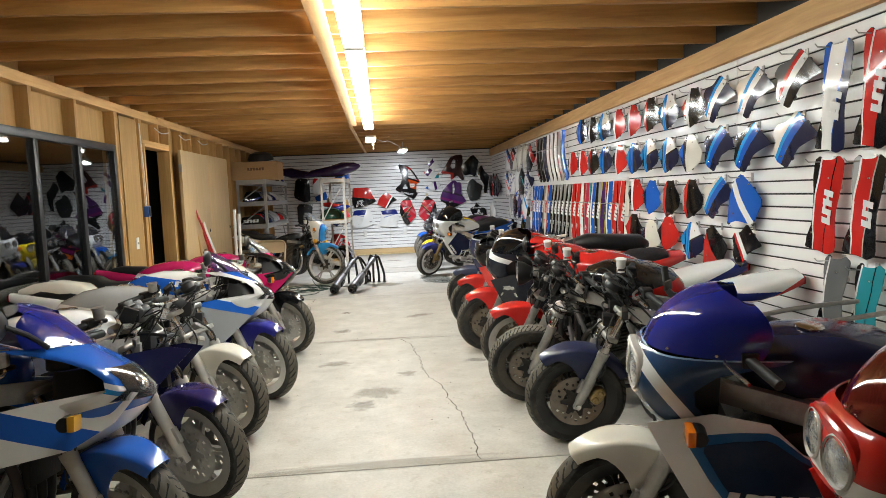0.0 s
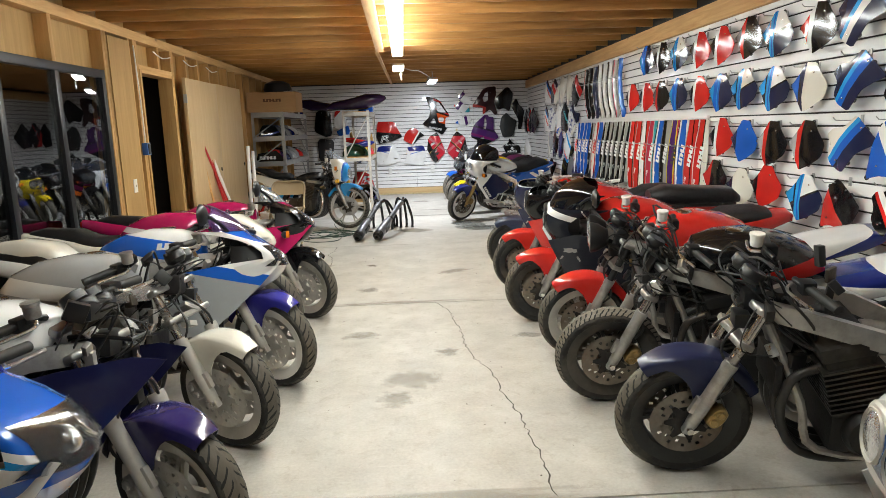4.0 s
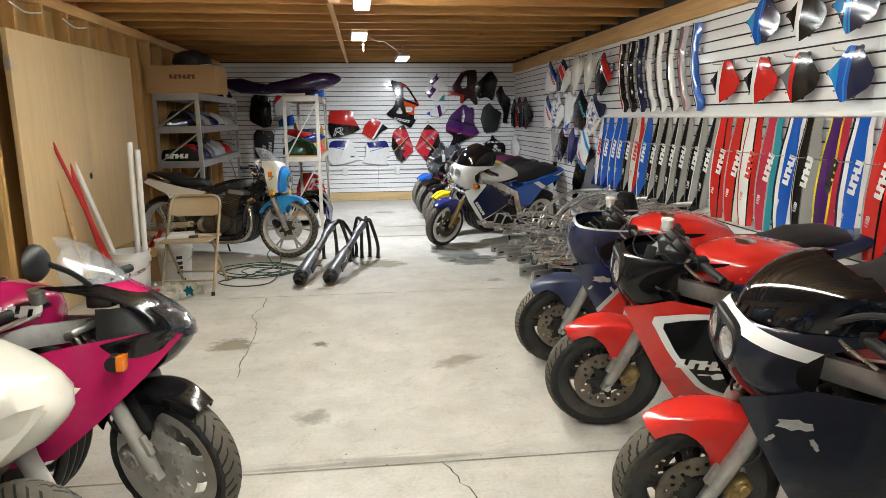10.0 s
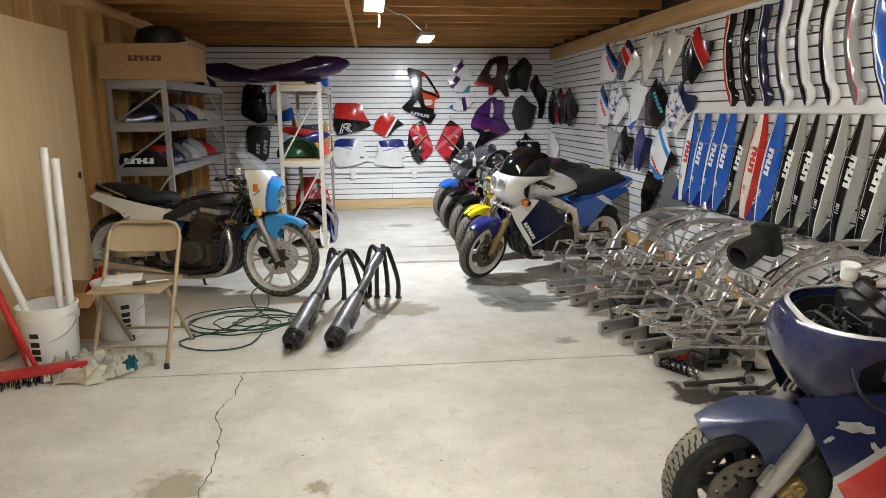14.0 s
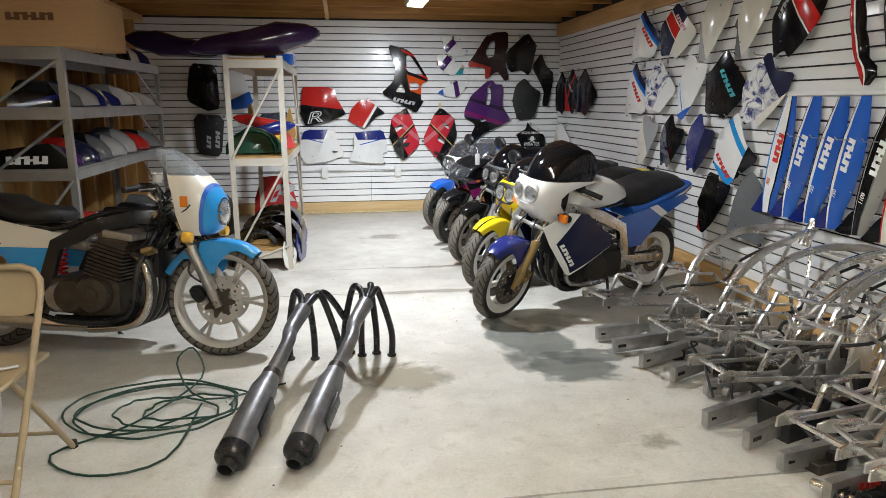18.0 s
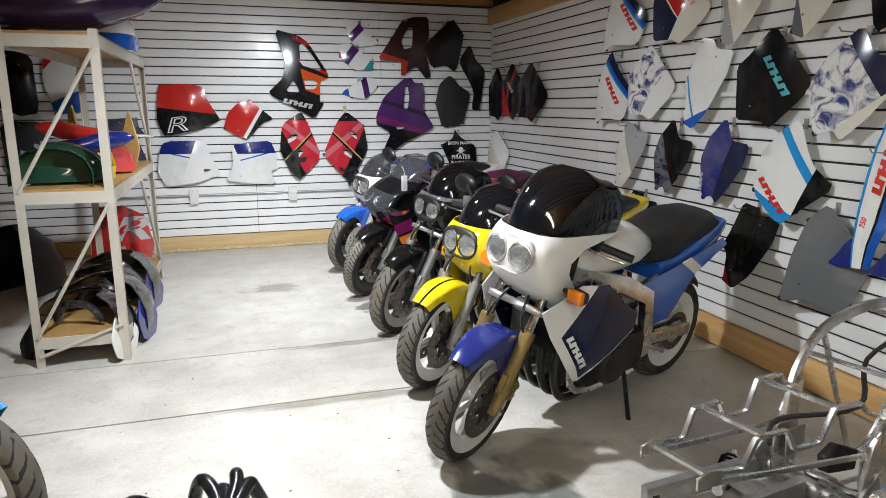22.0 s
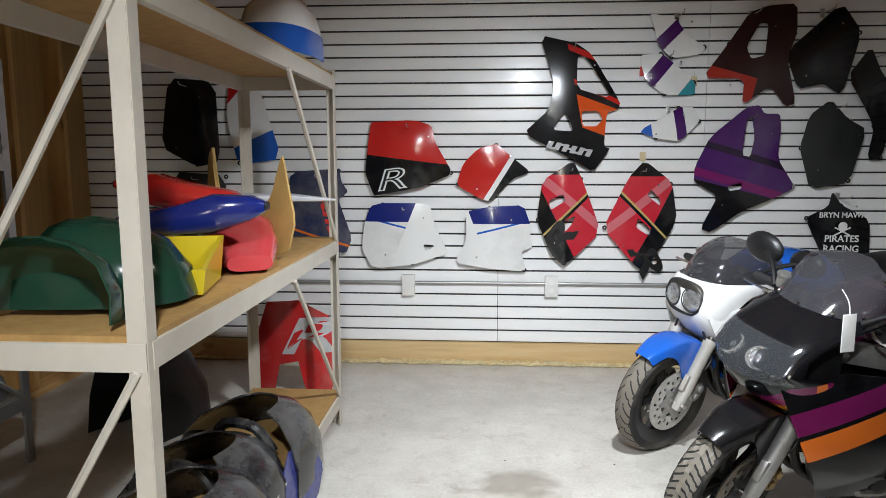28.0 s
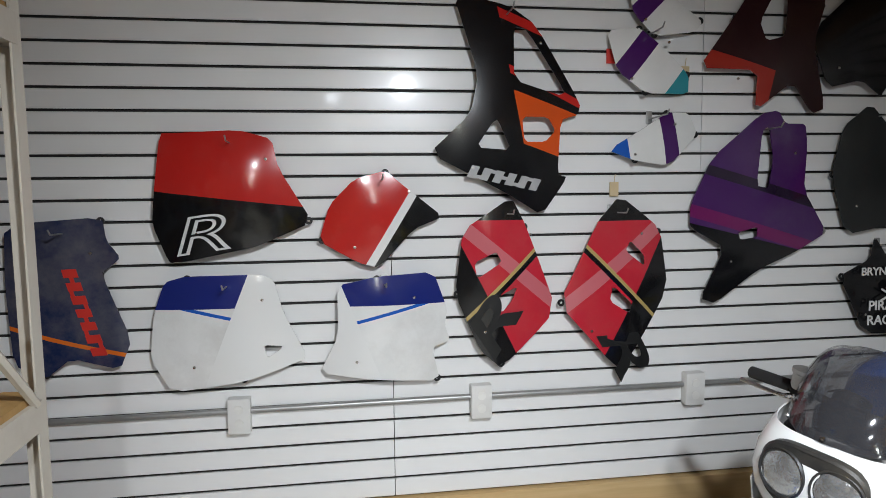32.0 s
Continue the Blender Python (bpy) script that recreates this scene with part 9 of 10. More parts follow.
# rags
rag_m = mat("dirty_cotton", (0.74, 0.70, 0.60), 0.9, vary=0.2, scale=16, dirt=(0.40, 0.30, 0.17), dirt_amt=0.45)
rag_teal = mat("teal_cotton", (0.02, 0.22, 0.28), 0.9, vary=0.2, scale=16)
for k, (x, y, r, w) in enumerate(((-1.82, 5.84, 0, 0.15), (-1.66, 5.93, 60, 0.14), (-1.90, 5.92, 130, 0.13), (-1.74, 5.99, 200, 0.13), (-1.56, 5.97, 20, 0.09), (-1.95, 5.82, 75, 0.10), (-1.72, 5.86, 160, 0.11), (-1.60, 5.88, 100, 0.05), (-1.84, 6.0, 240, 0.11))):
    g2 = bmesh.new()
    nn = 22
    noise_off = Vector((k * 7.3, 1.7, 0))
    grid = []
    for i in range(nn):
        row = []
        for j in range(nn):
            u, v = -1 + 2 * i / (nn - 1), -1 + 2 * j / (nn - 1)
            rr = max(abs(u), abs(v))
            z = 0.004 + 0.10 * max(0, 1 - rr * rr) ** 0.7 * (0.35 + 1.1 * abs(noise.noise(Vector((u * 1.7, v * 2.6, 0)) + noise_off))) + 0.014 * abs(noise.noise(Vector((u * 5, v * 5, 3)) + noise_off))
            row.append(g2.verts.new((w * u * (1 + 0.7 * noise.noise(Vector((u * 1.5, v * 1.5, 5)) + noise_off)), w * 0.8 * v * (1 + 0.7 * noise.noise(Vector((v * 1.5, u * 1.5, 9)) + noise_off)), z)))
        grid.append(row)
    for i in range(nn - 1):
        for j in range(nn - 1):
            g2.faces.new((grid[i][j], grid[i + 1][j], grid[i + 1][j + 1], grid[i][j + 1]))
    bmesh.ops.solidify(g2, geom=g2.faces[:], thickness=-0.004)
    o = part("rag", g2, rag_teal if k == 7 else rag_m)
    o.matrix_basis = pose(x, y, 0.005, 0, 0, r)
    tagged(o, "small crumpled teal cloth on the rag heap" if k == 7 else "crumpled dirty cream cotton rag on the floor", "rag", "rags on the floor")
sc = thing("dustpan", "small clear plastic scoop lying by the bucket", "scoop", pose(-1.80, 6.10, 0.006, 0, 8, 30))
part("pan", bm_box(-0.1, 0.1, -0.1, 0.12, 0.0, 0.006, bevel=0.002), M["scr_clear"], sc)

# coiled hose
hp = []
rg = random.Random(12)
for k in range(105):
    a = k * 0.30
    r = 0.22 + 0.10 * math.sin(k * 0.157) + rg.uniform(-0.012, 0.012)
    hp.append((-1.10 + 0.06 * math.sin(k * 0.05) + r * 1.25 * math.cos(a), 6.62 + r * 0.85 * math.sin(a), 0.008 + 0.025 * (0.5 + 0.5 * math.sin(k * 0.37)) + 0.0001 * k))
hp += [(-1.0, 6.2, 0.01), (-1.25, 6.12, 0.008), (-1.45, 6.3, 0.008), (-1.2, 6.5, 0.02), (-1.0, 6.9, 0.04), (-1.05, 7.0, 0.16), (-1.12, 6.95, 0.10), (-0.95, 6.7, 0.02), (-0.6, 6.85, 0.008)]
tagged(part("hose", bm_tube(hp, 0.0048, 6, smooth=4), mat("dark_green_hose", (0.012, 0.045, 0.028), 0.4)), "thin dark green hose in a loose coil on concrete", "hose")


# ---------------------------------------------------------------- bare frames by the wall
def bar_box(a, b, w, h, bm=None):
    """Rectangular tube from a to b."""
    a, b = Vector(a), Vector(b)
    d = b - a
    q = d.to_track_quat("X", "Z").to_matrix().to_4x4()
    return bm_box(0, d.length, -w / 2, w / 2, -h / 2, h / 2, bm, min(w, h) * 0.15, Matrix.Translation(a) @ q)


def bm_beam(points, w, h, bm=None, steps=5):
    """Rectangular bar bent smoothly through points; w across, h upright."""
    P = [Vector(q) for q in points]
    Q = []
    for i in range(len(P) - 1):
        p0, p1, p2, p3 = P[max(i - 1, 0)], P[i], P[i + 1], P[min(i + 2, len(P) - 1)]
        for k in range(steps):
            t = k / steps
            Q.append(0.5 * (2 * p1 + (p2 - p0) * t + (2 * p0 - 5 * p1 + 4 * p2 - p3) * t * t + (3 * p1 - p0 - 3 * p2 + p3) * t ** 3))
    Q.append(P[-1])
    secs = []
    for i, q in enumerate(Q):
        d = (Q[min(i + 1, len(Q) - 1)] - Q[max(i - 1, 0)]).normalized()
        side = d.cross(Vector((0, 0, 1)))
        side = side.normalized() if side.length > 1e-3 else Vector((0, 1, 0))
        up = side.cross(d)
        c = 0.72
        secs.append([q + side * (w / 2) * u + up * (h / 2) * v for u, v in ((-1, -c), (-c, -1), (c, -1), (1, -c), (1, c), (c, 1), (-c, 1), (-1, c))])
    return bm_loft(secs, bm)


def bare_frame(m, label, seed=1):
    """Aluminium frame lying with its tail towards the aisle; x to the wall."""
    t = thing("bare_chassis", label, "motorcycle frame", m, "bare frames by the wall")
    am = M["alu_bright"]
    rg = random.Random(seed)
    for y in (-1, 1):
        part("frame_beam", bm_beam([(-0.04, 0.15 * y, 0.36), (0.04, 0.175 * y, 0.52), (0.20, 0.19 * y, 0.66), (0.42, 0.17 * y, 0.73), (0.60, 0.10 * y, 0.745), (0.70, 0.045 * y, 0.73)], 0.021, 0.042), am, t, "curved box-section main beam")
        part("pivot_plate", bm_poly([(-0.07, 0.10), (0.02, 0.08), (0.055, 0.20), (0.04, 0.36), (0.06, 0.50), (0.0, 0.47), (-0.06, 0.38), (-0.09, 0.24)], 0.018, mtx=Matrix.Translation((0, 0.16 * y + 0.009, 0)) @ Matrix.Rotation(radians(90), 4, "X"), bevel=0.003), am, t, "cast swingarm pivot plate")
        part("cradle_tube", bm_beam([(0.66, 0.06 * y, 0.68), (0.60, 0.12 * y, 0.42), (0.48, 0.14 * y, 0.14), (0.30, 0.14 * y, 0.09), (0.0, 0.15 * y, 0.11)], 0.018, 0.021), am, t, "square lower cradle tube")
        part("cradle_strut", bar_box((0.20, 0.185 * y, 0.64), (0.34, 0.14 * y, 0.12), 0.014, 0.018), am, t)
        pts = [(0.02, 0.15 * y, 0.47), (-0.06, 0.145 * y, 0.50), (-0.10, 0.14 * y, 0.545), (-0.22, 0.135 * y, 0.55), (-0.27, 0.13 * y, 0.44), (-0.38, 0.125 * y, 0.44), (-0.42, 0.12 * y, 0.515), (-0.54, 0.115 * y, 0.515), (-0.585, 0.11 * y, 0.42), (-0.70, 0.105 * y, 0.435)]
        for a, b in zip(pts, pts[1:]):
            part("subframe_bar", bar_box(a, b, 0.017, 0.014), am, t)
        part("subframe_rail", bar_box((-0.02, 0.15 * y, 0.34), (-0.72, 0.105 * y, 0.405), 0.012, 0.018), am, t)
        part("end_bracket", bm_poly([(-0.05, -0.022), (0.045, -0.026), (0.05, 0.022), (0.0, 0.034), (-0.05, 0.02)], 0.008, mtx=Matrix.Translation((-0.72, 0.108 * y, 0.42)) @ Matrix.Rotation(radians(90), 4, "X"), bevel=0.002), am, t)
        part("bracket", bm_box(-0.05, 0.05, 0.13 * y - 0.004, 0.13 * y + 0.004, 0.20, 0.31, bevel=0.003), M["alu"], t)
        part("peg_hanger", bm_poly([(-0.16, 0.22), (-0.06, 0.30), (-0.04, 0.20), (-0.10, 0.14)], 0.012, mtx=Matrix.Translation((0, 0.185 * y, 0)) @ Matrix.Rotation(radians(90), 4, "X"), bevel=0.002), M["alu"], t)
    for a, b in (((0.10, -0.18, 0.585), (0.10, 0.18, 0.585)), ((0.42, -0.15, 0.72), (0.42, 0.15, 0.72)), ((0.0, -0.16, 0.15), (0.0, 0.16, 0.15)), ((0.40, -0.14, 0.10), (0.40, 0.14, 0.10)), ((-0.20, -0.13, 0.545), (-0.20, 0.13, 0.545)), ((-0.50, -0.11, 0.51), (-0.50, 0.11, 0.51)), ((-0.71, -0.11, 0.425), (-0.71, 0.11, 0.425))):
        part("cross_tube", bar_box(a, b, 0.016, 0.016), am, t)
    part("head_tube", bm_lathe([(0.024, -0.09), (0.036, -0.09), (0.036, -0.06), (0.032, -0.05), (0.032, 0.05), (0.036, 0.06), (0.036, 0.09), (0.024, 0.09), (0.024, -0.09)], 18, "z", mtx=Matrix.Translation((0.72, 0, 0.715)) @ Matrix.Rotation(radians(25), 4, "Y")), am, t)
    part("wiring_loom", bm_tube([(0.55, 0.05, 0.66), (0.3, 0.08, 0.55), (0.05, -0.05, 0.46), (-0.2, 0.06, 0.42), (-0.35, -0.02, 0.40)], 0.009, 6, smooth=5), M["cable"], t, "black wiring loom")
    part("shock_linkage", bm_poly([(-0.08, -0.03), (0.06, -0.05), (0.09, 0.02), (0.0, 0.06), (-0.07, 0.03)], 0.05, mtx=Matrix.Translation((0.05, 0.03, 0.22)) @ Matrix.Rotation(radians(80), 4, "X"), bevel=0.006), M["engine"], t)
    return t


first = bare_frame(pose(1.80, 5.15, 0.0, 0, 0, 6) @ Matrix.Diagonal((0.93, 0.95, 0.86, 1)), "bare aluminium motorcycle frame lying beside the slat wall")
for x, y, z, rx, ry, r in ((1.74, 5.58, 0.0, 2, 0, 14), (1.80, 6.02, 0.0, -3, -3, 3), (1.70, 6.48, 0.0, 3, 2, 11), (1.66, 6.97, 0.0, -2, 0, 9), (1.88, 5.36, 0.03, 4, -4, -2), (1.83, 6.24, 0.03, -4, 3, 9)):
    copy_thing(first, pose(x, y, z, rx, ry, r))


def loose_swingarm(m, label, mark=False):
    t = thing("loose_swingarm", label, "swingarm", m, "swingarms under the frames")
    for y in (-1, 1):
        part("arm", bar_box((0.0, 0.10 * y, 0.05), (0.50, 0.085 * y, 0.07), 0.036, 0.075), M["alu"], t)
        # slot as a thin block; near-black colour gives its inner shade
        part("axle_slot", bm_box(0.02, 0.07, 0.10 * y - 0.0195, 0.10 * y + 0.0195, 0.042, 0.060, bevel=0.004), M["dark"], t, "near-black block for the axle slot")
    part("pivot", bm_lathe([(0, -0.15), (0.03, -0.15), (0.03, 0.15), (0, 0.15)], 14, "y", mtx=pose(0.53, 0, 0.07)), M["alu"], t)
    part("brace", bar_box((0.34, -0.09, 0.075), (0.34, 0.09, 0.075), 0.05, 0.05), M["alu"], t)
    if mark:
        lettering(t, "block_mark", 6, 0.026, 0.12, 0.04, -1, lambda u, v: 0.1195, M["mark_red"])
    return t


for k, (x, y, r) in enumerate(((1.28, 5.66, 10), (1.20, 6.02, 19), (1.34, 6.30, 4), (1.22, 6.66, 22), (1.12, 7.08, 5))):
    loose_swingarm(pose(x, y, 0.0, 0, 0, r), "dusty grey box-section swingarm lying on the floor" if k else "grey box-section swingarm with red lettering on the floor", k == 0)
tt = thing("airbox_duct", "round black rubber intake duct among the frames", "intake duct", pose(1.72, 5.55, 0.62, 0, -70, 200))
part("duct", bm_lathe([(0.055, 0.0), (0.075, 0.0), (0.080, 0.04), (0.07, 0.12), (0.06, 0.20), (0.048, 0.20), (0.055, 0.12), (0.062, 0.03), (0.055, 0.0)], 24, "z"), M["rubber_clean"], tt)
part("duct_base", bm_box(-0.09, 0.09, -0.07, 0.07, 0.19, 0.27, bevel=0.02), M["plastic"], tt)
for k, (x, y, z, r) in enumerate(((1.50, 7.25, 0.035, 40), (1.38, 5.5, 0.035, 120))):
    tt = thing("loose_shock", "loose spring shock absorber wedged between the frames", "shock absorber", pose(x, y, z, 0, 90, r), "loose shock absorbers")
    part("spring", bm_tube([(0.032 * math.cos(q * 0.7), 0.032 * math.sin(q * 0.7), -0.1 + q * 0.0036) for q in range(56)], 0.006, 6), M["pipe_black"], tt)
    part("body", bm_lathe([(0, -0.15), (0.018, -0.15), (0.022, -0.10), (0.014, -0.09), (0.014, 0.10), (0.02, 0.11), (0.018, 0.16), (0, 0.16)], 12, "z"), M["alu_bright"], tt)
rg = random.Random(33)
for k in range(36):
    x, y = rg.uniform(1.42, 2.0), rg.uniform(5.15, 7.15)
    turn = rg.uniform(0, 360)
    if k % 3 == 0:
        tt = thing("engine_casting", "grimy cast engine bracket lying among the frames", "bracket", pose(x, y, 0.0, 0, 0, turn), "loose brackets among the frames")
        part("casting", bm_poly([(-0.11, -0.03), (0.0, -0.045), (0.10, -0.02), (0.085, 0.03), (0.02, 0.012), (-0.04, 0.06), (-0.11, 0.03)], rg.uniform(0.03, 0.07), bevel=0.004), M[("engine", "alu", "engine_dirty")[k // 3 % 3]], tt)
        part("boss", bm_lathe([(0.010, 0.0), (0.022, 0.0), (0.022, 0.09), (0.010, 0.09), (0.010, 0.0)], 14, "z"), M["alu"], tt)
    elif k % 3 == 1:
        tt = thing("brake_caliper", "dusty black brake caliper with its hose among the frames", "brake caliper", pose(x, y, 0.0, 0, 0, turn), "loose calipers among the frames")
        part("body", bm_box(-0.06, 0.06, -0.035, 0.035, 0.0, 0.075, bevel=0.012), M["engine"], tt)
        part("piston_cover", bm_lathe([(0, 0), (0.02, 0), (0.02, 0.012), (0, 0.014)], 14, "z", mtx=pose(0.025, 0, 0.074)), M["alu"], tt)
        part("hose", bm_tube([(0.05, 0.0, 0.05), (0.14, 0.05, 0.12), (0.22, -0.03, 0.16), (0.30, 0.04, 0.03)], 0.006, 6, smooth=5), M["cable"], tt, "black rubber hose")
    else:
        tt = thing("link_rod", "dull steel linkage plate and rod among the frames", "linkage", pose(x, y, 0.0, 0, 0, turn), "loose linkages among the frames")
        part("rod", bm_tube([(-0.16, 0, 0.02), (0.16, 0.0, 0.05)], 0.012, 8), M["pipe"], tt)
        part("plate", bm_poly([(-0.05, -0.02), (0.06, -0.03), (0.09, 0.01), (0.0, 0.05), (-0.06, 0.03)], 0.012, mtx=pose(-0.12, 0.0, 0.0, 20, 0, 0), bevel=0.002), M["alu"], tt)
        part("eye", bm_lathe([(0.01, -0.012), (0.024, -0.012), (0.024, 0.012), (0.01, 0.012), (0.01, -0.012)], 14, "y", mtx=pose(0.17, 0, 0.05)), M["alu"], tt)
bt = thing("battery_tray", "black plastic battery tray under the bare frames", "battery tray", pose(1.52, 6.05, 0.0, 0, 0, 18))
part("tub", bm_loft([[(-0.11 - g, -0.07 - g, z), (0.11 + g, -0.07 - g, z), (0.11 + g, 0.07 + g, z), (-0.11 - g, 0.07 + g, z)] for g, z in ((0.0, 0.0), (0.012, 0.14), (0.004, 0.14), (-0.006, 0.012))]), M["plastic"], bt)
part("strap", bm_box(-0.014, 0.014, -0.09, 0.09, 0.142, 0.148, bevel=0.002), M["rubber_clean"], bt)


# ---------------------------------------------------------------- naked tourer with a small fairing
def gs_extra(t, st):
    def shock(y):
        own = bm_tube([(-0.62 + 0.10 * q / 40 + 0.028 * math.cos(q * 0.9), 0.19 * y + 0.028 * math.sin(q * 0.9), 0.36 + q * 0.008) for q in range(40)], 0.006, 6)
        return own
    for y in (-1, 1):
        part("twin_shock", shock(y), M["chrome"], t, "chromed coil shock")
        part("chrome_pipe", bm_tube([(0.05, 0.14 * y, 0.17), (-0.3, 0.2 * y, 0.2), (-0.95, 0.24 * y, 0.27)], 0.042, 14, radii=[0.03, 0.045, 0.04]), M["chrome"], t, "tarnished chrome exhaust")
    for y in (-1, 1):
        part("engine_cover", bm_lathe([(0.0, 0.0), (0.105, 0.0), (0.105, 0.03), (0.092, 0.05), (0.05, 0.058), (0.045, 0.066), (0.0, 0.068)], 28, "y", mtx=Matrix.Translation((0.06, 0.19 * y, 0.37)) @ Matrix.Diagonal((1, y, 1, 1))), M["engine_dirty"], t, "round dull crank cover")
        part("engine_cover", bm_lathe([(0.0, 0.0), (0.085, 0.0), (0.085, 0.02), (0.07, 0.04), (0.0, 0.045)], 26, "y", mtx=Matrix.Translation((-0.15, 0.19 * y, 0.35)) @ Matrix.Diagonal((1, y, 1, 1))), M["alu"], t, "dull clutch cover")
        for q in range(8):
            part("cover_bolt", bm_lathe([(0, 0), (0.007, 0), (0.007, 0.006), (0, 0.006)], 8, "y", mtx=Matrix.Translation((0.06 + 0.095 * math.cos(q * 0.785), 0.222 * y, 0.37 + 0.095 * math.sin(q * 0.785))) @ Matrix.Diagonal((1, y, 1, 1))), M["chrome"], t)
        part("frame_downtube", bm_tube([(0.40, 0.04 * y, 0.80), (0.30, 0.17 * y, 0.52), (0.24, 0.20 * y, 0.25), (-0.1, 0.21 * y, 0.21), (-0.38, 0.19 * y, 0.27)], 0.017, 10, smooth=4), M["pipe_black"], t, "black cradle tube")
        part("backbone_tube", bm_tube([(0.42, 0.03 * y, 0.84), (0.10, 0.09 * y, 0.82), (-0.25, 0.13 * y, 0.72), (-0.8, 0.13 * y, 0.76)], 0.016, 10, smooth=4), M["pipe_black"], t, "black top frame tube")
        part("rusty_header", bm_tube([(0.22, 0.12 * y, 0.60), (0.33, 0.15 * y, 0.52), (0.35, 0.16 * y, 0.34), (0.26, 0.17 * y, 0.20), (0.0, 0.18 * y, 0.165)], 0.022, 12, smooth=5), M["chrome"], t, "tarnished chrome header")
        for q in range(4):
            part("intake_cap", bm_lathe([(0, 0), (0.024, 0), (0.028, 0.012), (0.02, 0.03), (0.0, 0.034)], 14, "z", mtx=Matrix.Translation((0.0, (0.05 + 0.06 * (q % 2)) * y, 0.66 + 0.02 * (q // 2)))), M["alu"], t)
    part("ignition_cover", bm_box(0.02, 0.20, -0.21, 0.21, 0.70, 0.745, bevel=0.015, mtx=Matrix.Rotation(radians(8), 4, "Y")), M["alu"], t, "dull cam cover")
    part("seat_trim", bm_tube([(-0.24, 0.135, 0.76), (-0.5, 0.155, 0.765), (-0.85, 0.12, 0.84)], 0.006, 6, smooth=3), M["chrome"], t, "thin chrome seat strip")
    part("grab_rail", bm_tube([(-0.55, 0.15, 0.80), (-0.80, 0.15, 0.90), (-0.86, 0.0, 0.905), (-0.80, -0.15, 0.90), (-0.55, -0.15, 0.80)], 0.010, 8, smooth=4), M["chrome"], t, "chrome grab rail")
    lev = [(0.70, 0.665, 0.58, 0.12), (0.73, 0.71, 0.55, 0.15), (0.82, 0.745, 0.53, 0.172), (0.90, 0.735, 0.52, 0.175), (0.97, 0.69, 0.50, 0.168), (1.03, 0.635, 0.48, 0.155)]
    part("upper_fairing", U_loft(lev, 28, 0.8, 0.004), paint(CREAM, ((1, -0.12, 0.555, 0.575, BLUE), (1, -0.12, 0.575, 2, SKY)), rough=0.3), t, "cream fairing with a blue striped front", angle=50)
    scr = [(1.028, 0.637, 0.49, 0.153), (1.07, 0.595, 0.46, 0.148), (1.11, 0.545, 0.43, 0.138), (1.15, 0.485, 0.40, 0.122), (1.175, 0.44, 0.385, 0.10)]
    part("windscreen", U_loft(scr, 24, 0.85, 0.003), M["scr_clear"], t, "scratched clear windscreen")
    for y in (-1, 1):
        sg = part("turn_signal", bm_tube([(0.60, 0.10 * y, 0.70), (0.62, 0.19 * y, 0.70), (0.62, 0.20 * y, 0.70)], 0.008, 8), M["chrome"], t)
        part("signal_lens", bm_lathe([(0, -0.02), (0.03, -0.02), (0.034, 0.0), (0.028, 0.025), (0, 0.03)], 16, "x", mtx=Matrix.Translation((0.62, 0.225 * y, 0.70))), M["amber_y"], sg, "round amber lens")
        part("side_marker", bm_box(0.56, 0.60, min(0.168 * y, 0.18 * y), max(0.168 * y, 0.18 * y), 0.86, 0.92, bevel=0.004), M["amber"], t, "orange side marker")
    hl = part("headlight", bm_lathe([(0, -0.08), (0.06, -0.06), (0.08, 0.0), (0.08, 0.02), (0.07, 0.02), (0, 0.015)], 24, "x", mtx=Matrix.Translation((0.715, 0, 0.83))), M["chrome"], t, "round headlight set in the fairing")
    part("lamp_lens", bm_lathe([(0.07, 0.018), (0.04, 0.03), (0.0, 0.034)], 24, "x", mtx=Matrix.Translation((0.715, 0, 0.83))), M["lens"], hl, "clear ribbed lamp glass")


motorcycle("blue and white older motorcycle with small fairing and no fuel tank", (-0.96, 7.31), -15, 4, 6, s=dict(size=0.94,
    R=0.324, W=0.10, fender=paint(SKY), sidepanel=paint(SKY, ((0, 1, 0.62, 2, CREAM),)), rim="rim_alu", golddisc=True, disc=0.132, discmat="disc_alu", spokes=6, bare=41, engine="engine_dirty", frame="pipe_black", silencers=(), lights="none", extra=gs_extra, calmat="plastic"), group="parked motorcycles")


sp = thing("spare_saddle", "black spare saddle with a quilted cover lying across the row", "motorcycle saddle", pose(1.93, 2.46, 0.80, 0, 0, 172))
part("cover", loft_body([(-0.30, 0.03, 0.03, 0.09, 0.7), (-0.24, 0.05, 0.06, 0.13, 0.6), (0.0, 0.055, 0.065, 0.14, 0.6), (0.20, 0.06, 0.07, 0.13, 0.6), (0.30, 0.05, 0.04, 0.10, 0.7)], 18), mat("quilted_vinyl", (0.012, 0.012, 0.013), 0.4, vary=0.3, scale=30, bump=1.0, bscale=34), sp, "diamond quilted cover", angle=60)
part("base", bm_box(-0.27, 0.27, -0.11, 0.11, -0.02, 0.01, bevel=0.006), M["plastic"], sp)


# ---------------------------------------------------------------- small fittings on the stud wall
jb = thing("junction_box", "blue plastic electrical box with a cable above it", "electrical box", pose(LX + 0.010, 4.08, 1.26))
part("box", bm_box(0, 0.05, -0.04, 0.04, -0.055, 0.055, bevel=0.006), mat("blue_box_plastic", (0.03, 0.10, 0.30), 0.4), jb)
part("receptacle", bm_box(0.05, 0.054, -0.025, 0.025, -0.045, 0.045, bevel=0.001), M["plastic"], jb)
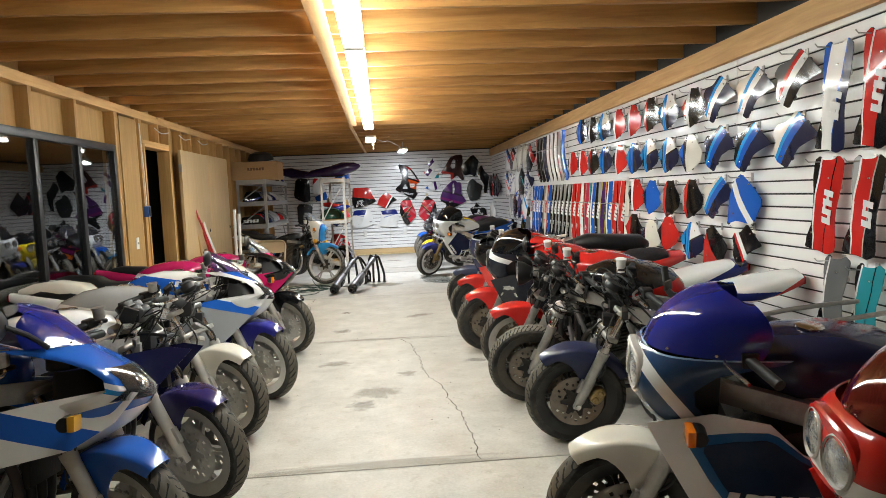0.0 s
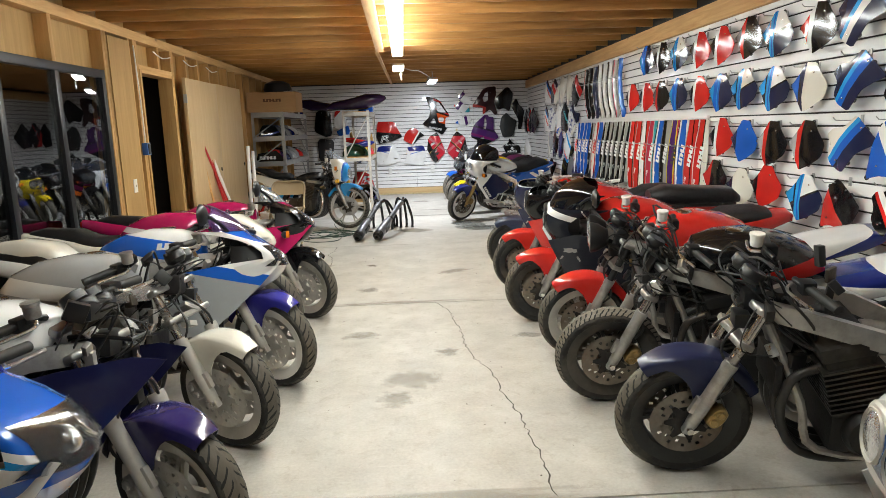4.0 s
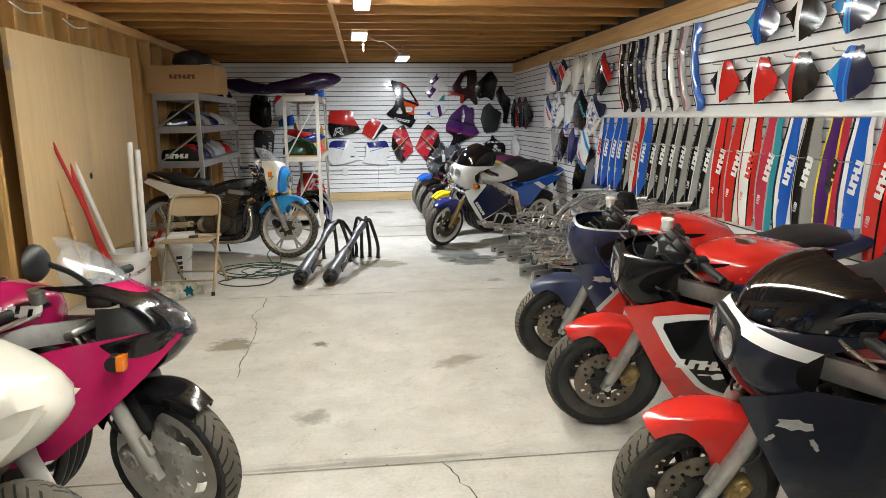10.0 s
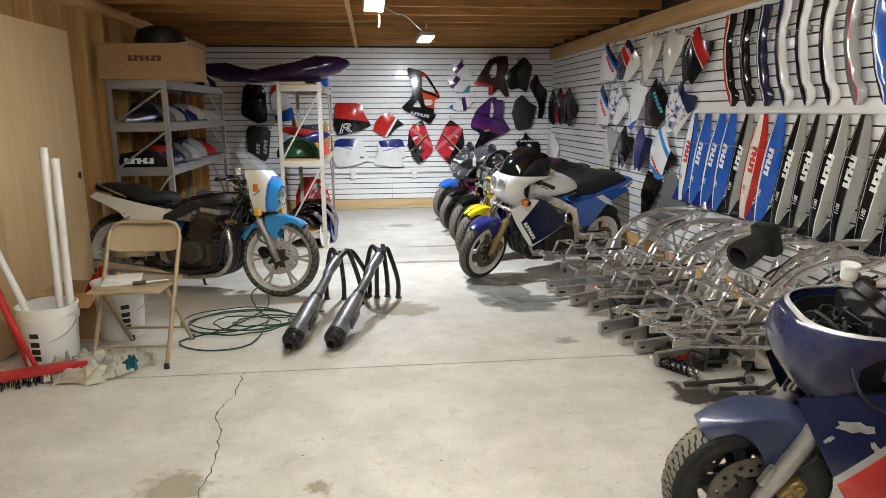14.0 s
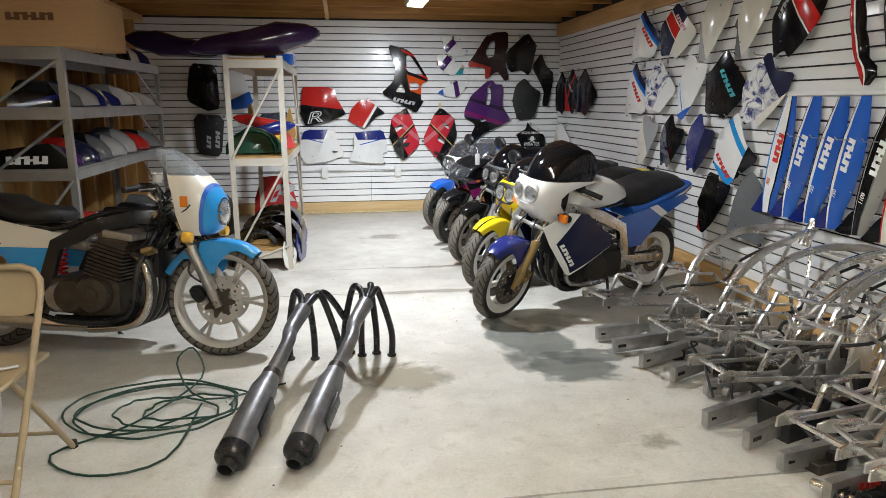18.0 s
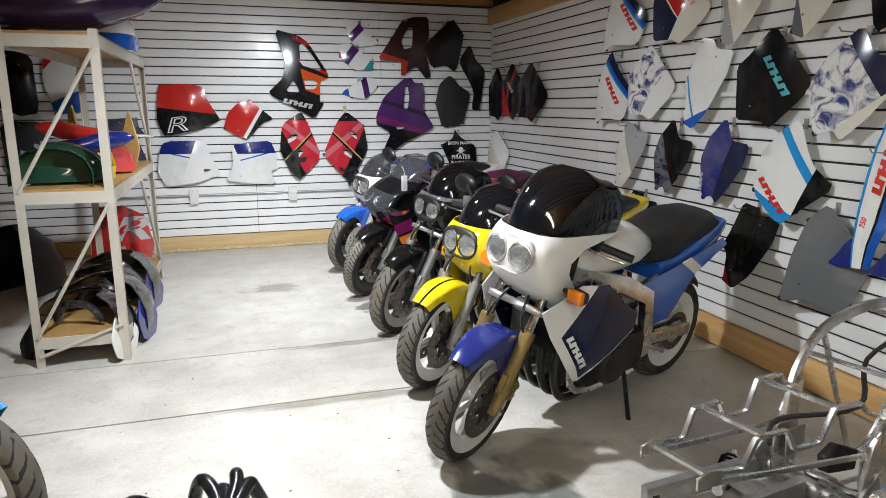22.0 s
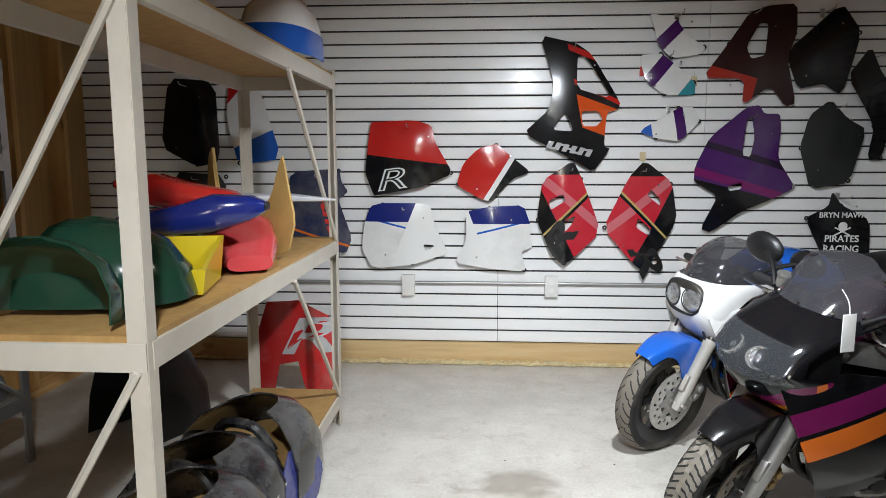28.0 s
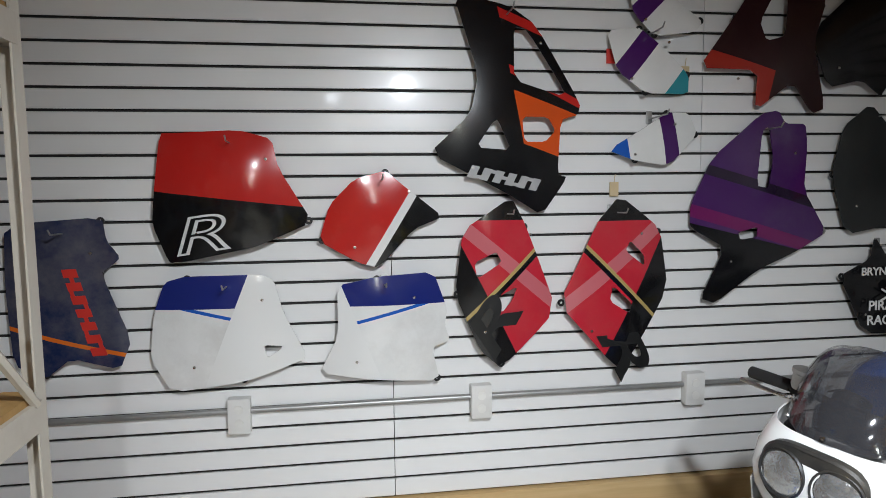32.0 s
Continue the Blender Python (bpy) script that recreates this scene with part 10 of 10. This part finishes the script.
part("cable", bm_tube([(0.02, 0.0, 0.05), (0.015, 0.01, 0.4), (0.012, -0.02, 0.9)], 0.006, 6, smooth=4), M["white_plastic"], jb, "pale cable stapled to the stud")
sw = thing("light_switch", "white wall plate with a switch on plywood", "switch", pose(LX + 0.0085, 3.81, 0.95))
part("plate", bm_box(0, 0.006, -0.036, 0.036, -0.058, 0.058, bevel=0.002), M["white_plastic"], sw)
part("toggle", bm_box(0.006, 0.016, -0.006, 0.006, -0.010, 0.012, bevel=0.002), M["white_plastic"], sw)
for y0 in (4.55, 5.4, 6.2):
    o = part("cable", bm_tube([(LX + 0.01, y0, 2.16), (LX + 0.015, y0 + 0.2, 2.12), (LX + 0.01, y0 + 0.45, 2.15)], 0.006, 6, smooth=4), M["white_plastic"])
    tagged(o, "loose pale electrical cable along the studs", "cable", "cables on the studs")


rg = random.Random(61)
foam = bmesh.new()
prev = None
x = -1.15
while x < 2.3:
    h0, d0 = rg.uniform(0.006, 0.026), rg.uniform(0.010, 0.034)
    ring = [foam.verts.new((x, BY - 0.040 - u * d0, v * h0 + 0.002)) for u, v in ((0, 0), (1, 0), (1.1, 0.5), (0.7, 1.0), (0, 1.2))]
    if prev:
        for a in range(4):
            foam.faces.new((prev[a], prev[a + 1], ring[a + 1], ring[a]))
    prev = ring
    x += rg.uniform(0.012, 0.035)
tagged(part("trim", foam, mat("spray_foam", (0.58, 0.47, 0.26), 0.9, vary=0.3, scale=30, bump=0.5, bscale=50)), "lumpy yellowed spray foam under the base board", "spray foam", kind="structure")


# ---------------------------------------------------------------- cracks and stains on the floor
def crack(pts, name="crack", seed=1, w=0.0028):
    rg = random.Random(seed)
    P2 = []
    for a, b in zip(pts, pts[1:]):
        n = max(2, int(math.dist(a, b) / 0.035))
        for k in range(n):
            f = k / n
            P2.append((a[0] + (b[0] - a[0]) * f + rg.uniform(-0.012, 0.012), a[1] + (b[1] - a[1]) * f + rg.uniform(-0.008, 0.008)))
    own = bmesh.new()
    prev = None
    for i, (x, y) in enumerate(P2):
        ww = w * rg.uniform(0.5, 1.3)
        a, b = own.verts.new((x - ww, y, 0.0006)), own.verts.new((x + ww, y, 0.0006))
        if prev:
            own.faces.new((prev[0], prev[1], b, a))
        prev = (a, b)
    part(name, own, mat("crack_shadow", (0.06, 0.05, 0.04), 0.95), floor, "jagged dark crack in the concrete", smooth=False)


crack(((0.127, 3.018), (0.219, 2.754), (0.262, 2.318), (0.275, 1.952), (0.315, 1.678), (0.385, 1.464), (0.405, 1.18), (0.445, 0.967), (0.485, 0.449), (0.475, 0.124)), seed=1)
crack(((-0.963, 5.751), (-0.961, 5.456), (-1, 5.263), (-0.948, 5.08), (-0.906, 4.796), (-0.915, 4.644), (-0.914, 4.471), (-0.912, 4.247), (-0.881, 4.024)), seed=2)


def stain_mat(color, strength, edge=(1.05, 1.45), rough=0.4):
    m = bpy.data.materials.new("stain")
    m.use_nodes = True
    nt = m.node_tree
    b = nt.nodes["Principled BSDF"]
    b.inputs["Base Color"].default_value = (*color, 1)
    b.inputs["Roughness"].default_value = rough
    tc = nt.nodes.new("ShaderNodeTexCoord")
    oi = nt.nodes.new("ShaderNodeObjectInfo")
    ln = nt.nodes.new("ShaderNodeVectorMath")
    ln.operation = "LENGTH"
    nt.links.new(tc.outputs["Object"], ln.inputs[0])
    nz = nt.nodes.new("ShaderNodeTexNoise")
    nz.noise_dimensions = "4D"
    nz.inputs["Scale"].default_value = 2.2
    nz.inputs["Detail"].default_value = 6
    nt.links.new(tc.outputs["Object"], nz.inputs["Vector"])
    mu = nt.nodes.new("ShaderNodeMath")
    mu.operation = "MULTIPLY"
    mu.inputs[1].default_value = 40
    nt.links.new(oi.outputs["Random"], mu.inputs[0])
    nt.links.new(mu.outputs[0], nz.inputs["W"])
    ad = nt.nodes.new("ShaderNodeMath")
    ad.operation = "MULTIPLY_ADD"
    ad.inputs[1].default_value = 1.5
    nt.links.new(nz.outputs["Fac"], ad.inputs[0])
    nt.links.new(ln.outputs["Value"], ad.inputs[2])
    mr = nt.nodes.new("ShaderNodeMapRange")
    mr.inputs[1].default_value, mr.inputs[2].default_value = edge
    mr.inputs[3].default_value, mr.inputs[4].default_value = strength, 0.0
    nt.links.new(ad.outputs[0], mr.inputs[0])
    nt.links.new(mr.outputs[0], b.inputs["Alpha"])
    return m


ST = stain_mat((0.26, 0.22, 0.16), 0.34, (1.1, 1.5))
WET = stain_mat((0.17, 0.18, 0.165), 0.6, (1.22, 1.42), 0.25)
DAMP = stain_mat((0.36, 0.31, 0.21), 0.5, (1.25, 1.6))
OIL = stain_mat((0.06, 0.05, 0.04), 0.85, (1.2, 1.4))
for k, (x, y, rx, ry, r, mm) in enumerate(((-0.06, 1.41, 0.22, 0.20, 10, ST), (-0.145, 1.129, 0.14, 0.15, 0, ST), (-0.407, 2.226, 0.20, 0.12, 5, ST), (0.155, 1.83, 0.11, 0.10, 0, ST), (-0.437, 3.516, 0.13, 0.13, 0, ST), (-1.025, 4.623, 0.19, 0.15, 0, DAMP), (-0.474, 4.562, 0.07, 0.07, 0, DAMP), (-0.035, 6.85, 0.29, 0.24, 0, DAMP), (0.72, 7.25, 0.36, 0.62, 14, WET), (0.86, 6.82, 0.42, 0.30, -8, WET), (0.98, 6.98, 0.36, 0.16, 0, WET), (1.371, 5.202, 0.28, 0.24, 0, OIL), (0.935, 6.045, 0.12, 0.10, 0, ST), (0.714, 2.094, 0.14, 0.09, 0, ST), (0.329, 4.156, 0.25, 0.12, 30, ST), (0.953, 7.6, 0.4, 0.25, 0, ST), (0.1, 10.4, 0.3, 0.2, 0, ST), (0.0, 0.16, 1.0, 0.10, 0, ST), (-0.1, 3.06, 0.9, 0.06, 1, ST), (0.3, 8.34, 0.8, 0.07, 0, ST), (0.45, 9.06, 0.5, 0.06, 2, ST), (0.85, 8.95, 0.25, 0.2, 0, ST), (0.75, 9.7, 0.25, 0.18, 0, WET))):
    dk = bmesh.new()
    bmesh.ops.create_grid(dk, x_segments=1, y_segments=1, size=1.15)
    o = part("stain", dk, mm, floor, "dark wet patch on the concrete" if mm is WET else "dull oily stain on the concrete", smooth=False)
    o.matrix_basis = pose(x, y, 0.0008 + 0.0002 * k, 0, 0, r) @ Matrix.Diagonal((rx, ry, 1, 1))

# grit and flakes scattered over the concrete
grit = bmesh.new()
rg = random.Random(77)
for k in range(260):
    x, y, r = rg.uniform(-1.1, 1.0) + 0.2, rg.uniform(-2.5, 10.8), rg.choice((0.0015, 0.002, 0.003, 0.005))
    ring = [grit.verts.new((x + r * rg.uniform(0.6, 1.3) * math.cos(q), y + r * rg.uniform(0.6, 1.3) * math.sin(q), 0.0005)) for q in (0, 1.3, 2.5, 3.8, 5.1)]
    top = grit.verts.new((x, y, 0.0012 + r * 0.6))
    for q in range(5):
        grit.faces.new((ring[q], ring[(q + 1) % 5], top))
tagged(part("grit", grit, mat("dark_grit", (0.10, 0.08, 0.06), 0.9, vary=0.4, scale=8), floor, "dark grit and flakes on the concrete", smooth=False), kind="stuff")
